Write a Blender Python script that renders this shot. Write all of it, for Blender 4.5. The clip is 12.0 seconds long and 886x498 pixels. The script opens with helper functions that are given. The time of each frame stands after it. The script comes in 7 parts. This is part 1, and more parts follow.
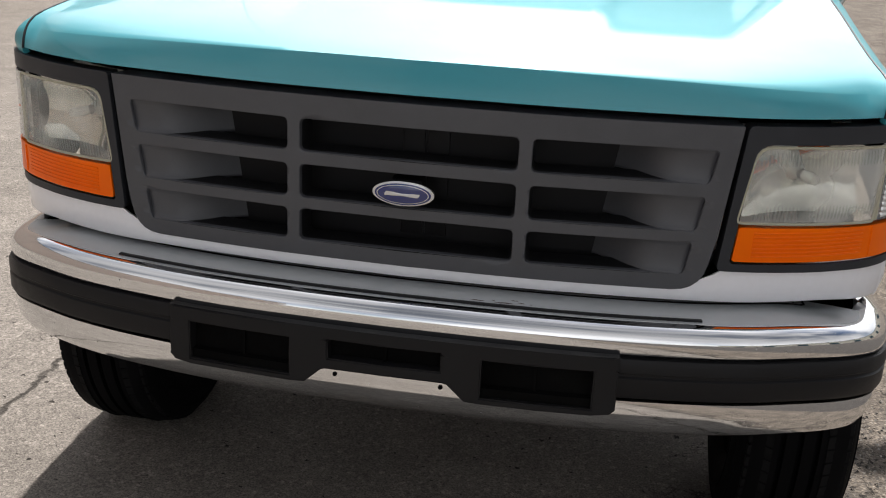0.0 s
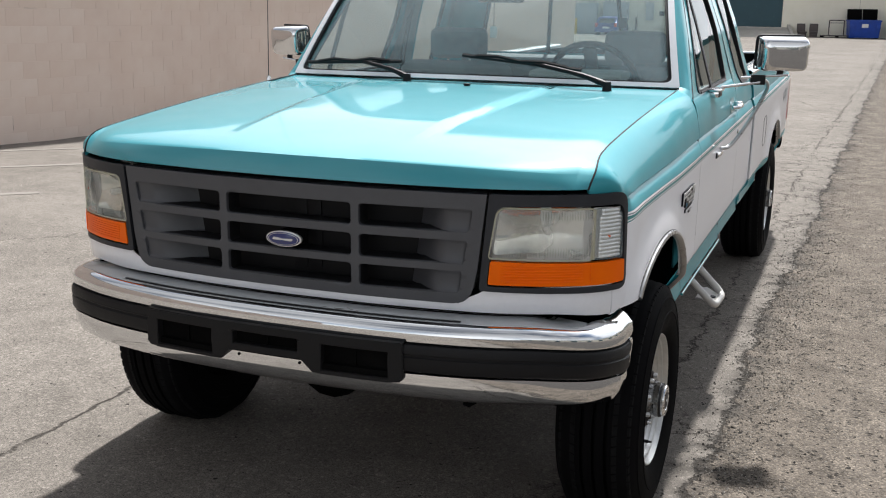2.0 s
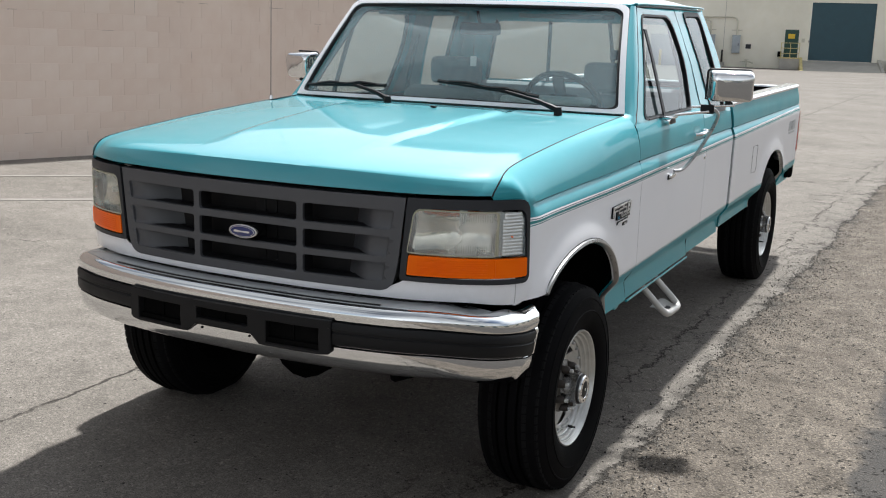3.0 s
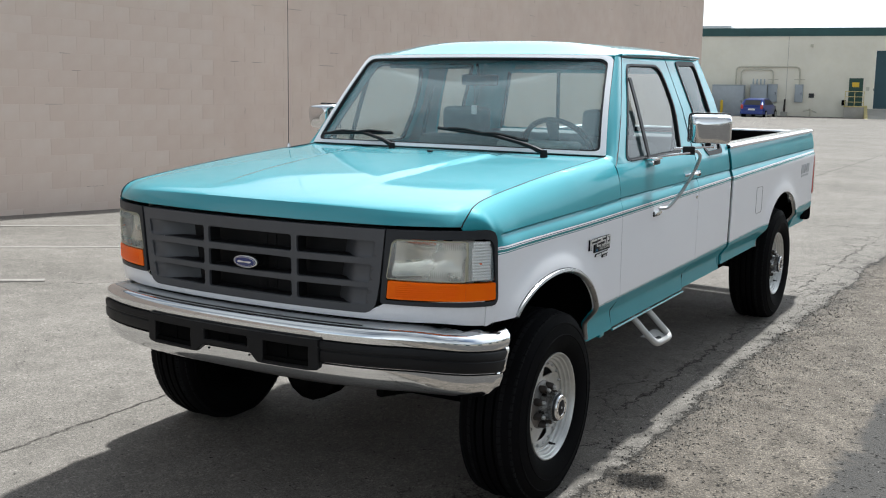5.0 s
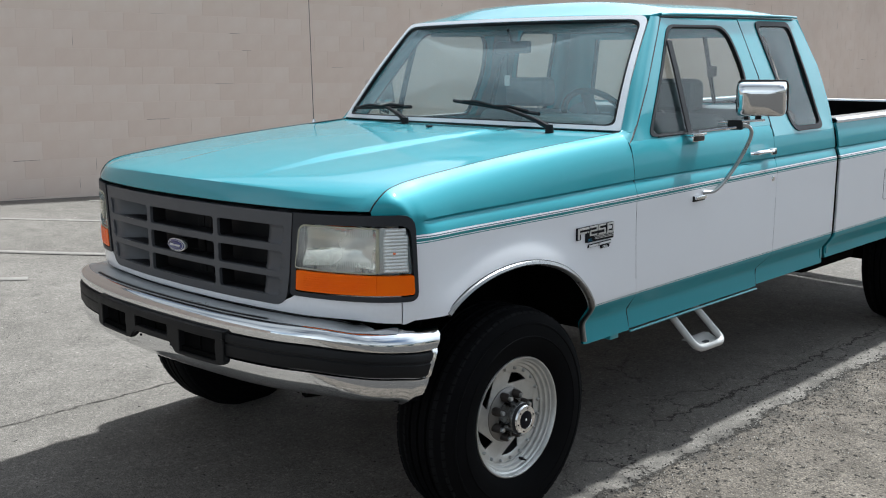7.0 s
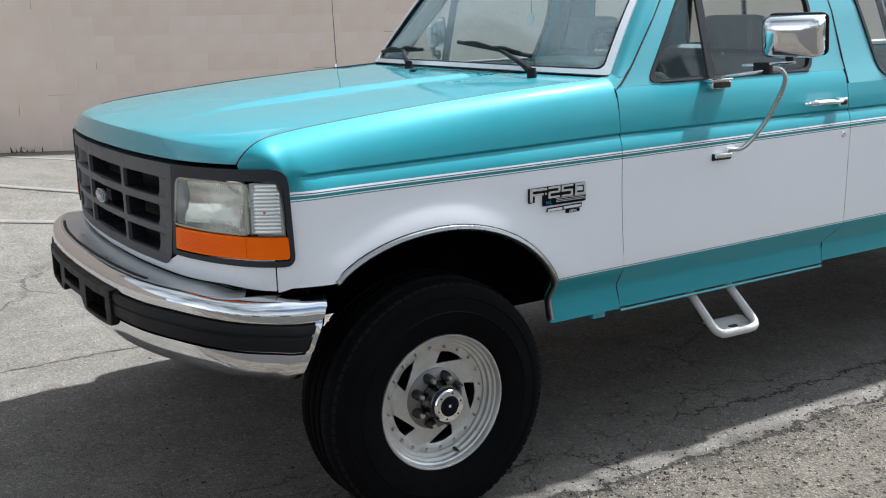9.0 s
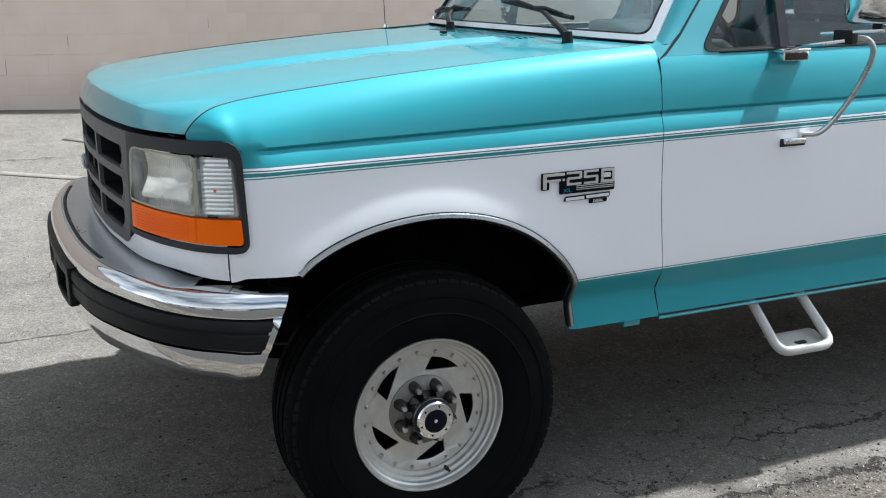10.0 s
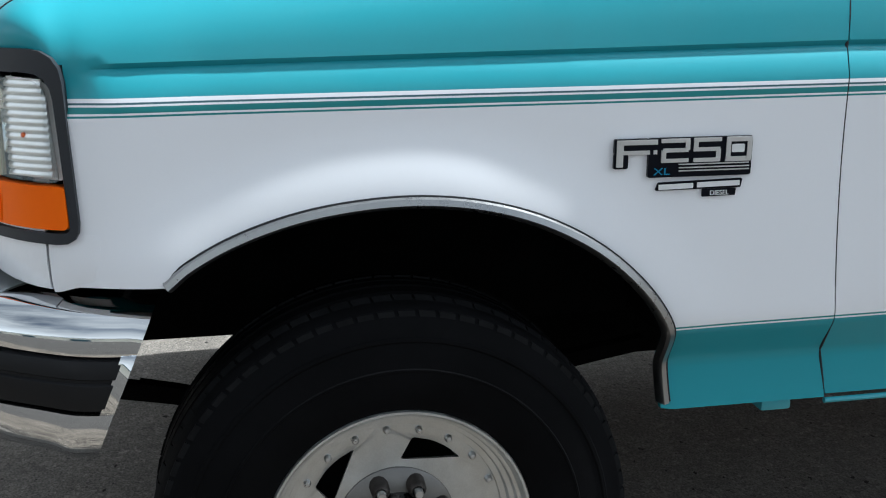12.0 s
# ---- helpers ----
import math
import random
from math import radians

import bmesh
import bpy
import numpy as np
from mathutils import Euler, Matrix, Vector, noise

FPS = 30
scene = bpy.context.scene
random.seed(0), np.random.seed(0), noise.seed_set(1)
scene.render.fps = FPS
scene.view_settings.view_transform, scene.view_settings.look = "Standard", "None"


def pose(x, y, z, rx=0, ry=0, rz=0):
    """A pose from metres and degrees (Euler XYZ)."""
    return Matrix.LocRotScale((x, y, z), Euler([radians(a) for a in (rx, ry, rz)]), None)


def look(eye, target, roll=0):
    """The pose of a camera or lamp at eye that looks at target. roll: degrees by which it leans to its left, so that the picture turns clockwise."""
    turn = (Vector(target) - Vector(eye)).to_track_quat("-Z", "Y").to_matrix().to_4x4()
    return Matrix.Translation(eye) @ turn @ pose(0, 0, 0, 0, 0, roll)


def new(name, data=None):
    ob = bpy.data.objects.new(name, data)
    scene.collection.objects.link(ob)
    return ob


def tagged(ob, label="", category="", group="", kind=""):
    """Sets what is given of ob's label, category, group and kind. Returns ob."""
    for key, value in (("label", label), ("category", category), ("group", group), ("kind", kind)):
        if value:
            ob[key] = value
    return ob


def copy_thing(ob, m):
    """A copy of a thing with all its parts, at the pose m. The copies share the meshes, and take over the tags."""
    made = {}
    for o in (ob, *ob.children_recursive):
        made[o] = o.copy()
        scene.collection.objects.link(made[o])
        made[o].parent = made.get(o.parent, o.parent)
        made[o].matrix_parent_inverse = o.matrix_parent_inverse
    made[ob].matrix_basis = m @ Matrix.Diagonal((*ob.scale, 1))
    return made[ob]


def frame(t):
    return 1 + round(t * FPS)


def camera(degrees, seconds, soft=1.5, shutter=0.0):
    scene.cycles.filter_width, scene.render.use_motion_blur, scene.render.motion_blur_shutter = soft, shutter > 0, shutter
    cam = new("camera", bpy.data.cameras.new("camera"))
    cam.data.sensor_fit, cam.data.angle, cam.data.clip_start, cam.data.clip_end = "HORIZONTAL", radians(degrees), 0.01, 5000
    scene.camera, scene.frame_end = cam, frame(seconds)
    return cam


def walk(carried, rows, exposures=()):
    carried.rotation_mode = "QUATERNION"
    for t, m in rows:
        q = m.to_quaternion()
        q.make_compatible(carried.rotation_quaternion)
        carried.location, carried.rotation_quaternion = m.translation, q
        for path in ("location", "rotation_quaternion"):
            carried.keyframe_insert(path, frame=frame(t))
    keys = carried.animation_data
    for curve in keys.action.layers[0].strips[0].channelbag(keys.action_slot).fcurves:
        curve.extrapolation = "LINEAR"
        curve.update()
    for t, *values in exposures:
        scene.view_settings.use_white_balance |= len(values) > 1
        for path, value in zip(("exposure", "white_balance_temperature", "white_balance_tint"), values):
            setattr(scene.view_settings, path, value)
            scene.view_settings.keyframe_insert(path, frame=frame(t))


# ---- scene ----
cam = camera(45.4, 12.0, 1.1)
PATH = [
    (0, (0.377, -2.683, 1.625), (0.069, -0.824, 0.953), 2.9),
    (0.5, (0.61, -2.998, 1.714), (0.232, -1.14, 1.079), 0.4),
    (1, (0.935, -3.224, 1.732), (0.381, -1.405, 1.11), -0.1),
    (1.5, (1.316, -3.308, 1.748), (0.651, -1.504, 1.197), 2.8),
    (2, (1.581, -3.485, 1.76), (0.858, -1.68, 1.292), 0.5),
    (2.5, (1.921, -3.614, 1.77), (1.068, -1.86, 1.327), -0.6),
    (3, (2.269, -3.766, 1.791), (1.396, -2.016, 1.369), 1.5),
    (3.2, (2.321, -3.869, 1.799), (1.469, -2.101, 1.413), 1.4),
    (4.8, (2.701, -4.03, 1.803), (1.74, -2.307, 1.475), 0.7),
    (5, (2.757, -3.975, 1.782), (1.763, -2.27, 1.457), 0.5),
    (5.5, (2.897, -3.734, 1.744), (1.842, -2.068, 1.407), -0.8),
    (6, (3.024, -3.437, 1.754), (1.872, -1.842, 1.397), 0.7),
    (6.5, (3.249, -3.169, 1.735), (1.974, -1.67, 1.379), -0.2),
    (7, (3.417, -2.873, 1.732), (2.044, -1.465, 1.368), -0.7),
    (7.2, (3.501, -2.747, 1.75), (2.092, -1.377, 1.379), -1.0),
    (8.8, (3.8, -1.834, 1.643), (2.167, -0.758, 1.224), -2.0),
    (9, (3.776, -1.68, 1.653), (2.112, -0.663, 1.209), -1.6),
    (9.5, (3.678, -1.337, 1.664), (1.957, -0.444, 1.171), -1.1),
    (10, (3.572, -1.045, 1.606), (1.791, -0.285, 1.106), -0.9),
    (10.5, (3.295, -0.822, 1.589), (1.503, -0.093, 1.082), -0.1),
    (11, (3.025, -0.671, 1.538), (1.232, 0.034, 1.003), -0.2),
    (11.5, (2.835, -0.421, 1.491), (0.983, 0.105, 0.951), 0.6),
    (12, (2.58, -0.239, 1.309), (0.68, 0.147, 0.816), 0.0),
]
walk(cam, [(t, look(eye, target, roll)) for t, eye, target, roll in PATH],
     exposures=[(0.0, 0.70, 6600, 12), (1.0, 0.62, 6600, 12), (2.0, 0.68, 6350, 10), (3.0, 0.66, 6250, 8), (5.0, 0.67, 6000, 5), (7.0, 0.65, 5820, 4), (9.0, 0.86, 5850, 5), (10.5, 0.94, 5820, 4), (12.0, 0.95, 5780, 3)])


# ---- world, sun ----
SUN = Vector((-0.03, 0.549, 0.836)).normalized()


def make_world():
    w = bpy.data.worlds.new("cloudy_sky")
    scene.world = w
    w.use_nodes = True
    n, l = w.node_tree.nodes, w.node_tree.links
    bg = n["Background"]
    bg.inputs["Strength"].default_value = 0.037
    sky = n.new("ShaderNodeTexSky")
    sky.sky_type, sky.sun_disc = "NISHITA", False
    sky.sun_elevation, sky.sun_rotation = math.asin(SUN.z), math.atan2(SUN.x, SUN.y)
    tc = n.new("ShaderNodeTexCoord")
    cloud = n.new("ShaderNodeTexNoise")
    cloud.inputs["Scale"].default_value, cloud.inputs["Detail"].default_value = 1.7, 7
    cloud.inputs["Roughness"].default_value = 0.55
    ramp = n.new("ShaderNodeValToRGB")
    ramp.color_ramp.elements[0].position, ramp.color_ramp.elements[1].position = 0.30, 0.52
    shade = n.new("ShaderNodeTexNoise")
    shade.inputs["Scale"].default_value, shade.inputs["Detail"].default_value = 3.1, 5
    tint = n.new("ShaderNodeValToRGB")
    tint.color_ramp.elements[0].position, tint.color_ramp.elements[1].position = 0.3, 0.7
    tint.color_ramp.elements[0].color, tint.color_ramp.elements[1].color = (8.0, 8.3, 8.8, 1), (14.0, 14.1, 14.3, 1)
    mix = n.new("ShaderNodeMixRGB")
    l.new(tc.outputs["Generated"], cloud.inputs["Vector"])
    l.new(tc.outputs["Generated"], shade.inputs["Vector"])
    l.new(cloud.outputs["Fac"], ramp.inputs["Fac"])
    l.new(shade.outputs["Fac"], tint.inputs["Fac"])
    l.new(ramp.outputs["Color"], mix.inputs["Fac"])
    l.new(sky.outputs["Color"], mix.inputs["Color1"])
    l.new(tint.outputs["Color"], mix.inputs["Color2"])
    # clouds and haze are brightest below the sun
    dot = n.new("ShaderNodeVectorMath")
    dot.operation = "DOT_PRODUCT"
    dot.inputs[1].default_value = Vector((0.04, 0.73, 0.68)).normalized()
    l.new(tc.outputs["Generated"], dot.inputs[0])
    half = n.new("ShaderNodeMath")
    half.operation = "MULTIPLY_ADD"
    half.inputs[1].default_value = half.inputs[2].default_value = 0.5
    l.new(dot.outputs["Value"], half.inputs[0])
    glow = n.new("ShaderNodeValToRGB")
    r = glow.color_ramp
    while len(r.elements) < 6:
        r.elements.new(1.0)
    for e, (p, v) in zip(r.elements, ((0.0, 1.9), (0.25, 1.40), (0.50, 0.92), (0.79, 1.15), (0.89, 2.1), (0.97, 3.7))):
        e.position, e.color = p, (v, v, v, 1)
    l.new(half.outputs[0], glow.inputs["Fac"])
    scale = n.new("ShaderNodeVectorMath")
    scale.operation = "SCALE"
    l.new(mix.outputs["Color"], scale.inputs[0])
    # haze: paler towards the horizon than overhead
    up = n.new("ShaderNodeSeparateXYZ")
    l.new(tc.outputs["Generated"], up.inputs[0])
    haze = n.new("ShaderNodeValToRGB")
    h = haze.color_ramp
    h.elements.new(0.3)
    h.elements.new(0.6)
    for e, (p, v) in zip(h.elements, ((0.0, 1.22), (0.3, 1.0), (0.6, 0.78), (1.0, 0.68))):
        e.position, e.color = p, (v, v, v, 1)
    l.new(up.outputs["Z"], haze.inputs["Fac"])
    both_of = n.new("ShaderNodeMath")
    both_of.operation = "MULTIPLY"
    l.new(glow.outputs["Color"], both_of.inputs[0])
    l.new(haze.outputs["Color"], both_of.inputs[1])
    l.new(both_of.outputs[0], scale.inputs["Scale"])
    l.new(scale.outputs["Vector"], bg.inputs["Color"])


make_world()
sun = new("sun", bpy.data.lights.new("sun", "SUN"))
sun.data.energy, sun.data.angle, sun.data.color = 5.0, radians(2.0), (1.0, 0.965, 0.92)
sun.matrix_world = look(SUN * 60, (0, 0, 0))


# ---- materials ----
class Mat:
    """A node material with a few shortcuts."""

    def __init__(self, name, color=(0.5, 0.5, 0.5), rough=0.5, metal=0.0, **more):
        self.m = bpy.data.materials.new(name)
        self.m.use_nodes = True
        self.t = self.m.node_tree
        self.b = self.t.nodes["Principled BSDF"]
        self.set("Base Color", (*color, 1))
        self.set("Roughness", rough)
        self.set("Metallic", metal)
        for k, v in more.items():
            self.set(k.replace("_", " "), v)

    def set(self, key, value):
        self.b.inputs[key].default_value = value

    def node(self, kind, **inputs):
        nd = self.t.nodes.new(kind)
        for k, v in inputs.items():
            nd.inputs[k.replace("_", " ")].default_value = v
        return nd

    def link(self, a, b):
        self.t.links.new(a, b)

    def coords(self, scale=None):
        tc = self.node("ShaderNodeTexCoord")
        if scale is None:
            return tc.outputs["Object"]
        mp = self.node("ShaderNodeMapping")
        mp.inputs["Scale"].default_value = scale
        self.link(tc.outputs["Object"], mp.inputs["Vector"])
        return mp.outputs["Vector"]

    def noise(self, scale, detail=4, rough=0.5, vec=None):
        nd = self.node("ShaderNodeTexNoise", Scale=scale, Detail=detail, Roughness=rough)
        self.link(vec or self.coords(), nd.inputs["Vector"])
        return nd.outputs["Fac"]

    def ramp(self, fac, stops, step=False):
        nd = self.node("ShaderNodeValToRGB")
        r = nd.color_ramp
        r.interpolation = "CONSTANT" if step else "LINEAR"
        while len(r.elements) < len(stops):
            r.elements.new(1.0)
        for e, (p, c) in zip(r.elements, stops):
            e.position = p
            e.color = (*c, 1) if hasattr(c, "__len__") else (c, c, c, 1)
        self.link(fac, nd.inputs["Fac"])
        return nd.outputs["Color"]

    def mix(self, fac, a, b, mode="MIX"):
        nd = self.node("ShaderNodeMixRGB")
        nd.blend_type = mode
        for key, v in (("Fac", fac), ("Color1", a), ("Color2", b)):
            if isinstance(v, (int, float)):
                nd.inputs[key].default_value = v if key == "Fac" else (v, v, v, 1)
            elif isinstance(v, tuple):
                nd.inputs[key].default_value = (*v, 1)
            else:
                self.link(v, nd.inputs[key])
        return nd.outputs["Color"]

    def calc(self, op, a, b=0.0, clamp=False):
        nd = self.node("ShaderNodeMath")
        nd.operation, nd.use_clamp = op, clamp
        for i, v in enumerate((a, b)):
            if isinstance(v, (int, float)):
                nd.inputs[i].default_value = v
            else:
                self.link(v, nd.inputs[i])
        return nd.outputs[0]

    def bump(self, height, strength=0.3, distance=0.01):
        nd = self.node("ShaderNodeBump", Strength=strength, Distance=distance)
        self.link(height, nd.inputs["Height"])
        self.link(nd.outputs["Normal"], self.b.inputs["Normal"])
        return nd

    def color(self, c):
        self.link(c, self.b.inputs["Base Color"])

    def vary(self, color, amount=0.15, scale=6.0, rough=None, grain=0.0):
        """Mottles the colour at two scales, the roughness with it, and adds a fine grain."""
        big, small = self.noise(scale, 5), self.noise(scale * 14, 3)
        f = self.calc("ADD", self.calc("MULTIPLY", big, 0.65), self.calc("MULTIPLY", small, 0.35))
        lo, hi = tuple(c * (1 - amount) for c in color), tuple(min(1, c * (1 + amount)) for c in color)
        self.color(self.ramp(f, [(0.3, lo), (0.7, hi)]))
        if rough:
            self.link(self.ramp(f, [(0.3, rough[0]), (0.7, rough[1])]), self.b.inputs["Roughness"])
        if grain:
            self.bump(self.noise(scale * 40, 3), grain, 0.002)
        return self


TEAL, WHITE = (0.035, 0.292, 0.348), (0.85, 0.85, 0.88)


def paint(name, bands, coat=1.0, gloss=0.5, ior=1.6):
    """Clear-coated car paint. bands: rising heights at which the colour changes, or one colour."""
    p = Mat(name, TEAL, 0.32, 0.0, Coat_Weight=coat, Coat_Roughness=0.06, Coat_IOR=ior, Specular_IOR_Level=gloss)
    if bands:
        sep = p.node("ShaderNodeSeparateXYZ")
        p.link(p.coords(), sep.inputs[0])
        rise = p.calc("MULTIPLY", p.calc("SUBTRACT", sep.outputs["Y"], 0.775), 0.0085)
        h = p.calc("DIVIDE", p.calc("SUBTRACT", p.calc("SUBTRACT", sep.outputs["Z"], rise), 0.5), 0.8)
        col = p.ramp(h, [(max(0, (z - 0.5) / 0.8), c) for z, c in bands], step=True)
        is_teal = p.ramp(h, [(max(0, (z - 0.5) / 0.8), 1.0 if c == TEAL else 0.0) for z, c in bands], step=True)
        p.link(p.calc("MULTIPLY", is_teal, 0.10), p.b.inputs["Metallic"])
    else:
        col = p.mix(0.0, TEAL, TEAL)
        p.set("Metallic", 0.12)
    flake = p.noise(900, 2)
    film = p.noise(5, 5)
    col = p.mix(0.08, col, p.ramp(flake, [(0.35, 0.2), (0.65, 0.8)]), "OVERLAY")
    col = p.mix(p.ramp(film, [(0.45, 0.0), (0.8, 0.02)]), col, (0.42, 0.40, 0.36))
    p.color(col)
    p.link(p.ramp(film, [(0.3, 0.46), (0.75, 0.56)]), p.b.inputs["Roughness"])
    return p.m


GREENISH = (0.03, 0.23, 0.24)
BODY = paint("two_tone_paint", [(0.5, TEAL), (0.7265, WHITE), (0.7295, GREENISH), (0.733, WHITE),
                               (1.1215, GREENISH), (1.124, WHITE), (1.1275, GREENISH), (1.1355, WHITE),
                               (1.1395, (0.06, 0.13, 0.16)), (1.1415, WHITE), (1.149, TEAL)], 0.48, 0.2, 1.42)
TEALP = paint("teal_paint", [], 0.95, 0.35, 1.56)
WHITEP = Mat("white_paint", WHITE, 0.3, Coat_Weight=1.0, Coat_Roughness=0.04).vary(WHITE, 0.04, 5).m
CHROME = Mat("chrome", (0.78, 0.79, 0.80), 0.05, 1.0)
CHROME.link(CHROME.ramp(CHROME.noise(11, 6), [(0.45, 0.035), (0.75, 0.16)]), CHROME.b.inputs["Roughness"])
CHROME = CHROME.m


def worn_chrome():
    """Bumper chrome, with small rust chips and a few scuffs."""
    p = Mat("bumper_chrome", (0.75, 0.76, 0.77), 0.06, 1.0)
    chips = p.ramp(p.noise(70, 3, 0.6), [(0.70, 0.0), (0.73, 1.0)])
    where = p.ramp(p.noise(2.3, 2), [(0.58, 0.0), (0.66, 1.0)])
    f = p.mix(1.0, chips, where, "MULTIPLY")
    p.color(p.mix(f, (0.75, 0.76, 0.77), (0.06, 0.035, 0.025)))
    p.link(p.calc("SUBTRACT", 1.0, f), p.b.inputs["Metallic"])
    p.link(p.mix(f, p.ramp(p.noise(9, 6), [(0.45, 0.04), (0.8, 0.15)]), 0.8), p.b.inputs["Roughness"])
    return p.m


BUMPER = worn_chrome()
STEEL = Mat("brushed_steel", (0.55, 0.55, 0.55), 0.3, 1.0).vary((0.55, 0.55, 0.55), 0.12, 20, (0.22, 0.42)).m
ALLOY = Mat("cast_alloy", (0.58, 0.58, 0.565), 0.4, 0.85).vary((0.58, 0.58, 0.565), 0.14, 25, (0.3, 0.5), 0.06).m
RUSTY = Mat("rusty_nut", (0.045, 0.038, 0.034), 0.5, 0.6).vary((0.045, 0.038, 0.034), 0.5, 40).m
CRACKM = Mat("dark_joint", (0.16, 0.13, 0.115), 0.9).m
LENSRIM = Mat("yellowed_plastic", (0.42, 0.40, 0.30), 0.4).m
RUBBER = Mat("tyre_rubber", (0.0045, 0.0045, 0.005), 0.72, Specular_IOR_Level=0.03).vary((0.0045, 0.0045, 0.005), 0.3, 9, (0.6, 0.82), 0.15).m
TREAD = Mat("dusty_tread", (0.0085, 0.0085, 0.009), 0.85, Specular_IOR_Level=0.06).vary((0.0085, 0.0085, 0.009), 0.4, 25).m
SEAL = Mat("black_rubber", (0.012, 0.012, 0.014), 0.5, Specular_IOR_Level=0.3).vary((0.012, 0.012, 0.014), 0.2, 30).m
GREYPL = Mat("grey_plastic", (0.023, 0.025, 0.030), 0.5, Specular_IOR_Level=0.35).vary((0.023, 0.025, 0.030), 0.1, 18, (0.42, 0.56), 0.10).m
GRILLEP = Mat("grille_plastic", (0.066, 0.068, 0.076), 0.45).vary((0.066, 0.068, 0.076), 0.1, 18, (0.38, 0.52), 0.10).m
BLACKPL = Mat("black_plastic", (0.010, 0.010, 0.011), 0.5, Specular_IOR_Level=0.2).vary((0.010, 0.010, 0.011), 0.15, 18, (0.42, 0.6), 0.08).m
# near-black also puts the shade of wheel houses, bed and gaps into colour
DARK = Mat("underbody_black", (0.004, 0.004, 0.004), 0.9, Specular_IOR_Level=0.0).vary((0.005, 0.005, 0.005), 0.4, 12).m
REFLECT = Mat("lamp_reflector", (0.95, 0.95, 0.94), 0.22, 0.15).m
AMBERL = Mat("amber_lens", (0.80, 0.13, 0.008), 0.3, Coat_Weight=0.12, Specular_IOR_Level=0.1)
AMBERL.color(AMBERL.ramp(AMBERL.noise(3, 3), [(0.35, (0.90, 0.125, 0.0004)), (0.65, (0.98, 0.175, 0.0008))]))
AMBERL = AMBERL.m
STEPM = Mat("dull_silver_paint", (0.50, 0.485, 0.465), 0.45, 0.25).vary((0.50, 0.485, 0.465), 0.12, 30, (0.38, 0.55)).m
DARKST = Mat("dark_steel", (0.20, 0.20, 0.20), 0.25, 1.0).vary((0.20, 0.20, 0.20), 0.3, 25, (0.18, 0.35)).m
RUSTC = Mat("rust_chip", (0.05, 0.028, 0.018), 0.9).vary((0.05, 0.028, 0.018), 0.4, 60).m
HUBM = Mat("dull_hub_steel", (0.20, 0.19, 0.18), 0.42, 0.85).vary((0.20, 0.19, 0.18), 0.15, 30, (0.36, 0.5)).m
SATIN = Mat("satin_steel", (0.36, 0.36, 0.36), 0.28, 1.0).vary((0.36, 0.36, 0.36), 0.1, 6, (0.24, 0.34)).m
REDL = Mat("red_lens", (0.45, 0.015, 0.012), 0.15, Coat_Weight=1.0).m
DULL = Mat("dull_chrome", (0.50, 0.52, 0.525), 0.24, 0.3).vary((0.50, 0.52, 0.525), 0.05, 3).m
HEADREF = Mat("mirror_reflector", (0.95, 0.95, 0.94), 0.07, 1.0).m
PRISM = Mat("lamp_prism", (0.95, 0.95, 0.95), 0.28, 0.8).m
BLUEE = Mat("blue_enamel", (0.004, 0.016, 0.13), 0.2, Coat_Weight=1.0).m
CLOTH = Mat("grey_cloth", (0.18, 0.207, 0.22), 0.9).vary((0.18, 0.207, 0.22), 0.2, 25, None, 0.04).m
TRIMG = Mat("grey_interior_trim", (0.13, 0.18, 0.19), 0.6).vary((0.13, 0.18, 0.19), 0.1, 12, (0.5, 0.7), 0.08).m
DASHM = Mat("pale_dash_vinyl", (0.36, 0.40, 0.40), 0.6).vary((0.36, 0.40, 0.40), 0.08, 12, (0.5, 0.7), 0.08).m
BADGE = Mat("badge_black", (0.003, 0.004, 0.008), 0.35, Specular_IOR_Level=0.12).m
SILVER = Mat("badge_silver", (0.66, 0.66, 0.66), 0.32, 0.6).m
BLUEP = Mat("badge_blue", (0.01, 0.22, 0.40), 0.3).m
PALE = Mat("badge_white", (0.75, 0.75, 0.75), 0.35).m


def glass(name, tint, gloss=1.0, haze=0.0, film=0.03):
    """A thin pane: tinted see-through, with a Fresnel gloss."""
    p = Mat(name)
    tr, gl, mx = p.node("ShaderNodeBsdfTransparent"), p.node("ShaderNodeBsdfGlossy"), p.node("ShaderNodeMixShader")
    fr = p.node("ShaderNodeLayerWeight", Blend=0.5)
    tr.inputs["Color"].default_value = (*tint, 1)
    gl.inputs["Roughness"].default_value = 0.02 + haze
    p.link(p.calc("ADD", 0.04, p.calc("MULTIPLY", p.calc("POWER", fr.outputs["Facing"], 4.5), gloss), True), mx.inputs["Fac"])
    p.link(tr.outputs[0], mx.inputs[1])
    p.link(gl.outputs[0], mx.inputs[2])
    # bluish diffuse veil: some dust, plus reflected sky put in as colour
    dust_and_sky, veil = p.node("ShaderNodeBsdfDiffuse", Color=(0.58, 0.71, 0.75, 1)), p.node("ShaderNodeMixShader", Fac=film)
    p.link(mx.outputs[0], veil.inputs[1])
    p.link(dust_and_sky.outputs[0], veil.inputs[2])
    p.link(veil.outputs[0], p.t.nodes["Material Output"].inputs["Surface"])
    return p.m


PANE = glass("tinted_glass", (0.89, 0.99, 0.97), 1.0, 0.0, 0.29)
SIDEG = glass("side_glass", (0.76, 0.82, 0.81), 1.0, 0.0, 0.006)


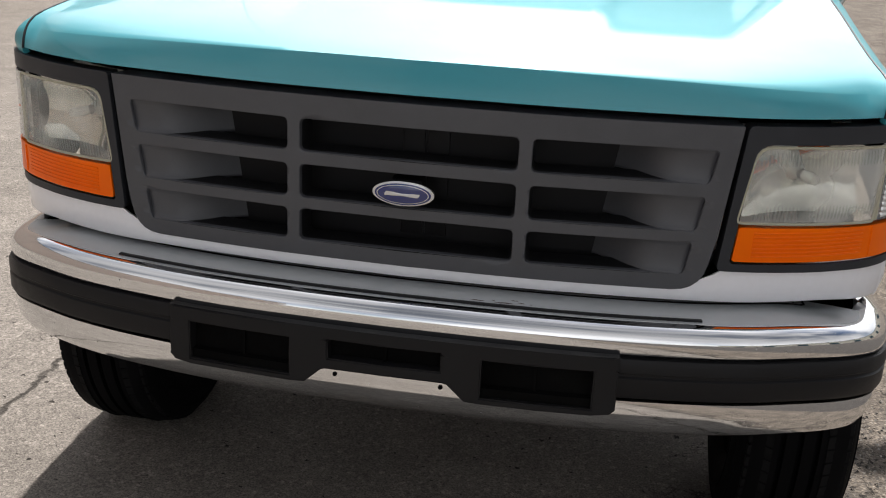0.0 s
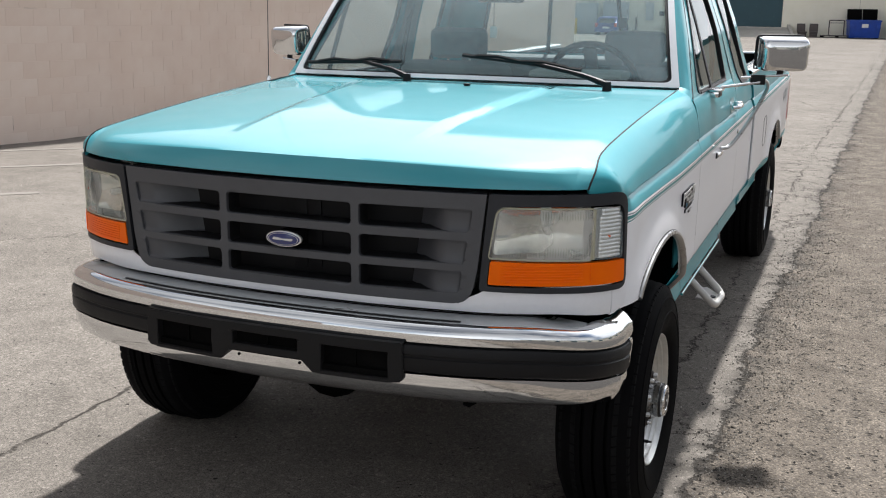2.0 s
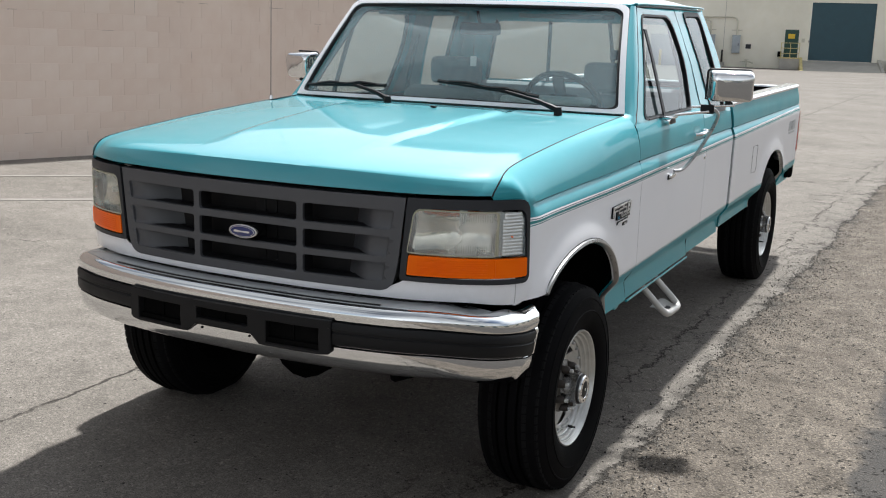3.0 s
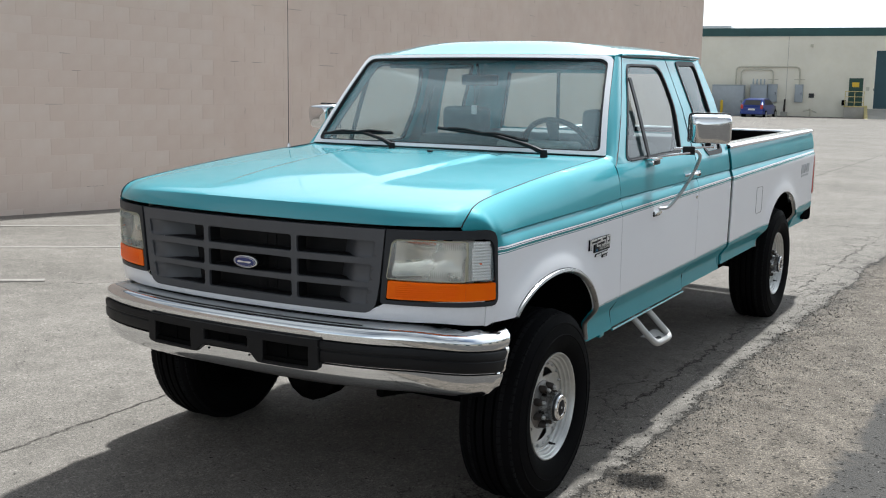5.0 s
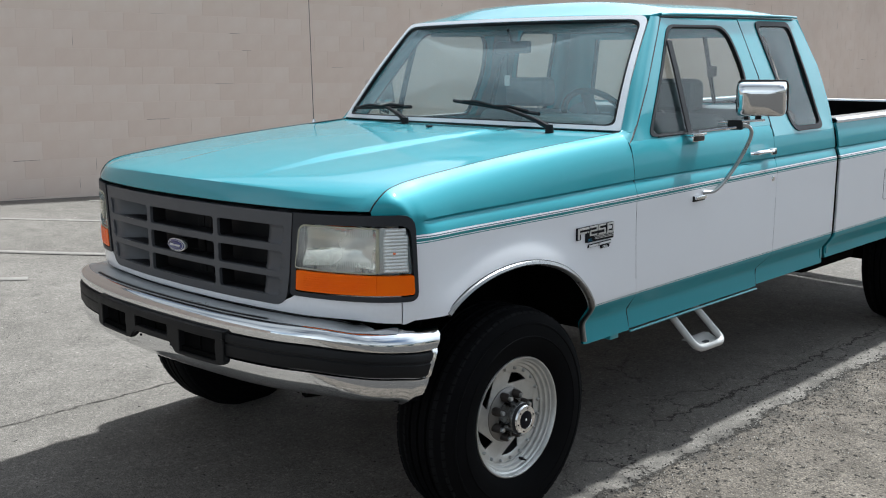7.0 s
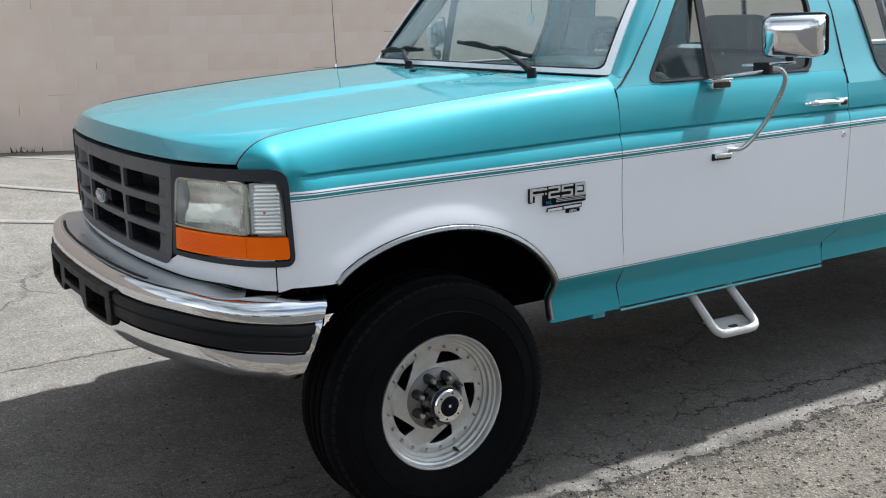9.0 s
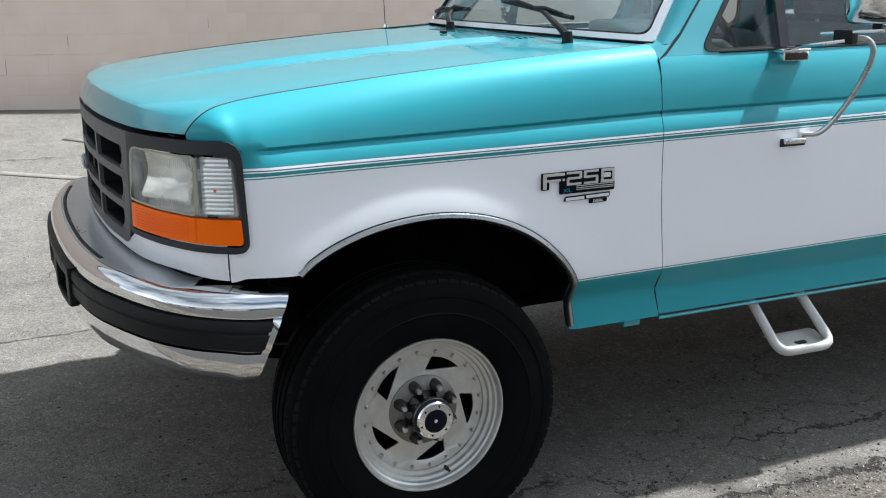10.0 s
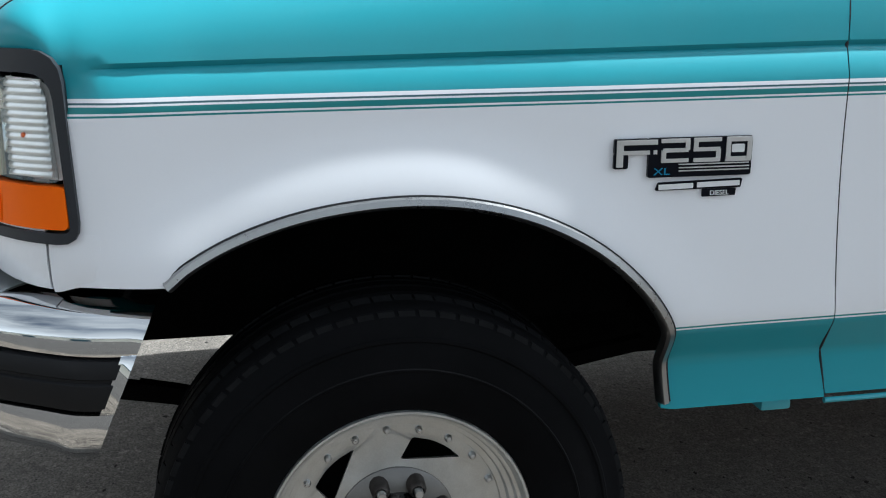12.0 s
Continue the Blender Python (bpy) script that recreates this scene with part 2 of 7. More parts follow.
def lens():
    """Aged, slightly hazed clear lamp lens with moulded flutes."""
    p = Mat("clear_lens", (0.80, 0.80, 0.74), 0.2)
    p.set("Coat Weight", 1.0)
    p.color(p.ramp(p.noise(4, 2), [(0.3, (0.90, 0.89, 0.84)), (0.7, (0.96, 0.96, 0.94))]))
    tr, mx = p.node("ShaderNodeBsdfTransparent"), p.node("ShaderNodeMixShader")
    tr.inputs["Color"].default_value = (0.93, 0.93, 0.90, 1)
    p.link(p.ramp(p.noise(9, 2), [(0.38, 0.10), (0.62, 0.32)]), mx.inputs["Fac"])
    p.link(tr.outputs[0], mx.inputs[1])
    p.link(p.b.outputs[0], mx.inputs[2])
    p.link(mx.outputs[0], p.t.nodes["Material Output"].inputs["Surface"])
    return p.m


LENS = lens()
FLUTE = glass("clear_plastic", (0.92, 0.92, 0.90), 1.0, 0.1, 0.10)
CLEARL = glass("corner_lens", (0.98, 0.98, 0.97), 1.0, 0.03, 0.10)


def asphalt():
    """The lot: smooth old asphalt, a broken edge, coarse worn asphalt and a darker strip beyond it."""
    p = Mat("worn_asphalt", (0.3, 0.29, 0.27), 0.9, Specular_IOR_Level=0.1)
    vec = p.coords()
    sep = p.node("ShaderNodeSeparateXYZ")
    p.link(vec, sep.inputs[0])
    x, y = sep.outputs["X"], sep.outputs["Y"]
    wob = p.calc("SUBTRACT", p.noise(1.3, 6, 0.65), 0.5)
    fine = p.calc("SUBTRACT", p.noise(9, 5, 0.7), 0.5)
    edge = p.calc("SUBTRACT", x, p.calc("ADD", p.calc("MULTIPLY", y, 0.022), 1.10))
    edge = p.calc("ADD", edge, p.calc("ADD", p.calc("MULTIPLY", wob, 0.34), p.calc("MULTIPLY", fine, 0.06)))
    rough = p.ramp(p.calc("ADD", p.calc("MULTIPLY", edge, 12.0), 0.5), [(0.4, 0), (0.6, 1)])
    big, mid, tiny = p.noise(0.55, 5), p.noise(5, 5, 0.6), p.noise(160, 3, 0.7)
    smooth = p.ramp(big, [(0.3, (0.157, 0.142, 0.126)), (0.7, (0.206, 0.187, 0.167))])
    smooth = p.mix(0.35, smooth, p.ramp(mid, [(0.3, 0.30), (0.7, 0.68)]), "OVERLAY")
    smooth = p.mix(0.8, smooth, p.ramp(tiny, [(0.3, 0.15), (0.7, 0.85)]), "OVERLAY")
    grit = p.node("ShaderNodeTexVoronoi", Scale=85.0)
    p.link(vec, grit.inputs["Vector"])
    smooth = p.mix(0.5, smooth, p.ramp(grit.outputs["Color"], [(0.1, 0.28), (0.75, 0.5), (0.95, 0.85)]), "OVERLAY")
    vor = p.node("ShaderNodeTexVoronoi", Scale=105.0)
    p.link(vec, vor.inputs["Vector"])
    stone = p.ramp(vor.outputs["Color"], [(0.15, (0.05, 0.044, 0.038)), (0.45, (0.16, 0.145, 0.125)), (0.92, (0.33, 0.30, 0.255))])
    stone = p.mix(p.ramp(vor.outputs["Distance"], [(0.35, 0.0), (0.75, 0.8)]), stone, (0.09, 0.085, 0.08))
    coarse = p.mix(0.66, p.ramp(big, [(0.3, (0.13, 0.119, 0.105)), (0.7, (0.20, 0.184, 0.161))]), stone)
    coarse = p.mix(0.55, coarse, p.ramp(mid, [(0.3, 0.15), (0.7, 0.75)]), "OVERLAY")
    coarse = p.mix(p.ramp(p.noise(2.4, 5, 0.65), [(0.45, 0.0), (0.65, 0.55)]), coarse, (0.12, 0.108, 0.095))
    # the darker strip
    dark = p.ramp(p.calc("ADD", p.calc("SUBTRACT", x, 1.95), p.calc("MULTIPLY", wob, 0.5)), [(0.0, 0.0), (0.05, 1.0)])
    dark = p.calc("MULTIPLY", dark, p.ramp(p.calc("MULTIPLY", p.calc("ADD", y, wob), 0.1), [(0.22, 1.0), (0.34, 0.15)]))
    coarse = p.mix(1.0, coarse, (0.93, 0.875, 0.835), "MULTIPLY")
    coarse = p.mix(p.calc("MULTIPLY", dark, 0.82), coarse, (0.055, 0.053, 0.052))
    col = p.mix(rough, smooth, coarse)
    # dirt gathered along the broken edge
    dirt = p.ramp(p.calc("ABSOLUTE", p.calc("ADD", edge, -0.02)), [(0.0, 1.0), (0.15, 0.0)])
    dirt = p.calc("MULTIPLY", dirt, p.ramp(p.noise(3.2, 5, 0.7), [(0.44, 0.0), (0.60, 0.95)]))
    col = p.mix(dirt, col, (0.055, 0.05, 0.045))
    # cracks: one along the edge, one seam beside the truck, a net near the edge
    line = p.ramp(p.calc("ABSOLUTE", p.calc("ADD", edge, p.calc("MULTIPLY", fine, 0.11))), [(0.006, 1.0), (0.014, 0.0)])
    inner = p.calc("ADD", p.calc("ADD", edge, 0.30), p.calc("ADD", p.calc("MULTIPLY", wob, -0.55), p.calc("MULTIPLY", fine, 0.16)))
    inner = p.calc("MULTIPLY", p.ramp(p.calc("ABSOLUTE", inner), [(0.003, 1.0), (0.010, 0.0)]), p.ramp(p.noise(1.6, 4, 0.6), [(0.40, 0.0), (0.50, 1.0)]))
    line = p.calc("MAXIMUM", line, inner)
    seam = p.calc("ADD", p.calc("ADD", x, 1.36), p.calc("ADD", p.calc("MULTIPLY", wob, 0.10), p.calc("MULTIPLY", fine, 0.085)))
    seam = p.ramp(p.calc("ABSOLUTE", seam), [(0.003, 1.0), (0.012, 0.0)])
    seam = p.calc("MULTIPLY", seam, p.ramp(p.noise(7, 4, 0.7), [(0.32, 0.4), (0.50, 1.0)]))
    swirl = p.node("ShaderNodeTexNoise", Scale=2.6, Detail=6.0, Roughness=0.7)
    p.link(vec, swirl.inputs["Vector"])
    warp = p.mix(0.55, vec, swirl.outputs["Color"], "ADD")
    net = p.node("ShaderNodeTexVoronoi", Scale=3.4)
    net.feature = "DISTANCE_TO_EDGE"
    p.link(warp, net.inputs["Vector"])
    near = p.ramp(p.calc("ABSOLUTE", p.calc("ADD", edge, 0.12)), [(0.25, 1.0), (0.62, 0.0)])
    near = p.calc("MULTIPLY", near, p.ramp(p.noise(2.2, 4, 0.6), [(0.42, 0.0), (0.58, 1.0)]))
    nets = p.calc("MULTIPLY", p.ramp(net.outputs["Distance"], [(0.006, 1.0), (0.020, 0.0)]), near)
    far = p.node("ShaderNodeTexVoronoi", Scale=0.32)
    far.feature = "DISTANCE_TO_EDGE"
    p.link(warp, far.inputs["Vector"])
    fars = p.calc("MULTIPLY", p.ramp(far.outputs["Distance"], [(0.001, 0.8), (0.003, 0.0)]), p.ramp(p.noise(0.8, 3), [(0.5, 0), (0.6, 1)]))
    crack = p.calc("MAXIMUM", p.calc("MAXIMUM", line, seam), p.calc("MAXIMUM", nets, fars))
    col = p.mix(p.calc("MULTIPLY", crack, 0.88), col, (0.03, 0.027, 0.024))
    pits = p.ramp(p.noise(38, 2, 0.6), [(0.63, 0.0), (0.69, 0.85)])
    col = p.mix(p.calc("MULTIPLY", pits, p.calc("ADD", 0.35, p.calc("MULTIPLY", rough, 0.65))), col, (0.07, 0.062, 0.056))
    # stones that have come loose leave single dark pits
    ragged = p.node("ShaderNodeTexNoise", Scale=70.0, Detail=3.0)
    p.link(vec, ragged.inputs["Vector"])
    hole = p.node("ShaderNodeTexVoronoi", Scale=44.0)
    p.link(p.mix(0.03, vec, ragged.outputs["Color"], "ADD"), hole.inputs["Vector"])
    least = p.mix(rough, 0.66, 0.48)
    size = p.calc("MULTIPLY", p.calc("MAXIMUM", p.calc("SUBTRACT", hole.outputs["Color"], least), 0.0), 1.25)
    gone = p.ramp(p.calc("SUBTRACT", size, hole.outputs["Distance"]), [(0.0, 0.0), (0.07, 1.0)])
    col = p.mix(p.calc("MULTIPLY", gone, 0.9), col, (0.022, 0.02, 0.018))
    p.color(col)
    crack = p.calc("MAXIMUM", crack, p.calc("MULTIPLY", gone, 0.5))
    h = p.calc("ADD", p.calc("MULTIPLY", tiny, 0.35), p.calc("MULTIPLY", rough, p.calc("MULTIPLY", vor.outputs["Distance"], -0.9)))
    h = p.calc("SUBTRACT", h, p.calc("MULTIPLY", crack, 2.2))
    p.bump(h, 0.7, 0.008)
    return p.m


ASPHALT = asphalt()


def line_paint():
    p = Mat("worn_line_paint", (0.7, 0.68, 0.6), 0.85)
    f = p.ramp(p.noise(14, 6, 0.7), [(0.52, 0.0), (0.68, 1.0)])
    p.color(p.mix(f, (0.19, 0.173, 0.154), (0.27, 0.245, 0.21)))
    p.bump(p.noise(120, 3), 0.4, 0.004)
    return p.m


LINEP = line_paint()


def block_paint(name, color):
    p = Mat(name, color, 0.85)
    info = p.node("ShaderNodeObjectInfo")
    big, mid, tiny = p.noise(0.35, 4), p.noise(3.0, 5), p.noise(130, 3)
    c = p.ramp(big, [(0.3, tuple(v * 0.93 for v in color)), (0.7, tuple(v * 1.06 for v in color))])
    c = p.mix(0.14, c, p.ramp(mid, [(0.3, 0.3), (0.7, 0.7)]), "OVERLAY")
    c = p.mix(0.06, c, p.ramp(info.outputs["Random"], [(0, 0.15), (1, 0.85)]), "OVERLAY")
    p.color(c)
    p.bump(tiny, 0.35, 0.004)
    return p.m


BLOCKP = block_paint("beige_block_paint", (0.68, 0.56, 0.485))
STUCCO = block_paint("cream_stucco", (0.82, 0.785, 0.675))
GREENB = Mat("dark_green_metal", (0.018, 0.075, 0.075), 0.5).vary((0.018, 0.075, 0.075), 0.15, 1.5).m
DOORG = Mat("dark_blue_green_door", (0.015, 0.062, 0.085), 0.45).vary((0.015, 0.062, 0.085), 0.12, 2).m
CABG = Mat("grey_cabinet_paint", (0.38, 0.42, 0.45), 0.5).vary((0.38, 0.42, 0.45), 0.1, 3).m
PIPEP = Mat("cream_pipe_paint", (0.58, 0.55, 0.45), 0.5).vary((0.58, 0.55, 0.45), 0.08, 5).m
YELLOW = Mat("yellow_paint", (0.70, 0.48, 0.03), 0.5).vary((0.70, 0.48, 0.03), 0.15, 4).m
CONCRETE = Mat("pale_concrete", (0.42, 0.40, 0.36), 0.9).vary((0.42, 0.40, 0.36), 0.15, 1.5, None, 0.2).m
CARBLUE = Mat("blue_car_paint", (0.005, 0.030, 0.22), 0.3, 0.2, Coat_Weight=0.5).m
ENTRYG = Mat("dark_green_door_paint", (0.014, 0.060, 0.045), 0.5).vary((0.014, 0.060, 0.045), 0.15, 3).m
RAILY = Mat("weathered_yellow_rail", (0.66, 0.55, 0.24), 0.6).vary((0.66, 0.55, 0.24), 0.25, 6).m
SKIPBLUE = Mat("blue_container_paint", (0.006, 0.055, 0.36), 0.45).vary((0.006, 0.055, 0.36), 0.2, 3).m
CHAIRB = Mat("brown_grey_vinyl", (0.085, 0.070, 0.066), 0.7).vary((0.085, 0.070, 0.066), 0.2, 6).m
JOINTC = Mat("joint_sealant", (0.47, 0.45, 0.39), 0.9).vary((0.47, 0.45, 0.39), 0.2, 2).m
BINGREEN = Mat("green_bin_plastic", (0.015, 0.06, 0.035), 0.5).m
PVC = Mat("white_pvc", (0.66, 0.63, 0.58), 0.4).vary((0.66, 0.63, 0.58), 0.06, 20).m
WEED = Mat("dry_weed", (0.10, 0.09, 0.04), 0.9).m

DECAL = Mat("faded_decal", (0.42, 0.44, 0.46), 0.4).vary((0.42, 0.44, 0.46), 0.2, 30).m


# ---- mesh helpers ----
def mesh_of(verts, faces):
    bm = bmesh.new()
    vs = [bm.verts.new(v) for v in verts]
    for f in faces:
        ids = []
        for i in f:
            if not ids or i != ids[-1]:
                ids.append(i)
        if len(set(ids)) > 2:
            try:
                bm.faces.new([vs[i] for i in dict.fromkeys(ids)])
            except ValueError:
                pass
    return bm


def grid(rows, close=False, flip=False):
    """A skin over rows of points, all of one length."""
    n = len(rows[0])
    verts = [p for r in rows for p in r]
    faces = []
    for i in range(len(rows) - 1):
        for j in range(n if close else n - 1):
            k = (j + 1) % n
            f = (i * n + j, i * n + k, (i + 1) * n + k, (i + 1) * n + j)
            faces.append(f[::-1] if flip else f)
    bm = mesh_of(verts, faces)
    bmesh.ops.remove_doubles(bm, verts=bm.verts, dist=1e-5)
    return bm


def box(lo, hi, bevel=0.0, segs=2):
    bm = bmesh.new()
    bmesh.ops.create_cube(bm, size=1)
    for v in bm.verts:
        v.co = [(a + b) / 2 + (b - a) * c for a, b, c in zip(lo, hi, v.co)]
    if bevel:
        bmesh.ops.bevel(bm, geom=bm.edges[:], offset=bevel, segments=segs, affect="EDGES", profile=0.6)
    return bm


def spline(pts, n=8):
    """A smooth line through the points."""
    pts = [Vector(p) for p in pts]
    ext = [pts[0] * 2 - pts[1], *pts, pts[-1] * 2 - pts[-2]]
    out = []
    for a, b, c, d in zip(ext, ext[1:], ext[2:], ext[3:]):
        for i in range(n):
            t = i / n
            out.append(0.5 * (2 * b + (c - a) * t + (2 * a - 5 * b + 4 * c - d) * t * t + (3 * b - a - 3 * c + d) * t ** 3))
    return out + [pts[-1]]


def tube(pts, r, segs=10, caps=True):
    """A round bar along the points; r: one radius or one for each point."""
    pts = [Vector(p) for p in pts]
    rs = r if hasattr(r, "__len__") else [r] * len(pts)
    rows, side = [], None
    for i, p in enumerate(pts):
        way = (pts[min(i + 1, len(pts) - 1)] - pts[max(i - 1, 0)]).normalized()
        if side is None:
            side = way.orthogonal().normalized()
        side = (side - way * side.dot(way)).normalized()
        up = way.cross(side)
        rows.append([p + (side * math.cos(a) + up * math.sin(a)) * rs[i] for a in (2 * math.pi * k / segs for k in range(segs))])
    bm = grid(rows, close=True)
    if caps:
        bmesh.ops.holes_fill(bm, edges=[e for e in bm.edges if e.is_boundary], sides=0)
    bmesh.ops.recalc_face_normals(bm, faces=bm.faces)
    return bm


def lathe(profile, segs=48, centre=(0, 0, 0)):
    """Turns (radius, x) pairs round the x axis."""
    c = Vector(centre)
    rows = [[c + Vector((x, r * math.cos(a), r * math.sin(a))) for a in (2 * math.pi * k / segs for k in range(segs))] for r, x in profile]
    bm = grid(rows, close=True)
    bmesh.ops.recalc_face_normals(bm, faces=bm.faces)
    return bm


def rounded(pts, r, n=4):
    """A closed 2D outline with its corners rounded; r: one radius or one for each corner."""
    pts = [Vector(p) for p in pts]
    rs = r if hasattr(r, "__len__") else [r] * len(pts)
    out = []
    for i, p in enumerate(pts):
        a, b = (pts[i - 1] - p), (pts[(i + 1) % len(pts)] - p)
        d = min(rs[i], a.length * 0.49, b.length * 0.49)
        if d < 1e-4:
            out.append(p)
            continue
        s, e = p + a.normalized() * d, p + b.normalized() * d
        for k in range(n + 1):
            t = k / n
            out.append(s * (1 - t) ** 2 + p * 2 * t * (1 - t) + e * t * t)
    return out


def star(poly, centre, angles):
    """The outline's points in the given directions from centre."""
    out = []
    for ang in angles:
        d = Vector((math.cos(ang), math.sin(ang)))
        best = None
        for p, q in zip(poly, poly[1:] + poly[:1]):
            e, w = q - p, p - centre
            den = d.x * e.y - d.y * e.x
            if abs(den) < 1e-12:
                continue
            t, s = (w.x * e.y - w.y * e.x) / den, (w.x * d.y - w.y * d.x) / den
            if t > 0 and -1e-6 <= s <= 1 + 1e-6 and (best is None or t > best):
                best = t
        out.append(centre + d * (best or 0))
    return out


def ring(outer, inner, place, extra=24):
    """A flat band between two outlines, put into space by place(u, v)."""
    outer, inner = [Vector(p) for p in outer], [Vector(p) for p in inner]
    c = sum(inner, Vector((0, 0))) / len(inner)
    angles = sorted({round(math.atan2(p.y - c.y, p.x - c.x), 5) for p in outer + inner} | {round(-math.pi + 2 * math.pi * (k + 0.5) / extra, 5) for k in range(extra)})
    a, b = star(outer, c, angles), star(inner, c, angles)
    rows = [[place(*p) for p in a], [place(*(p * 0.5 + q * 0.5)) for p, q in zip(a, b)], [place(*q) for q in b]]
    return grid(rows, close=True)


def dense(outline, step=0.02):
    """The outline with its long edges split."""
    out = []
    for a, b in zip(outline, list(outline[1:]) + [outline[0]]):
        a, b = Vector(a), Vector(b)
        n = max(1, int((b - a).length / step))
        out += [a.lerp(b, i / n) for i in range(n)]
    return out


def sheet(outline, place, rings=5):
    """A filled outline as a net of rings, so that it can follow a curved surface."""
    outline = [Vector(p) for p in outline]
    c = sum(outline, Vector((0, 0))) / len(outline)
    n = len(outline)
    verts = [place(*(c + (p - c) * k / rings)) for k in range(rings, 0, -1) for p in outline] + [place(*c)]
    faces = [(i * n + j, i * n + (j + 1) % n, (i + 1) * n + (j + 1) % n, (i + 1) * n + j) for i in range(rings - 1) for j in range(n)]
    faces += [((rings - 1) * n + j, (rings - 1) * n + (j + 1) % n, rings * n) for j in range(n)]
    bm = mesh_of(verts, faces)
    bmesh.ops.recalc_face_normals(bm, faces=bm.faces)
    return bm


def thick(bm, t):
    """Gives a skin thickness, against its normals."""
    bmesh.ops.recalc_face_normals(bm, faces=bm.faces)
    return shell(bm, t)


def shell(bm, t):
    """Adds an inner skin and rims, keeping the normals as they are."""
    bm.normal_update()
    faces, rims = bm.faces[:], [e for e in bm.edges if e.is_boundary]
    rims = [tuple(l.vert for l in e.link_loops) + tuple(v for v in e.verts) for e in rims]
    twin = {v: bm.verts.new(v.co - v.normal * t) for v in bm.verts[:]}
    for f in faces:
        bm.faces.new([twin[v] for v in reversed(f.verts)])
    for start, a, b in rims:
        p, q = (a, b) if start is a else (b, a)
        bm.faces.new((q, p, twin[p], twin[q]))
    return bm


def join(*bms):
    out = bmesh.new()
    for b in bms:
        me = bpy.data.meshes.new("part")
        b.to_mesh(me)
        out.from_mesh(me)
        bpy.data.meshes.remove(me)
        b.free()
    return out


def moved(bm, m):
    bmesh.ops.transform(bm, matrix=m, verts=bm.verts)
    return bm


def skew(bm):
    """The truck's nose stands a little towards its right side."""
    for v in bm.verts:
        v.co.x -= 0.022 * min(1.0, max(0.0, 0.3 - v.co.y))
    return bm


def part(name, bm, material, parent=None, label="", sharp=32, flat=False):
    """Links a bmesh as one mesh object under a thing or a part."""
    for f in bm.faces:
        f.smooth = not flat
    for e in bm.edges:
        if len(e.link_faces) == 2 and e.calc_face_angle(0) > radians(sharp):
            e.smooth = False
    me = bpy.data.meshes.new(name)
    bm.to_mesh(me)
    bm.free()
    me.materials.append(material)
    ob = new(name, me)
    # parts lie two levels deep at most
    if parent and parent.parent and parent.parent.parent:
        parent = parent.parent
    ob.parent = parent
    if label:
        ob["label"] = label
    return ob


def thing(name, place=(0, 0, 0), label="", category="", group="", kind=""):
    ob = new(name)
    ob.location = place
    ob.empty_display_size = 0.2
    return tagged(ob, label, category, group, kind)


def lerp(table, x):
    """Straight-line reading of a table of (x, value)."""
    if x <= table[0][0]:
        return table[0][1]
    for (a, p), (b, q) in zip(table, table[1:]):
        if x <= b:
            return p + (q - p) * (x - a) / (b - a)
    return table[-1][1]


def smooth(a, b, x):
    t = min(1.0, max(0.0, (x - a) / (b - a)))
    return t * t * (3 - 2 * t)


# ---- ground, lines, wall ----
def ground_z(x, y):
    fall = -0.013 * max(0.0, min(y, 95.0) - 6.0)
    left = smooth(-2.2, -7.8, x) * max(0.0, min(0.42, 0.30 - 0.047 * (y - 0.15)))
    camber = 0.04 * smooth(0.5, -1.3, x) * (1 - smooth(-2.2, -7.8, x))
    return fall + left + camber


def steps(near, far, n, m):
    """Even steps out to near, growing ones out to far."""
    s = [near * i / n for i in range(n + 1)] + [near * (far / near) ** (i / m) for i in range(1, m + 1)]
    return sorted({-v for v in s} | set(s))


gx, gy = steps(12, 900, 30, 14), steps(30, 900, 45, 14)
tagged(part("ground", grid([[(x, y, ground_z(x, y)) for x in gx] for y in gy]), ASPHALT),
       "cracked pale asphalt lot with a broken edge and coarse worn strip", "ground", kind="structure")


def stall_line(name, a, b, width=0.1):
    a, b = Vector(a), Vector(b)
    side = (b - a).normalized().orthogonal() * width / 2
    rows = []
    for i in range(13):
        p = a.lerp(b, i / 12)
        rows.append([(q.x, q.y, ground_z(q.x, q.y) + 0.004) for q in (p - side, p + side)])
    tagged(part(name, thick(grid(rows), 0.003), LINEP), "faded white painted parking line on asphalt", "parking line", "parking lines", "structure")


for a, b in (((-7.45, 2.7), (-5.7, 5.0)), ((-7.65, 0.15), (-4.9, 3.45)), ((-6.2, -0.45), (-4.3, 1.7)), ((-5.1, -1.1), (-4.2, 0.5)), ((-7.3, 5.2), (-6.0, 7.0))):
    stall_line("parking_line", a, b)

WALL_A = radians(4)
WALL = Matrix.Translation((-7.9, 2.2, 0)) @ Matrix.Rotation(-WALL_A, 4, "Z") @ Matrix.Rotation(-0.020, 4, "X")
wall = part("wall_west", moved(box((-0.25, -26, -0.6), (-0.0016, 23.6, 4.85)), WALL), BLOCKP)
tagged(wall, "beige painted concrete block wall of a warehouse", "wall", kind="structure")
# the end of the warehouse, turning away from the lot
tagged(part("wall_north", moved(box((-14, 23.35, -0.6), (-0.252, 23.6, 4.85)), WALL), BLOCKP), "beige painted end wall of a warehouse", "wall", kind="structure")
tagged(part("wall_coping", moved(box((-0.3, -26, 4.854), (0.03, 23.65, 4.95), 0.01), WALL), GREENB), "dark metal coping on a block wall", "trim", kind="structure")

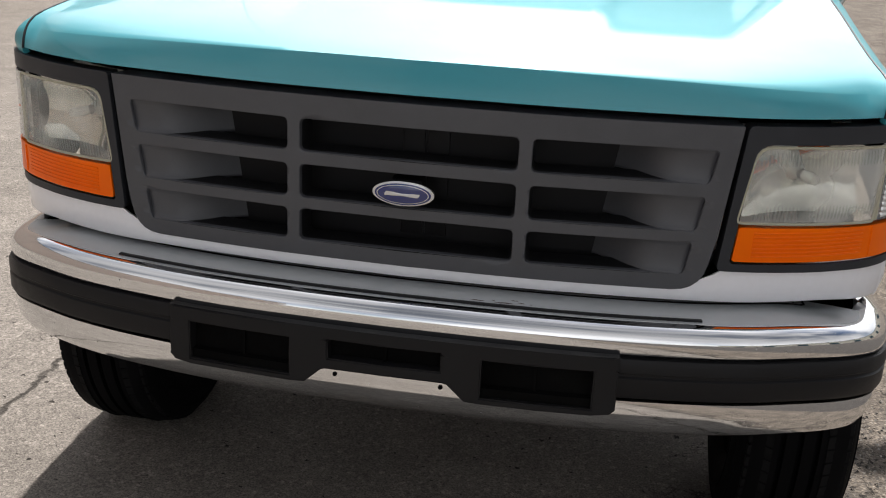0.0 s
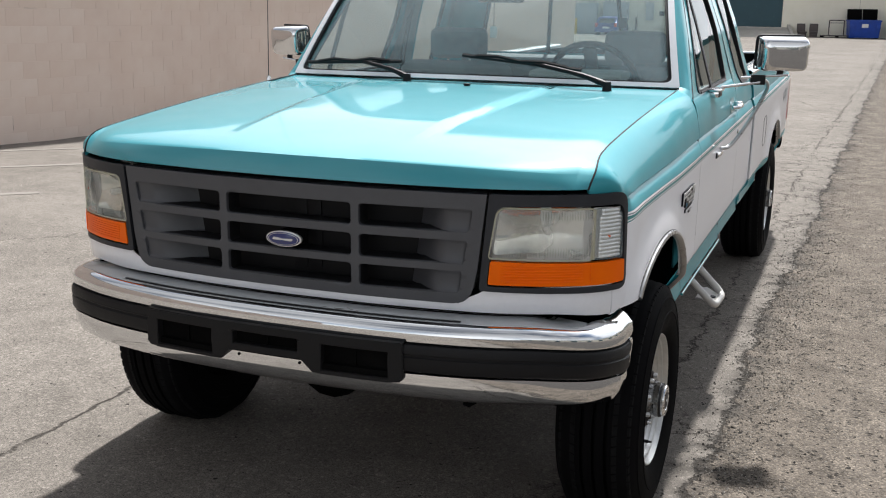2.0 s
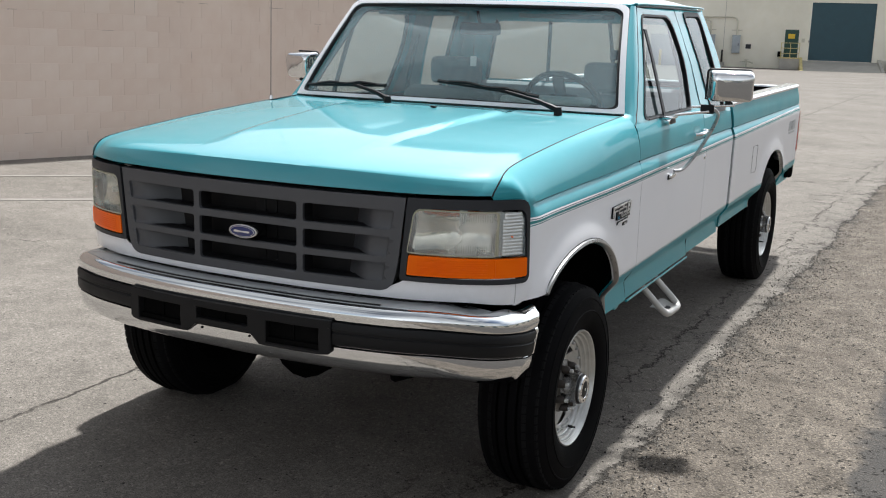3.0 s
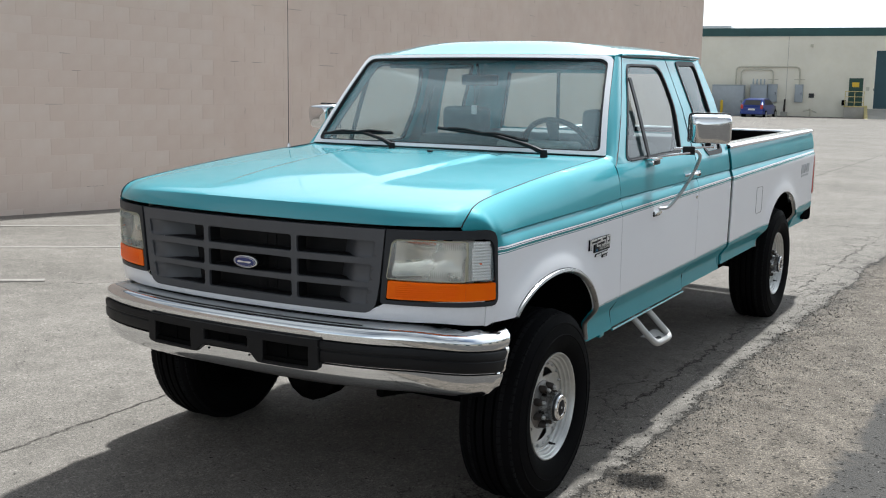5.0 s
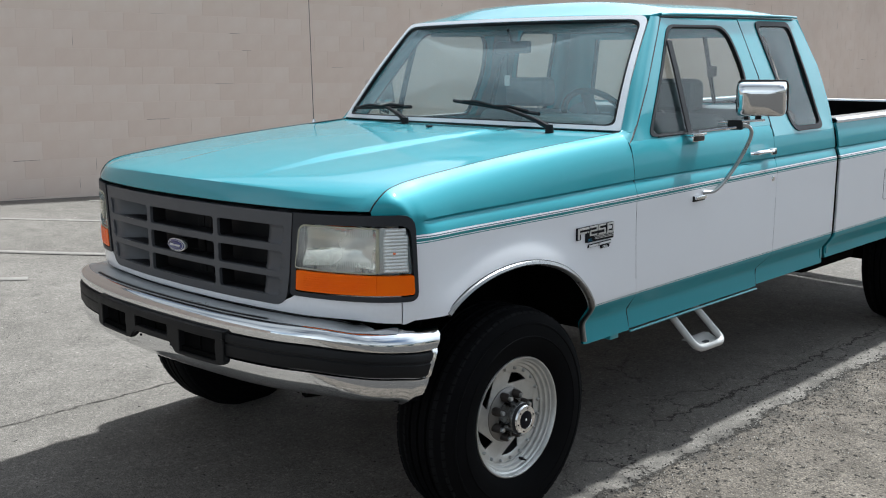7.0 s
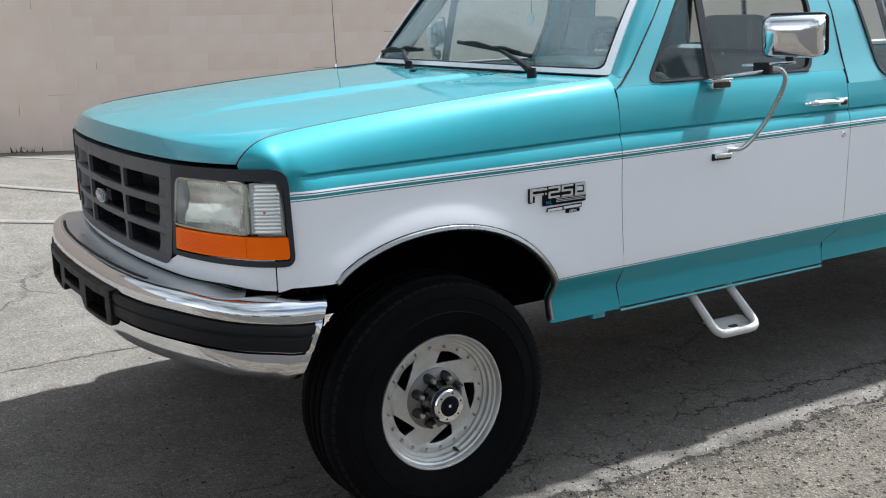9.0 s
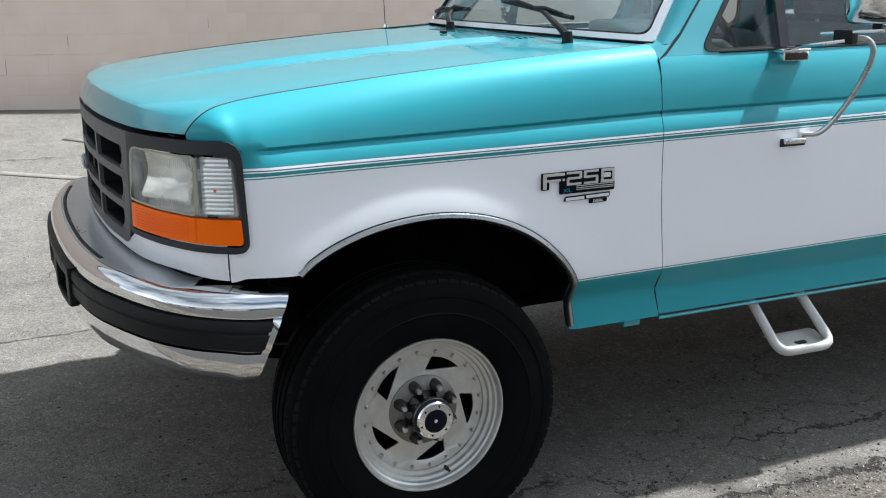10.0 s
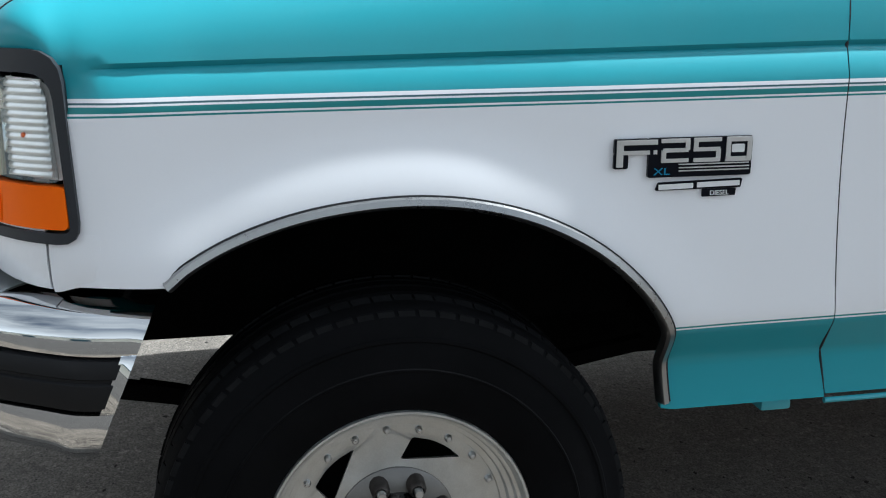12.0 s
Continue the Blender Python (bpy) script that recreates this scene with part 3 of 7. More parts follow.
pipe = thing("wall_pipe", (0, 0, 0), "white plastic drain elbow sticking out of the block wall", "pipe")
part("elbow", moved(tube(spline([(-0.02, 0, 0.08), (0.06, 0, 0.085), (0.115, 0, 0.05), (0.125, 0, -0.05), (0.125, 0, -0.12)], 6), 0.055, 18), WALL @ Matrix.Translation((0, -2.1, 0.60))), PVC, pipe)
part("flange", moved(tube([(0.0, 0, 0.08), (0.02, 0, 0.08)], 0.075, 18), WALL @ Matrix.Translation((0, -2.1, 0.60))), PVC, pipe)

# the long building across the lot
east = part("wall_east", box((34, -60, -0.6), (34.4, 62, 5.4)), STUCCO)
tagged(east, "plain cream stucco wall of the building across the lot", "wall", kind="structure")
part("parapet_band", box((33.9, -60.1, 5.404), (34.5, 62.1, 5.95)), GREENB, east)
for y in range(-50, 60, 13):
    part("roller_door", box((33.93, y, -0.55), (33.996, y + 4.2, 3.6), 0.02), DOORG, east)

# ---- the far building ----
BLDG = Matrix.Translation((-13.5, 72.3, 0)) @ Matrix.Rotation(radians(10), 4, "Z")


def far_building():
    b = thing("warehouse_building", (-13.5, 72.3, -0.9), "cream stucco warehouse with a dark green roof band", "building")
    inv = Matrix.Translation((13.5, -72.3, 0.9))

    def bit(name, lo, hi, material, parent=b, label="", bevel=0.0):
        return part(name, moved(box(lo, hi, bevel), inv @ BLDG), material, parent, label)

    # wall with the roller door opening left free
    for x0, x1, z0, z1 in ((-60, 4.95, -1.6, 4.6), (9.05, 70, -1.6, 4.6), (4.95, 9.05, 3.62, 4.6)):
        bit("wall", (x0, 0, z0), (x1, 0.3, z1), STUCCO)
    bit("roof", (-60, 0.31, 4.4), (70, 30, 4.55), CONCRETE)
    bit("parapet_band", (-60, -0.08, 4.604), (70, 0.3, 5.15), GREENB, b, "dark green metal roof band")
    bit("roof_unit", (-9.5, 9, 4.56), (-5.5, 12, 5.75), CABG, b, "pale rooftop unit", 0.05)
    for x in (-6.6, -0.7, 14.0, 22.0):
        bit("wall_joint", (x - 0.018, -0.006, -0.9), (x + 0.018, 0.02, 4.6), JOINTC)
    roller = bit("roller_door", (4.96, 0.10, -0.25), (9.04, 0.16, 3.615), DOORG, b, "closed dark blue-green roller door")
    for k in range(11):
        z = -0.2 + k * 0.345
        bit("slat", (4.97, 0.085, z), (9.03, 0.098, z + 0.33), DOORG, roller)
    door = bit("entry_door", (3.35, -0.03, -0.12), (4.25, -0.004, 1.78), ENTRYG, b, "dark green steel door with a yellow notice")
    bit("notice", (3.55, -0.045, 1.18), (4.0, -0.032, 1.5), YELLOW, door, "yellow notice plate")
    bit("door_casing", (3.27, -0.02, 1.785), (4.33, -0.003, 1.87), STUCCO, b)
    bit("wall_lamp", (0.72, -0.16, 3.85), (0.92, -0.004, 4.05), PIPEP, b, "small wall lamp", 0.02)
    bit("vent", (0.80, -0.05, 0.42), (1.15, -0.004, 0.72), GREYPL, b, "dark square wall vent")
    bit("meter", (4.45, -0.10, 0.95), (4.65, -0.004, 1.2), PIPEP, b)
    bit("alarm_box", (4.9, -0.06, 0.95), (4.94, -0.004, 1.1), GREYPL, b)
    bit("plinth", (2.95, -0.5, -0.05), (3.2, -0.004, 0.30), DARK, b, "small dark box beside the door")


far_building()


def cabinet(lo, hi, label, vents=False):
    c = thing("electrical_cabinet", tuple(BLDG @ Vector(((lo[0] + hi[0]) / 2, (lo[1] + hi[1]) / 2, lo[2]))), label, "cabinet", "electrical cabinets")
    inv = c.matrix_basis.inverted() @ BLDG
    part("body", moved(box(lo, hi, 0.02), inv), CABG, c)
    part("door", moved(box((lo[0] + 0.05, lo[1] - 0.025, lo[2] + 0.06), (hi[0] - 0.05, lo[1] - 0.002, hi[2] - 0.06), 0.008), inv), CABG, c)
    part("cap", moved(box((lo[0] - 0.03, lo[1] - 0.03, hi[2] + 0.002), (hi[0] + 0.03, hi[1], hi[2] + 0.04), 0.01), inv), CABG, c)
    mid = (lo[2] + hi[2]) / 2
    part("handle", moved(box((hi[0] - 0.14, lo[1] - 0.05, mid - 0.08), (hi[0] - 0.10, lo[1] - 0.027, mid + 0.08)), inv), DARK, c, "dark handle")
    if vents:
        for k in range(4):
            x = lo[0] + (hi[0] - lo[0]) * (k + 0.6) / 4.4
            part("insulator", moved(tube([(x, -0.35, hi[2] + 0.04), (x, -0.35, hi[2] + 0.42)], [0.06, 0.04], 8), inv), CABG, c)


cabinet((-5.5, -1.9, -0.95), (-3.4, -0.6, 1.22), "large grey transformer cabinet against the warehouse")
cabinet((-3.05, -0.75, -0.95), (-1.95, -0.05, 1.25), "grey switch cabinet with insulators on top", True)
cabinet((-1.92, -0.35, 0.10), (-1.28, -0.02, 1.28), "grey wall-hung meter cabinet under a cream conduit")
cabinet((-0.12, -0.35, 0.10), (0.42, -0.02, 1.28), "grey wall-hung switch box under a cream conduit")


def conduit(pts, label):
    c = thing("conduit", tuple(BLDG @ Vector(pts[0])), label, "conduit", "wall conduits")
    part("pipe", moved(tube(pts, 0.055, 8), c.matrix_basis.inverted() @ BLDG), PIPEP, c)
    x = pts[-1][0]
    part("strap", moved(box((x - 0.35, -0.12, 1.62), (x + 0.35, -0.075, 1.68)), c.matrix_basis.inverted() @ BLDG), PIPEP, c)


def bent(pts, r=0.35):
    out = [Vector(pts[0])]
    for a, b, c in zip(pts, pts[1:], pts[2:]):
        a, b, c = Vector(a), Vector(b), Vector(c)
        s, e = b + (a - b).normalized() * r, b + (c - b).normalized() * r
        out += [s * (1 - t) ** 2 + b * 2 * t * (1 - t) + e * t * t for t in (0, 0.25, 0.5, 0.75, 1)]
    return out + [Vector(pts[-1])]


conduit(bent([(-4.1, -0.12, 1.28), (-4.1, -0.12, 2.52), (0.15, -0.12, 2.52), (0.15, -0.12, 1.33)]), "cream conduit looping high over the cabinets")
conduit(bent([(-3.75, -0.12, 1.28), (-3.75, -0.12, 2.33), (-1.6, -0.12, 2.33), (-1.6, -0.12, 1.33)]), "cream conduit looping over the cabinets")

bol = thing("bollard", tuple(BLDG @ Vector((-4.75, -2.6, -0.9))), "yellow steel bollard before the transformer", "bollard")
part("post", tube([(0, 0, -0.05), (0, 0, 1.08), (0, 0, 1.14)], [0.09, 0.09, 0.05], 12), YELLOW, bol)
part("foot", tube([(0, 0, -0.05), (0, 0, 0.04)], 0.13, 12), CONCRETE, bol)

green = thing("transformer_cabinet", tuple(BLDG @ Vector((-6.35, -2.3, -0.9))), "dark green pad-mounted transformer with small labels", "cabinet")
part("body", mesh_of([(x, y, z) for z in (0.1, 1.42) for x, y in ((-0.75, -0.6), (0.75, -0.6), (0.75, 0.6), (-0.75, 0.6))] + [(-0.75, 0.1, 1.50), (0.75, 0.1, 1.50)],
                     [(0, 1, 5, 4), (1, 2, 6, 9, 5), (2, 3, 7, 6), (3, 0, 4, 8, 7), (4, 5, 9, 8), (8, 9, 6, 7)]), BINGREEN, green)
part("pad", box((-0.95, -0.8, -0.05), (0.95, 0.8, 0.098), 0.01), CONCRETE, green, "concrete pad")
for x in (-0.36, 0.37):
    part("door", box((x - 0.34, -0.625, 0.16), (x + 0.34, -0.604, 1.36), 0.006), BINGREEN, green)
part("label_plate", box((0.28, -0.632, 0.98), (0.5, -0.628, 1.14)), PALE, green, "pale label plate")
part("warning_label", box((0.45, -0.632, 1.24), (0.68, -0.628, 1.34)), YELLOW, green, "yellow warning label")

def old_chair(x, turn):
    """A worn low chair, set down against the warehouse wall."""
    c = thing("old_chair", tuple(BLDG @ Vector((x, -1.0, -0.94))), "worn brown-grey padded chair set down by the warehouse", "chair", "old chairs by the wall")
    c.rotation_euler = (0, 0, radians(10 + turn))
    part("seat", box((-0.27, -0.28, 0.34), (0.27, 0.22, 0.47), 0.04), CHAIRB, c)
    part("backrest", moved(box((-0.28, -0.05, 0), (0.28, 0.06, 0.56), 0.05), Matrix.Translation((0, 0.24, 0.42)) @ Matrix.Rotation(radians(-9), 4, "X")), CHAIRB, c)
    part("skirt", box((-0.25, -0.26, 0.08), (0.25, 0.20, 0.338), 0.03), CHAIRB, c)
    for u in (-0.22, 0.22):
        for v in (-0.23, 0.17):
            part("leg", tube([(u, v, 0.0), (u, v, 0.09)], 0.025, 8), DARK, c)


old_chair(10.30, 8)
old_chair(11.05, -6)

rack = thing("pallet_rack", tuple(BLDG @ Vector((12.45, -1.1, -0.94))), "dark low pallet with a brown tube frame on it", "rack")
rack.rotation_euler = (0, 0, radians(10))
for k in range(5):
    part("board", box((-0.95, -0.5 + 0.22 * k, 0.20), (1.15, -0.36 + 0.22 * k, 0.24), 0.005), CHAIRB, rack)
for x in (-0.9, 0.05, 1.0):
    part("bearer", box((x, -0.5, 0.0), (x + 0.1, 0.52, 0.198), 0.005), DARK, rack)
part("tube_frame", tube(bent([(-0.45, 0, 0.24), (-0.45, 0, 1.22), (0.5, 0, 1.22), (0.5, 0, 0.24)], 0.08), 0.035, 8), CHAIRB, rack)
part("cross_bar", tube([(-0.45, 0, 1.05), (0.5, 0, 1.05)], 0.02, 8), CHAIRB, rack)


def container(x):
    """A steel refuse container with its black lids thrown back."""
    c = thing("refuse_container", tuple(BLDG @ Vector((x, -1.2, -0.94))), "blue steel refuse container with black lids thrown open", "container", "refuse containers")
    c.rotation_euler = (0, 0, radians(10))
    sec = ((0.12, 0.92, 0.62), (1.18, 0.98, 0.72))
    rows = [[(-w, -d, z), (w, -d, z), (w, d, z), (-w, d, z)] for z, w, d in sec]
    rows += [[(q[0] * 0.96, q[1] * 0.95, q[2]) for q in rows[1]], [(q[0] * 0.96, q[1] * 0.95, q[2] + 0.04) for q in rows[0]]]
    b = grid([r + r[:1] for r in rows])
    bmesh.ops.remove_doubles(b, verts=b.verts, dist=0.0005)
    bmesh.ops.holes_fill(b, edges=[e for e in b.edges if e.is_boundary], sides=0)
    part("body", b, SKIPBLUE, c)
    part("rim", join(box((-1.03, -0.77, 1.182), (1.03, -0.68, 1.26), 0.01), box((-1.03, 0.68, 1.182), (1.03, 0.77, 1.26), 0.01),
                     box((-1.03, -0.68, 1.182), (-0.95, 0.68, 1.26), 0.01), box((0.95, -0.68, 1.182), (1.03, 0.68, 1.26), 0.01)), SKIPBLUE, c)
    for u in (-0.84, 0.84):
        part("lift_pocket", box((u - 0.11, -0.80, 0.72), (u + 0.11, -0.682, 0.98), 0.01), SKIPBLUE, c)
        part("wheel", tube([(u - 0.04, -0.45, 0.09), (u + 0.04, -0.45, 0.09)], 0.09, 12), DARK, c)
        part("skid", box((u - 0.05, 0.1, 0.0), (u + 0.05, 0.55, 0.125), 0.01), DARK, c)
    for u in (-0.49, 0.49):
        part("lid", moved(box((-0.47, -0.02, 0), (0.47, 0.03, 0.72), 0.015), Matrix.Translation((u, 0.72, 1.262)) @ Matrix.Rotation(radians(-16), 4, "X")), DARK, c, "black plastic lid")
    part("notice", box((-0.2, -0.706, 0.78), (0.2, -0.700, 1.02)), PALE, c, "pale worn notice")


container(14.15)
container(16.75)


def dock():
    """Landing with its stair rail, and the sloped ramp to the roller door."""
    r = thing("loading_ramp", tuple(BLDG @ Vector((7.0, -1.5, -0.9))), "pale concrete ramp with kerbs up to the roller door", "ramp")
    inv = r.matrix_basis.inverted() @ BLDG
    part("slope", moved(mesh_of([(4.6, -4.6, -0.93), (9.4, -4.6, -0.93), (9.4, -0.004, -0.26), (4.6, -0.004, -0.26), (4.6, -4.6, -1.2), (9.4, -4.6, -1.2), (9.4, -0.004, -1.2), (4.6, -0.004, -1.2)],
                                [(0, 1, 2, 3), (0, 4, 5, 1), (1, 5, 6, 2), (0, 3, 7, 4)]), inv), CONCRETE, r)
    for x in (4.4, 9.404):
        part("kerb", moved(mesh_of([(x, -4.7, -0.95), (x + 0.19, -4.7, -0.95), (x + 0.19, -0.004, -0.06), (x, -0.004, -0.06), (x, -4.7, -1.2), (x + 0.19, -4.7, -1.2), (x + 0.19, -0.004, -1.2), (x, -0.004, -1.2)],
                                   [(0, 1, 2, 3), (0, 4, 5, 1), (1, 5, 6, 2), (0, 3, 7, 4)]), inv), RAILY if x < 5 else CONCRETE, r)
    s = thing("landing", tuple(BLDG @ Vector((3.8, -0.6, -0.9))), "concrete door landing with a yellow steel rail", "landing")
    inv = s.matrix_basis.inverted() @ BLDG
    part("slab", moved(box((3.1, -1.2, -1.2), (4.38, -0.505, -0.14), 0.01), inv), CONCRETE, s)
    for x in (3.15, 3.75, 4.33):
        part("post", moved(tube([(x, -1.15, -0.14), (x, -1.15, 0.92)], 0.022, 8), inv), RAILY, s)
    for z in (0.2, 0.55, 0.9):
        part("rail", moved(tube([(3.15, -1.15, z), (4.33, -1.15, z)], 0.020, 8), inv), RAILY, s)
    part("nosing", moved(box((3.08, -1.23, -0.138), (4.395, -1.12, -0.06), 0.01), inv), RAILY, s, "worn yellow slab edge")


dock()

hyd = thing("pipe_riser", tuple(BLDG @ Vector((0.95, -0.5, -0.9))), "cream pipe riser with a handwheel at the wall", "pipe")
part("riser", tube([(0, 0, 0), (0, 0, 0.55)], 0.06, 10), PIPEP, hyd)
part("arm", tube([(-0.45, 0, 0.42), (0, 0, 0.5), (0.45, 0, 0.36)], 0.045, 8), PIPEP, hyd)
part("flange", tube([(0, 0, 0.55), (0, 0, 0.6)], 0.14, 12), PIPEP, hyd)
st = thing("downspout", tuple(BLDG @ Vector((-0.75, -0.15, -0.9))), "rust-stained pipe foot at the wall joint", "pipe")
part("pipe", tube([(0, 0, 0), (0, 0, 1.2)], [0.09, 0.05], 10), RUSTY, st)
part("boot", box((-0.2, -0.25, 0), (0.2, 0.12, 0.35), 0.03), CONCRETE, st)


def far_car():
    """A small blue hatchback, seen from behind."""
    c = thing("hatchback_car", tuple(BLDG @ Vector((-2.18, -3.6, -0.92))), "blue hatchback car parked by the electrical cabinets", "car")
    c.rotation_euler = (0, 0, radians(10 - 12))
    c.scale = (0.9, 0.9, 0.92)
    sec = [(-2.0, 0.78, 0.45, 0.85), (-1.9, 0.84, 0.35, 1.0), (-1.2, 0.86, 0.3, 0.98), (0.6, 0.86, 0.3, 0.95), (1.5, 0.82, 0.3, 0.85), (2.0, 0.7, 0.4, 0.65)]
    rows = []
    for y, w, z0, z1 in sec:
        rows.append([(-w, y, z0), (-w, y, (z0 + z1) / 2), (-w * 0.95, y, z1), (w * 0.95, y, z1), (w, y, (z0 + z1) / 2), (w, y, z0)])
    b = grid(rows, close=True)
    bmesh.ops.holes_fill(b, edges=[e for e in b.edges if e.is_boundary], sides=0)
    part("body", b, CARBLUE, c)
    rows = []
    for y, w, z0, z1 in ((-1.98, 0.76, 0.9, 0.92), (-1.6, 0.74, 0.95, 1.38), (-0.6, 0.70, 0.97, 1.46), (0.2, 0.70, 0.95, 1.42), (1.0, 0.76, 0.9, 0.94)):
        rows.append([(-w - 0.05, y, z0), (-w + 0.07, y, z1), (w - 0.07, y, z1), (w + 0.05, y, z0)])
    part("cabin", thick(grid(rows), 0.03), CARBLUE, c)
    part("rear_window", mesh_of([(-0.6, -1.94, 1.0), (0.6, -1.94, 1.0), (0.55, -1.66, 1.33), (-0.55, -1.66, 1.33)], [(0, 1, 2, 3)]), SEAL, c)
    for s in (-1, 1):
        part("side_window", mesh_of([(s * 0.80, -1.3, 1.0), (s * 0.80, 0.7, 1.0), (s * 0.70, 0.1, 1.36), (s * 0.70, -1.2, 1.36)], [(0, 1, 2, 3)]), SEAL, c)
        part("tail_lamp", box((s * 0.72 - 0.1, -2.02, 0.72), (s * 0.72 + 0.1, -1.9, 1.02), 0.03), REDL, c)
        for y in (-1.25, 1.25):
            wh = part("wheel", tube([(s * 0.70, y, 0.31), (s * 0.87, y, 0.31)], 0.31, 18), RUBBER, c)
            part("rim", tube([(s * 0.865, y, 0.31), (s * 0.88, y, 0.31)], 0.2, 14), ALLOY, wh)
    part("number_plate", box((-0.25, -2.02, 0.62), (0.25, -1.985, 0.75)), PALE, c)
    part("bumper", box((-0.83, -2.1, 0.34), (0.83, -1.92, 0.56), 0.04), CARBLUE, c)


far_car()


# ---- the pickup truck; its front axle stands at y = 0, the nose towards -y ----
truck = thing("pickup_truck", (0, 0, 0), "teal and white extended-cab four-wheel-drive pickup truck with chrome bumper", "pickup truck")

# plan of the nose, from the centre round the corner and along the side
NOSE = spline([(0, -0.755), (0.3, -0.744), (0.6, -0.708), (0.75, -0.664), (0.85, -0.612), (0.905, -0.570), (0.945, -0.518), (0.966, -0.46), (0.974, -0.38), (0.975, -0.2)], 10)
ARC = [0.0]
for p, q in zip(NOSE, NOSE[1:]):
    ARC.append(ARC[-1] + (q - p).length)


def plan(s):
    """The nose outline at the length s from the centre: point and outward normal."""
    a = abs(s)
    i = max(0, min(len(NOSE) - 2, next((k for k in range(len(ARC) - 1) if ARC[k + 1] >= a), len(NOSE) - 2)))
    t = (a - ARC[i]) / (ARC[i + 1] - ARC[i])
    p, d = NOSE[i].lerp(NOSE[i + 1], t), (NOSE[i + 1] - NOSE[i]).normalized()
    n = Vector((d.y, -d.x))
    return (p, n) if s >= 0 else (Vector((-p.x, p.y)), Vector((-n.x, n.y)))


def nose(s, z, out=0.0):
    p, n = plan(s)
    return Vector((p.x + n.x * out, p.y + n.y * out, z))


def arc_at_x(x):
    return math.copysign(lerp([(p.x, a) for p, a in zip(NOSE, ARC)], abs(x)), x)


SIDE = [(0.545, 0.905), (0.556, 0.923), (0.636, 0.914), (0.648, 0.914), (0.660, 0.919), (0.715, 0.960), (0.728, 0.967), (0.745, 0.970), (0.90, 0.974), (1.05, 0.976), (1.13, 0.978),
        (1.155, 0.978), (1.199, 0.9632), (1.205, 0.957), (1.213, 0.9642), (1.25, 0.961), (1.30, 0.952), (1.34, 0.941), (1.365, 0.927), (1.40, 0.914), (1.6, 0.857), (1.8, 0.787), (1.88, 0.757)]


def side_x(z):
    return lerp(SIDE, z)


def door_gap(z):
    return 0.774 + (0.028 if z > 1.1 else 0.046) * ((z - 1.1) / 0.54) ** 2


def rear_gap(z):
    return 1.988 if z > 0.735 else 1.988 - 0.062 * smooth(0.735, 0.655, z)


ARCH = [(-0.338, 0.852), (-0.30, 0.883), (-0.234, 0.918), (-0.15, 0.947), (-0.06, 0.964), (0.037, 0.970), (0.131, 0.962), (0.22, 0.940), (0.30, 0.905), (0.368, 0.860), (0.43, 0.800), (0.470, 0.740), (0.482, 0.69), (0.490, 0.62), (0.497, 0.56)]
REAR_ARCH = [(3.585, 0.60), (3.60, 0.68), (3.64, 0.76), (3.70, 0.83), (3.79, 0.89), (3.90, 0.93), (4.03, 0.948), (4.16, 0.945), (4.29, 0.92), (4.40, 0.875), (4.48, 0.82), (4.54, 0.75), (4.56, 0.70), (4.55, 0.65)]


def arch_line(pts, n=6):
    return spline([(y, z - 0.006) for y, z in pts], n)


def over_arch(line, y, z):
    """Distance of a point of the side to the wheel arch's edge."""
    return min((Vector((y, z)) - p).length for p in line)


FRONT_LINE, REAR_LINE = arch_line(ARCH), arch_line(REAR_ARCH)


# the joint between hood and fender, from the nose to the cowl
JOINT = spline([(0.886, -0.594, 1.226), (0.890, -0.582, 1.246), (0.893, -0.565, 1.264), (0.893, -0.546, 1.278), (0.889, -0.52, 1.290), (0.882, -0.48, 1.299), (0.876, -0.43, 1.307), (0.871, -0.3, 1.322), (0.869, 0, 1.35), (0.868, 0.3, 1.372), (0.868, 0.54, 1.386), (0.868, 0.80, 1.40)], 6)
PLAN_X = sorted((p.y, p.x) for p in NOSE if p.x > 0.9)


def joint(y):
    return Vector((lerp([(p.y, p.x) for p in JOINT], y), y, lerp([(p.y, p.z) for p in JOINT], y)))


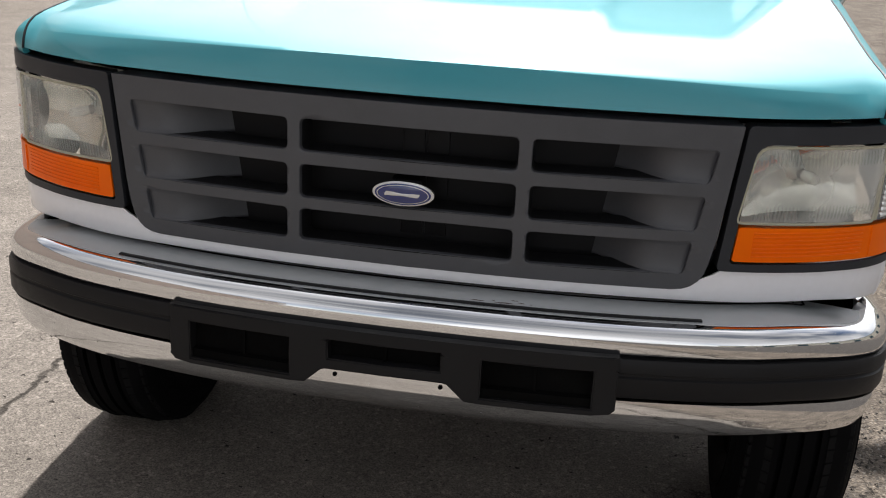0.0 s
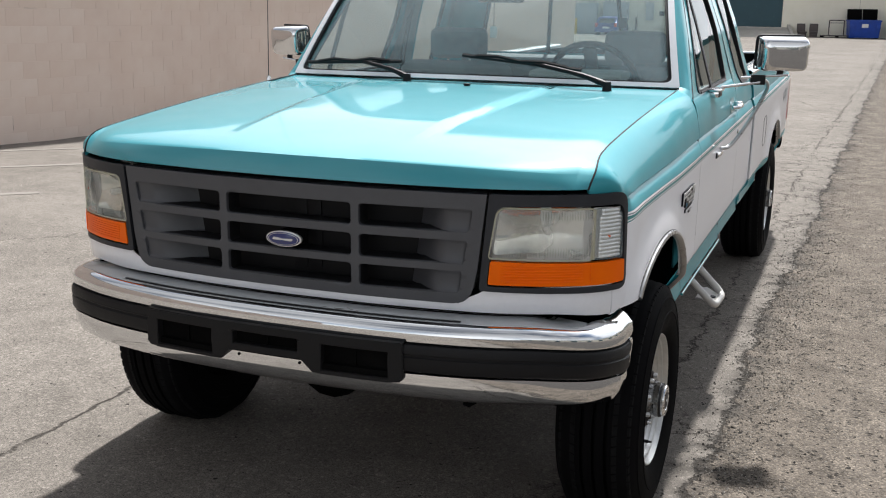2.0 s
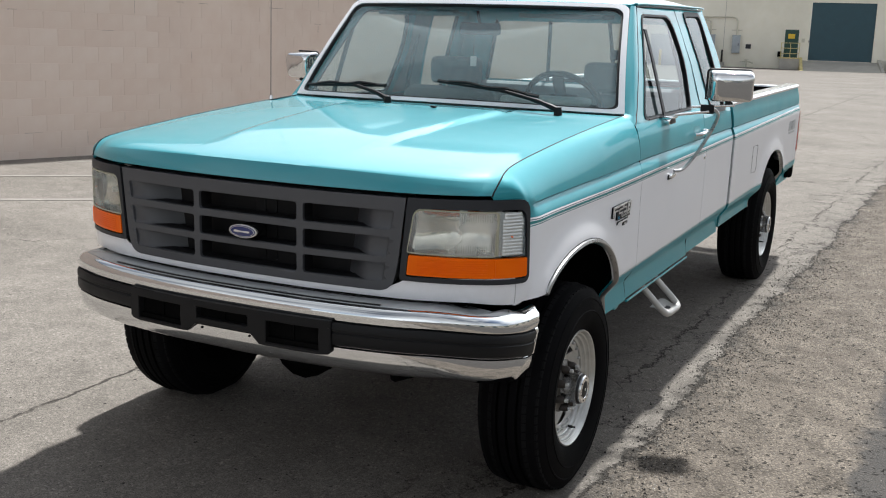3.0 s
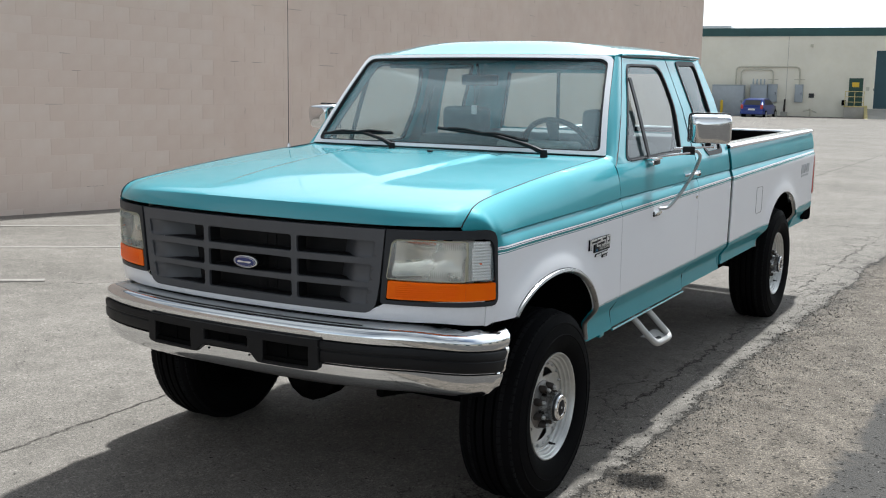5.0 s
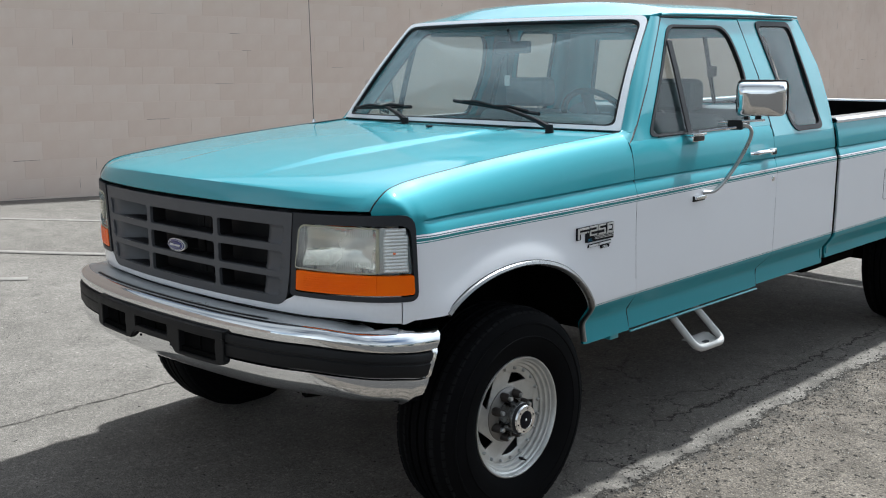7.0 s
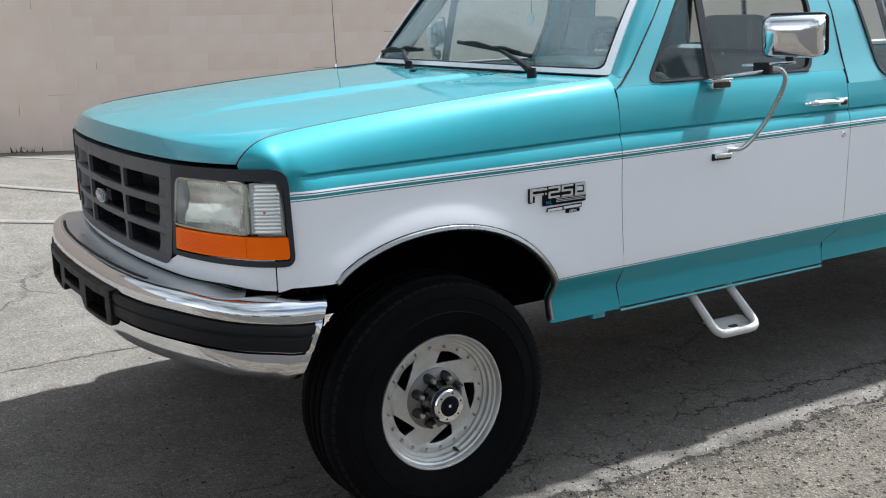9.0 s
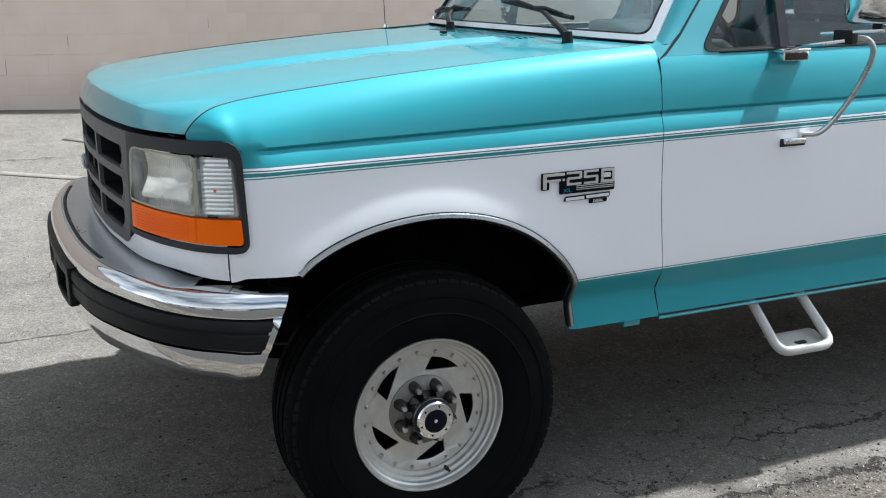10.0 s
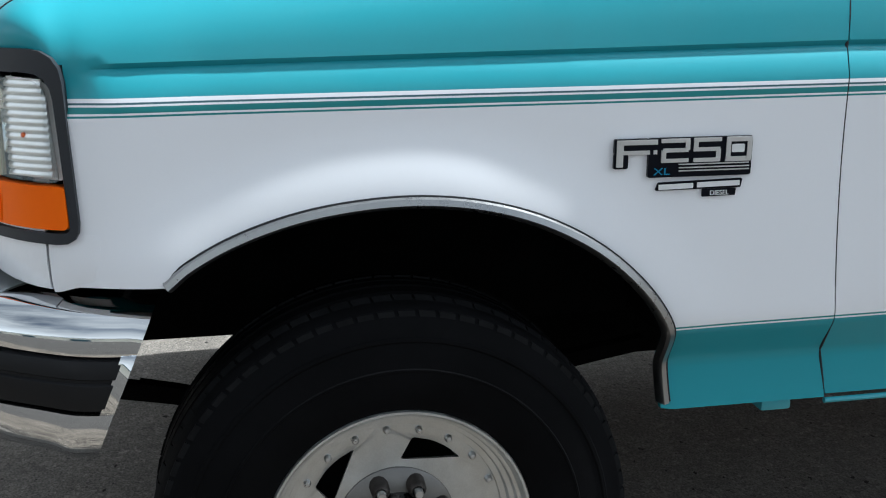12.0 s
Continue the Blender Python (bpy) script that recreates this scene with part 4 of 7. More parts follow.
def fender():
    line = FRONT_LINE
    levels = [0.56, 0.60, 0.636, 0.648, 0.660, 0.69, 0.715, 0.728, 0.745] + [0.76 + 0.0154 * i for i in range(25)] + [1.155, 1.199, 1.205, 1.213]
    cols, shoulder = [], []
    ys = sorted({-0.472, -0.455, -0.437, -0.42, -0.40, -0.37, 0.52, 0.54, 0.56, 0.58, 0.60, 0.62, 0.64, 0.66, 0.685, 0.71, 0.74, 0.765} | {round(p.x, 4) for p in line})
    for y in ys:
        bottom = max((p.y for p in line if abs(p.x - y) < 0.0021), default=None)
        if y < -0.3379:
            bottom = 0.852
        elif y > 0.4975:
            bottom = 0.56
        elif bottom is None:
            bottom = lerp([(p.x, p.y) for p in line], y)
        col = []
        edge = joint(y)
        zs, xs = edge.z, edge.x
        for z in levels:
            w = max(z, bottom)
            x = side_x(w)
            # the body crease fades out ahead of the door line's start
            if 1.13 < w < 1.215:
                x = x + (0.969 - x) * (1 - smooth(-0.45, -0.40, y))
            x += lerp(PLAN_X, y) - 0.975 + 0.006 * (1 - smooth(-0.43, -0.25, y))
            d = over_arch(line, y, w)
            x += 0.020 * (1 - smooth(0.0, 0.14, d)) * smooth(0.64, 0.84, w) * (1 - 0.55 * smooth(0.1, 0.46, y)) - 0.006 * (1 - smooth(-0.25, 0.74, y))
            yy = y + (door_gap(w) - 0.0012 - 0.765) * smooth(0.5, 0.765, y)
            drop = 0.0195 * (0.775 - y) * smooth(1.09, 1.15, w)
            col.append((x, yy, w - drop))
        x0, z0 = col[-1][0], col[-1][2]
        rear = smooth(-0.1, 0.6, y)
        turn = Vector((xs + 0.078, zs - 0.046)).lerp(Vector((x0 - 0.012, zs - 0.012)), rear)
        sh = []
        for k in range(0, 9):
            t = k / 8
            a, b, c = Vector((x0, z0)), turn, Vector((xs, zs))
            q = a * (1 - t) ** 2 + b * 2 * t * (1 - t) + c * t * t
            sh.append((q.x, y + (door_gap(q.y) - 0.0012 - 0.765) * smooth(0.5, 0.765, y), q.y))
        sh[0] = col[-1]
        shoulder.append(sh)
        cols.append(col)
    # the front corner over the lamp, and the piece under it
    corner, foot = [], []
    for i in range(13):
        s = 0.914 + (1.045 - 0.914) * i / 12
        p, nrm = plan(s)
        e = joint(-0.594 + (-0.476 + 0.594) * (i / 12) ** 1.15)
        col = []
        for k in range(9):
            t = k / 8
            a = Vector((p.x, p.y, 1.211 - 0.022 * smooth(0.8, 1.0, i / 12)))
            k2 = smooth(0.0, 1.0, i / 12)
            b = Vector((p.x + nrm.x * 0.003 + (e.x + 0.078 - p.x - nrm.x * 0.003) * k2, p.y + nrm.y * 0.003, max(1.214, e.z - 0.012 - 0.034 * k2)))
            col.append(a * (1 - t) ** 2 + b * 2 * t * (1 - t) + e * t * t)
        corner.append(col)
        s = 1.010 + (1.092 - 1.010) * i / 12
        foot.append([nose(s, 0.852 - 0.010 * (1 - smooth(1.01, 1.06, s)), -0.02), nose(s, 0.852 - 0.010 * (1 - smooth(1.01, 1.06, s)), -0.004), nose(s, 0.862, 0), nose(s, 0.90, 0.001), nose(s, 0.935, 0)])
    skin = join(grid(cols, flip=True), grid(corner + shoulder, flip=True))
    bmesh.ops.remove_doubles(skin, verts=skin.verts, dist=1e-4)
    return join(thick(skin, 0.012), thick(grid(foot), 0.012))


def side_skin(y0, y1, z0, z1, ny=14, line=None, top_turn=0.0, out=0.0):
    """A body side panel between two edges y0(z), y1(z)."""
    levels = sorted({z for z, _ in SIDE if z0 < z < z1} | {z0, z1, 0.80, 0.85, 0.95, 1.0, 1.09})
    levels = [z for z in levels if z0 <= z <= z1]
    if line:
        ys = sorted({y0(1) + (y1(1) - y0(1)) * i / ny for i in range(ny + 1)} | {round(p.x, 4) for p in line})
    else:
        ys = [y0(1) + (y1(1) - y0(1)) * i / ny for i in range(ny + 1)]
    cols = []
    for y in ys:
        u = (y - y0(1)) / (y1(1) - y0(1))
        bottom = z0
        if line and line[0].x - 0.001 < y < max(p.x for p in line) + 0.001:
            c = [p.y for p in line if abs(p.x - y) < 0.0021]
            bottom = max(c) if c else lerp(sorted((p.x, p.y) for p in line), y)
        col = []
        for z in levels:
            w = max(z, bottom)
            yy = y0(w) + (y1(w) - y0(w)) * u
            x = side_x(w) + out
            if line:
                x += 0.018 * (1 - smooth(0.0, 0.13, over_arch(line, y, w))) * smooth(0.6, 0.72, w)
            col.append((x, yy, w))
        if top_turn:
            x, yy, w = col[-1]
            col += [(x - top_turn * 0.3, yy, w + top_turn * 0.18), (x - top_turn, yy, w + top_turn * 0.2)]
        cols.append(col)
    return thick(grid(cols, flip=True), 0.012)


def upper_side(y, z, out=0.0):
    return Vector((side_x(z) + out, y, z))


WINDOW = rounded([(0.930, 1.372), (1.80, 1.372), (1.872, 1.62), (1.80, 1.846), (1.285, 1.846)], [0.05, 0.04, 0.25, 0.09, 0.05])
QUARTER = rounded([(2.215, 1.325), (2.545, 1.325), (2.45, 1.868), (2.085, 1.868)], [0.06, 0.06, 0.05, 0.05])


def door():
    d = part("door", skew(side_skin(lambda z: door_gap(z) + 0.0012, lambda z: rear_gap(z) - 0.0012, 0.566, 1.365, 20)), BODY, truck)
    top = [(0.805, 1.3655), (2.0, 1.3655), (1.985, 1.60), (1.93, 1.875), (1.255, 1.875), (0.87, 1.425)]
    part("window_surround", thick(ring(top, WINDOW, upper_side), 0.02), TEALP, d)
    c = sum(WINDOW, Vector((0, 0))) / len(WINDOW)
    inner = [c + (p - c) * 0.955 for p in WINDOW]
    part("window_seal", thick(ring(WINDOW, inner, lambda y, z: upper_side(y, z, 0.004)), 0.02), SEAL, d, "black rubber window seal")
    pane = part("pane", sheet(inner, lambda y, z: upper_side(y, z, -0.008)), SIDEG, d, "tinted side glass")
    pane.visible_shadow = False
    bar = [upper_side(y, z, 0.008) for y, z in ((1.240, 1.378), (1.242, 1.5), (1.247, 1.65), (1.253, 1.775))]
    part("vent_bar", grid([[p + Vector((0, -0.022, 0)), p + Vector((0.006, -0.017, 0)), p + Vector((0.006, 0.017, 0)), p + Vector((0, 0.022, 0))] for p in bar]), SEAL, d, "black vent window bar")
    # outer belt weatherstrip
    part("belt_strip", tube([upper_side(y, 1.372, 0.001) for y in (1.0, 1.3, 1.6, 1.78)], 0.005, 6), SEAL, d)
    # pull handle with its finger recess
    h = part("door_handle", skew(join(tube(spline([(0.975, 1.715, 1.246), (0.998, 1.74, 1.250), (1.002, 1.82, 1.250), (0.998, 1.90, 1.247)], 5), [0.008] * 5 + [0.011] * 8 + [0.009] * 3, 10),
                                    box((0.962, 1.885, 1.228), (0.998, 1.94, 1.262), 0.008))), CHROME, d, "chrome pull handle")
    part("finger_recess", skew(sheet(rounded([(1.735, 1.215), (1.885, 1.215), (1.885, 1.285), (1.735, 1.285)], 0.02), lambda y, z: Vector((side_x(z) + 0.0015, y, z)), 2)), TEALP, h)
    part("button", box((0.985, 1.898, 1.232), (1.003, 1.93, 1.250), 0.004), BLACKPL, h)
    part("lock", moved(lathe([(0.0001, 0.004), (0.010, 0.004), (0.013, 0.0), (0.013, -0.01)], 16), Matrix.Translation((0.979, 1.945, 1.109))), CHROME, d, "chrome key lock")
    part("sill_lip", tube([(0.928, y, 0.556) for y in (0.815, 1.2, 1.6, 1.915)], 0.0055, 8), TEALP, d)
    for name, edge in (("front_gap", [(door_gap(z), z) for z in (0.575, 0.65, 0.72, 0.80, 0.9, 1.0, 1.1, 1.15, 1.2, 1.25, 1.3, 1.355)] + [(0.812, 1.375), (0.868, 1.425), (1.0, 1.577), (1.13, 1.73), (1.248, 1.868)]),
                       ("rear_gap", [(rear_gap(z), z) for z in (0.575, 0.62, 0.66, 0.70, 0.735, 0.8, 1.0, 1.2, 1.3)] + [(2.0, 1.37), (1.985, 1.60), (1.933, 1.87)])):
        part(name, skew(tube([(side_x(z) - 0.0025, y, z) for y, z in edge], [0.0028 if z < 1.36 else 0.0048 for y, z in edge], 6)), SEAL, d, "dark gap at the door edge")
    # mirror
    m = part("mirror_mount", skew(join(box((0.925, 1.205, 1.335), (0.972, 1.305, 1.363), 0.006), box((0.93, 1.19, 1.363), (0.985, 1.30, 1.374), 0.004))), CHROME, d, "chrome mirror foot")
    part("mount_gap", box((0.965, 1.212, 1.338), (0.975, 1.298, 1.360), 0.003), RUSTY, m)
    part("lower_foot", skew(box((0.968, 1.215, 1.080), (0.997, 1.298, 1.100), 0.008)), CHROME, d, "chrome lower mirror foot")
    part("foot_gasket", skew(box((0.962, 1.208, 1.072), (0.983, 1.305, 1.098), 0.004)), SEAL, d)
    part("mirror_arm", tube(spline([(0.985, 1.285, 1.108), (1.02, 1.33, 1.118), (1.075, 1.365, 1.20), (1.13, 1.385, 1.31), (1.155, 1.38, 1.375), (1.145, 1.36, 1.405), (1.115, 1.325, 1.41)], 6), 0.0085, 10), STEEL, d, "bent bright steel mirror arm")
    part("mirror_bar", join(tube([(0.975, 1.25, 1.378), (1.13, 1.295, 1.402)], 0.0065, 8), tube([(1.05, 1.275, 1.42), (1.24, 1.33, 1.435)], 0.0055, 8)), CHROME, d, "chrome mirror bar")
    part("mirror_clamp", moved(box((-0.031, -0.016, -0.021), (0.031, 0.016, 0.021), 0.004), Matrix.Translation((1.118, 1.305, 1.412)) @ Matrix.Rotation(radians(16), 4, "Z")), BLACKPL, d, "black mirror clamp")
    head = Matrix.Translation((1.212, 1.345, 1.522)) @ Matrix.Rotation(radians(22), 4, "Z") @ Matrix.Rotation(radians(7), 4, "X")
    rows = []
    for y, sx, sz, r in ((0.052, 0.100, 0.068, 0.022), (0.045, 0.104, 0.072, 0.024), (0.0, 0.104, 0.072, 0.026), (-0.022, 0.102, 0.070, 0.028), (-0.036, 0.098, 0.066, 0.03), (-0.045, 0.089, 0.057, 0.03), (-0.050, 0.070, 0.040, 0.025), (-0.0525, 0.045, 0.022, 0.015), (-0.053, 0.02, 0.01, 0.006)):
        rows.append([head @ Vector((p.x, y, p.y)) for p in rounded([(-sx, -sz), (sx, -sz), (sx, sz), (-sx, sz)], r, 4)])
    b = grid(rows, close=True)
    bmesh.ops.holes_fill(b, edges=[e for e in b.edges if e.is_boundary], sides=0)
    bmesh.ops.recalc_face_normals(b, faces=b.faces)
    mh = part("mirror_head", b, CHROME, d, "chrome mirror shell")
    part("mirror_rim", tube([head @ Vector((p.x, 0.053, p.y)) for p in rounded([(-0.104, -0.072), (0.104, -0.072), (0.104, 0.072), (-0.104, 0.072), (-0.104, -0.071)], 0.022, 4)], 0.0035, 8, False), SEAL, mh)
    part("mirror_stem", tube([(1.205, 1.335, 1.43), (1.207, 1.338, 1.455)], 0.014, 10), BLACKPL, mh)
    return d


def cab_side():
    q = part("cab_corner", skew(side_skin(lambda z: rear_gap(z) + 0.002, lambda z: 2.662, 0.575, 1.31, 12)), BODY, truck)
    top = [(2.003, 1.3105), (2.662, 1.3105), (2.69, 1.45), (2.66, 1.65), (2.56, 1.88), (1.935, 1.88), (1.99, 1.60)]
    part("window_panel", thick(ring(top, QUARTER, upper_side), 0.02), TEALP, q)
    c = sum(QUARTER, Vector((0, 0))) / len(QUARTER)
    inner = [c + (p - c) * 0.92 for p in QUARTER]
    part("window_seal", thick(ring([c + (p - c) * 1.01 for p in QUARTER], inner, lambda y, z: upper_side(y, z, 0.006)), 0.02), SEAL, q, "black rubber quarter window seal")
    pane = part("pane", sheet(inner, lambda y, z: upper_side(y, z, -0.004)), SIDEG, q, "tinted quarter glass")
    pane.visible_shadow = False


def both(fn):
    """Builds the left half's part and copies it, mirrored, to the right."""
    before = set(bpy.data.objects)
    fn()
    made = [o for o in bpy.data.objects if o not in before]
    twin = {}
    for o in made:
        b = bmesh.new()
        b.from_mesh(o.data)
        shift = lambda y: 0.022 * min(1.0, max(0.0, 0.3 - y))
        for v in b.verts:
            v.co.x = -(v.co.x + shift(v.co.y)) - shift(v.co.y)
        bmesh.ops.reverse_faces(b, faces=b.faces)
        me = bpy.data.meshes.new(o.name.split(".")[0])
        b.to_mesh(me)
        b.free()
        me.materials.append(o.data.materials[0])
        twin[o] = new(o.name.split(".")[0], me)
        twin[o].visible_shadow = o.visible_shadow
        for k in o.keys():
            twin[o][k] = o[k]
    for o, t in twin.items():
        t.parent = twin.get(o.parent, o.parent)


both(lambda: part("front_fender", skew(fender()), BODY, truck))


def trim_edge(line, w=0.018, lift=0.0):
    """The thin dark seal round the outer edge of an arch trim."""
    pts = [p for p in line if p.y > 0.565]
    path = []
    for i, p in enumerate(pts):
        t = (pts[min(i + 1, len(pts) - 1)] - pts[max(i - 1, 0)]).normalized()
        path.append((side_x(p.y) + 0.0005 + 0.0065 * smooth(0.58, 0.72, p.y) + lift * smooth(0.64, 0.84, p.y), p.x - t.y * w, p.y + t.x * w))
    return tube(path, 0.0022, 5)


def arch_trim(line, w=0.017, lift=0.0):
    rows = []
    pts = [p for p in line if p.y > 0.565]
    for i, p in enumerate(pts):
        t = (pts[min(i + 1, len(pts) - 1)] - pts[max(i - 1, 0)]).normalized()
        n = Vector((-t.y, t.x))
        x = side_x(p.y) + 0.002 + 0.0065 * smooth(0.58, 0.72, p.y) + lift * smooth(0.64, 0.84, p.y)
        prof = ((w, 0.0, 0.0), (w * 0.85, 0.006, 0), (w * 0.3, 0.009, 0), (0.0, 0.004, 0), (-0.004, -0.012, 0))
        rows.append([(x + o - 0.006 * (a > 0.02), p.x + n.x * a, p.y + n.y * a) for a, o, _ in prof])
    return thick(grid(rows), 0.003)


both(lambda: part("trim_seal", skew(trim_edge(FRONT_LINE, lift=0.007)), SEAL, part("wheel_arch_trim", skew(arch_trim(FRONT_LINE, lift=0.009)), SATIN, truck, "satin steel wheel arch trim")))
both(lambda: part("wheel_arch_trim", arch_trim(REAR_LINE), SATIN, truck, "satin steel wheel arch trim"))
both(door)
both(cab_side)

# bed sides
BED_END = 5.17
both(lambda: part("bed_side", side_skin(lambda z: 2.690, lambda z: BED_END, 0.60, 1.34, 26, REAR_LINE, 0.0, 0.008), BODY, truck))


def bed_rail():
    rows = []
    for i in range(13):
        y = 2.690 + (BED_END - 2.690) * i / 12
        rows.append([(0.955, y, 1.338), (0.958, y, 1.352), (0.945, y, 1.364), (0.86, y, 1.366), (0.845, y, 1.358), (0.845, y, 1.33)])
    return thick(grid(rows, flip=True), 0.004)


both(lambda: part("bed_rail", bed_rail(), WHITEP, truck, "white bed rail cap"))
# the second box is an unseen filler added to stop sun between the skins
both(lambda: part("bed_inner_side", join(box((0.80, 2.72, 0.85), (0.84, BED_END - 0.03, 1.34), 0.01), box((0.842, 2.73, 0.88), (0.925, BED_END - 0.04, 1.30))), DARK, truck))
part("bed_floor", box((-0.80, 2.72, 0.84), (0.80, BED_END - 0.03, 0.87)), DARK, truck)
part("bed_front", box((-0.93, 2.698, 0.62), (0.93, 2.718, 1.335), 0.004), TEALP, truck)
gate = part("tailgate", box((-0.80, BED_END - 0.03, 0.72), (0.80, BED_END + 0.02, 1.35), 0.02), WHITEP, truck, "white tailgate")
part("gate_liner", box((-0.78, BED_END - 0.045, 0.86), (0.78, BED_END - 0.032, 1.335), 0.004), DARK, gate, "black bed liner panel")
part("gate_handle", box((-0.1, BED_END + 0.021, 1.2), (0.1, BED_END + 0.035, 1.27), 0.005), BLACKPL, gate)
both(lambda: part("bed_corner", box((0.803, BED_END - 0.02, 0.70), (0.955, BED_END + 0.018, 1.335), 0.015), WHITEP, truck))
both(lambda: part("tail_lamp", box((0.83, BED_END - 0.03, 0.83), (0.988, BED_END + 0.035, 1.165), 0.02), REDL, truck, "red tail lamp"))


def fuel_flap():
    o = rounded([(3.30, 0.86), (3.46, 0.86), (3.46, 1.04), (3.30, 1.04)], 0.025)
    c = sum(o, Vector((0, 0))) / len(o)
    return thick(ring([c + (p - c) * 1.0 for p in o], [c + (p - c) * 0.98 for p in o], lambda y, z: Vector((side_x(z) + 0.0095, y, z))), 0.002)


part("fuel_flap_gap", fuel_flap(), SEAL, truck)
part("rear_bumper", join(box((-0.95, BED_END + 0.05, 0.60), (0.95, BED_END + 0.15, 0.76), 0.02), box((0.80, BED_END - 0.12, 0.62), (0.955, BED_END + 0.13, 0.75), 0.02), box((-0.955, BED_END - 0.12, 0.62), (-0.80, BED_END + 0.13, 0.75), 0.02)), DARK, truck, "black steel rear bumper")

# ---- hood, cowl ----
SEAM = [(-0.61, 1.225), (-0.585, 1.252), (-0.554, 1.276), (-0.5, 1.294), (-0.45, 1.303), (-0.3, 1.322), (0, 1.35), (0.3, 1.372), (0.54, 1.386), (0.8, 1.40)]
CROWN = [(-0.76, 1.278), (-0.74, 1.286), (-0.70, 1.297), (-0.62, 1.312), (-0.5, 1.327), (-0.3, 1.347), (0, 1.371), (0.3, 1.391), (0.62, 1.405), (0.9, 1.41)]


def hood_z(x, y):
    zc, zs = lerp(CROWN, y), lerp(SEAM, y)
    a = min(1.0, abs(x) / 0.868)
    z = zc - (zc - zs) * a ** 2.3
    edge = 0.31 + 0.10 * (y + 0.45) / 1.05
    fade = smooth(-0.64, -0.22, y)
    z += 0.012 * (1 - smooth(edge - 0.010, edge + 0.016, abs(x))) * fade
    return z


def hood_rear(x):
    return 0.50 + 0.036 * (x / 0.868) ** 2


def hood():
    us = sorted({-1 + 2 * i / 40 for i in range(41)} | {s * v for s in (-1, 1) for v in (0.34, 0.38, 0.42, 0.46, 0.50, 0.985, 0.96)})
    reach = arc_at_x(0.880)
    top = []
    for v in (0.0, 0.012, 0.03, 0.06, 0.10, 0.15, 0.21, 0.28, 0.36, 0.44, 0.52, 0.6, 0.68, 0.76, 0.84, 0.92, 0.975, 1.0):
        e = joint(-0.566 + (0.533 + 0.566) * v)
        yc = -0.735 + (0.50 + 0.735) * v
        row = []
        for u in us:
            p, n = plan(u * reach)
            y0 = p.y - n.y * 0.028
            y0 += (-0.566 - y0) * smooth(0.9, 1.0, abs(u))
            x = u * (e.x - 0.005)
            y = y0 + (hood_rear(x) - y0) * v
            zc = lerp(CROWN, yc)
            z = zc - (zc - e.z) * abs(u) ** 2.6
            edge = 0.31 + 0.10 * (y + 0.45) / 1.05
            z += 0.012 * (1 - smooth(edge - 0.010, edge + 0.016, abs(x))) * smooth(-0.64, -0.22, y)
            row.append((x, y, z))
        top.append(row)
    # the front face leans back to a sharp crease
    foot = [nose(u * reach, 1.2262, 0.002) for u in us]
    rows = [[nose(u * reach, 1.2262, -0.02) for u in us]]
    for w in (0.0, 0.04, 0.35, 0.7, 0.97):
        rows.append([a.lerp(Vector(b), w) + Vector((0, -0.003 * math.sin(math.pi * w), 0)) for a, b in zip(foot, top[0])])
    rows += top
    rows.append([(p[0], p[1] + 0.006, p[2] - 0.02) for p in rows[-1]])
    return thick(grid(rows, flip=True), 0.01)


both(lambda: part("hood_gap", skew(tube([p + Vector((-0.002, 0, -0.0012)) for p in JOINT], 0.0030, 6)), SEAL, truck))
hd = part("hood", skew(hood()), TEALP, truck, "", 40)
for x in (0.10,):
    part("washer_nozzle", box((x - 0.012, 0.44, hood_z(x, 0.45) + 0.001), (x + 0.012, 0.462, hood_z(x, 0.45) + 0.010), 0.004), BLACKPL, hd, "black washer nozzle")

WS_B = lambda u: Vector((0.872 * u, 0.705 + 0.105 * abs(u) ** 2.4, 1.407 - 0.009 * u * u))
WS_T = lambda u: Vector((0.754 * u, 1.090 + 0.10 * abs(u) ** 2.4, 1.884 - 0.006 * u * u))


def screen(u, v):
    """A point of the windscreen: u across, v up."""
    a, b = WS_B(u), WS_T(u)
    p = a.lerp(b, v)
    p.y -= 0.018 * math.sin(math.pi * min(1, max(0, v)))
    return p


def cowl():
    rows = []
    for v in (0.0, 0.03, 0.3, 0.7, 1.0):
        row = []
        for i in range(33):
            u = -1 + i / 16
            x = 0.868 * u
            a = Vector((x, hood_rear(x) + 0.008, hood_z(x, hood_rear(x)) - 0.006))
            b = WS_B(u) + Vector((0, -0.016, -0.002))
            row.append(a.lerp(b, v))
        rows.append(row)
    return thick(grid(rows, flip=True), 0.008)


cw = part("cowl", skew(cowl()), TEALP, truck)
slots = []
for i in range(44):
    for k in range(4):
        u = -0.34 + 0.80 * i / 43
        x = 0.868 * u
        a = Vector((x, hood_rear(x) + 0.008, hood_z(x, hood_rear(x)) - 0.006)).lerp(WS_B(u) + Vector((0, -0.016, -0.002)), 0.30 + 0.13 * k)
        slots.append(box((a.x - 0.0045, a.y - 0.005, a.z - 0.004), (a.x + 0.0045, a.y + 0.004, a.z + 0.0005)))
part("cowl_grating", skew(join(*slots)), DARK, cw, "rows of small cowl vent slots")

# ---- windscreen, pillars, roof ----


def frame_loop(a, b, r):
    return rounded([(-a, b), (a, b), (a * 0.995, 1 - b), (-a * 0.995, 1 - b)], r, 5)


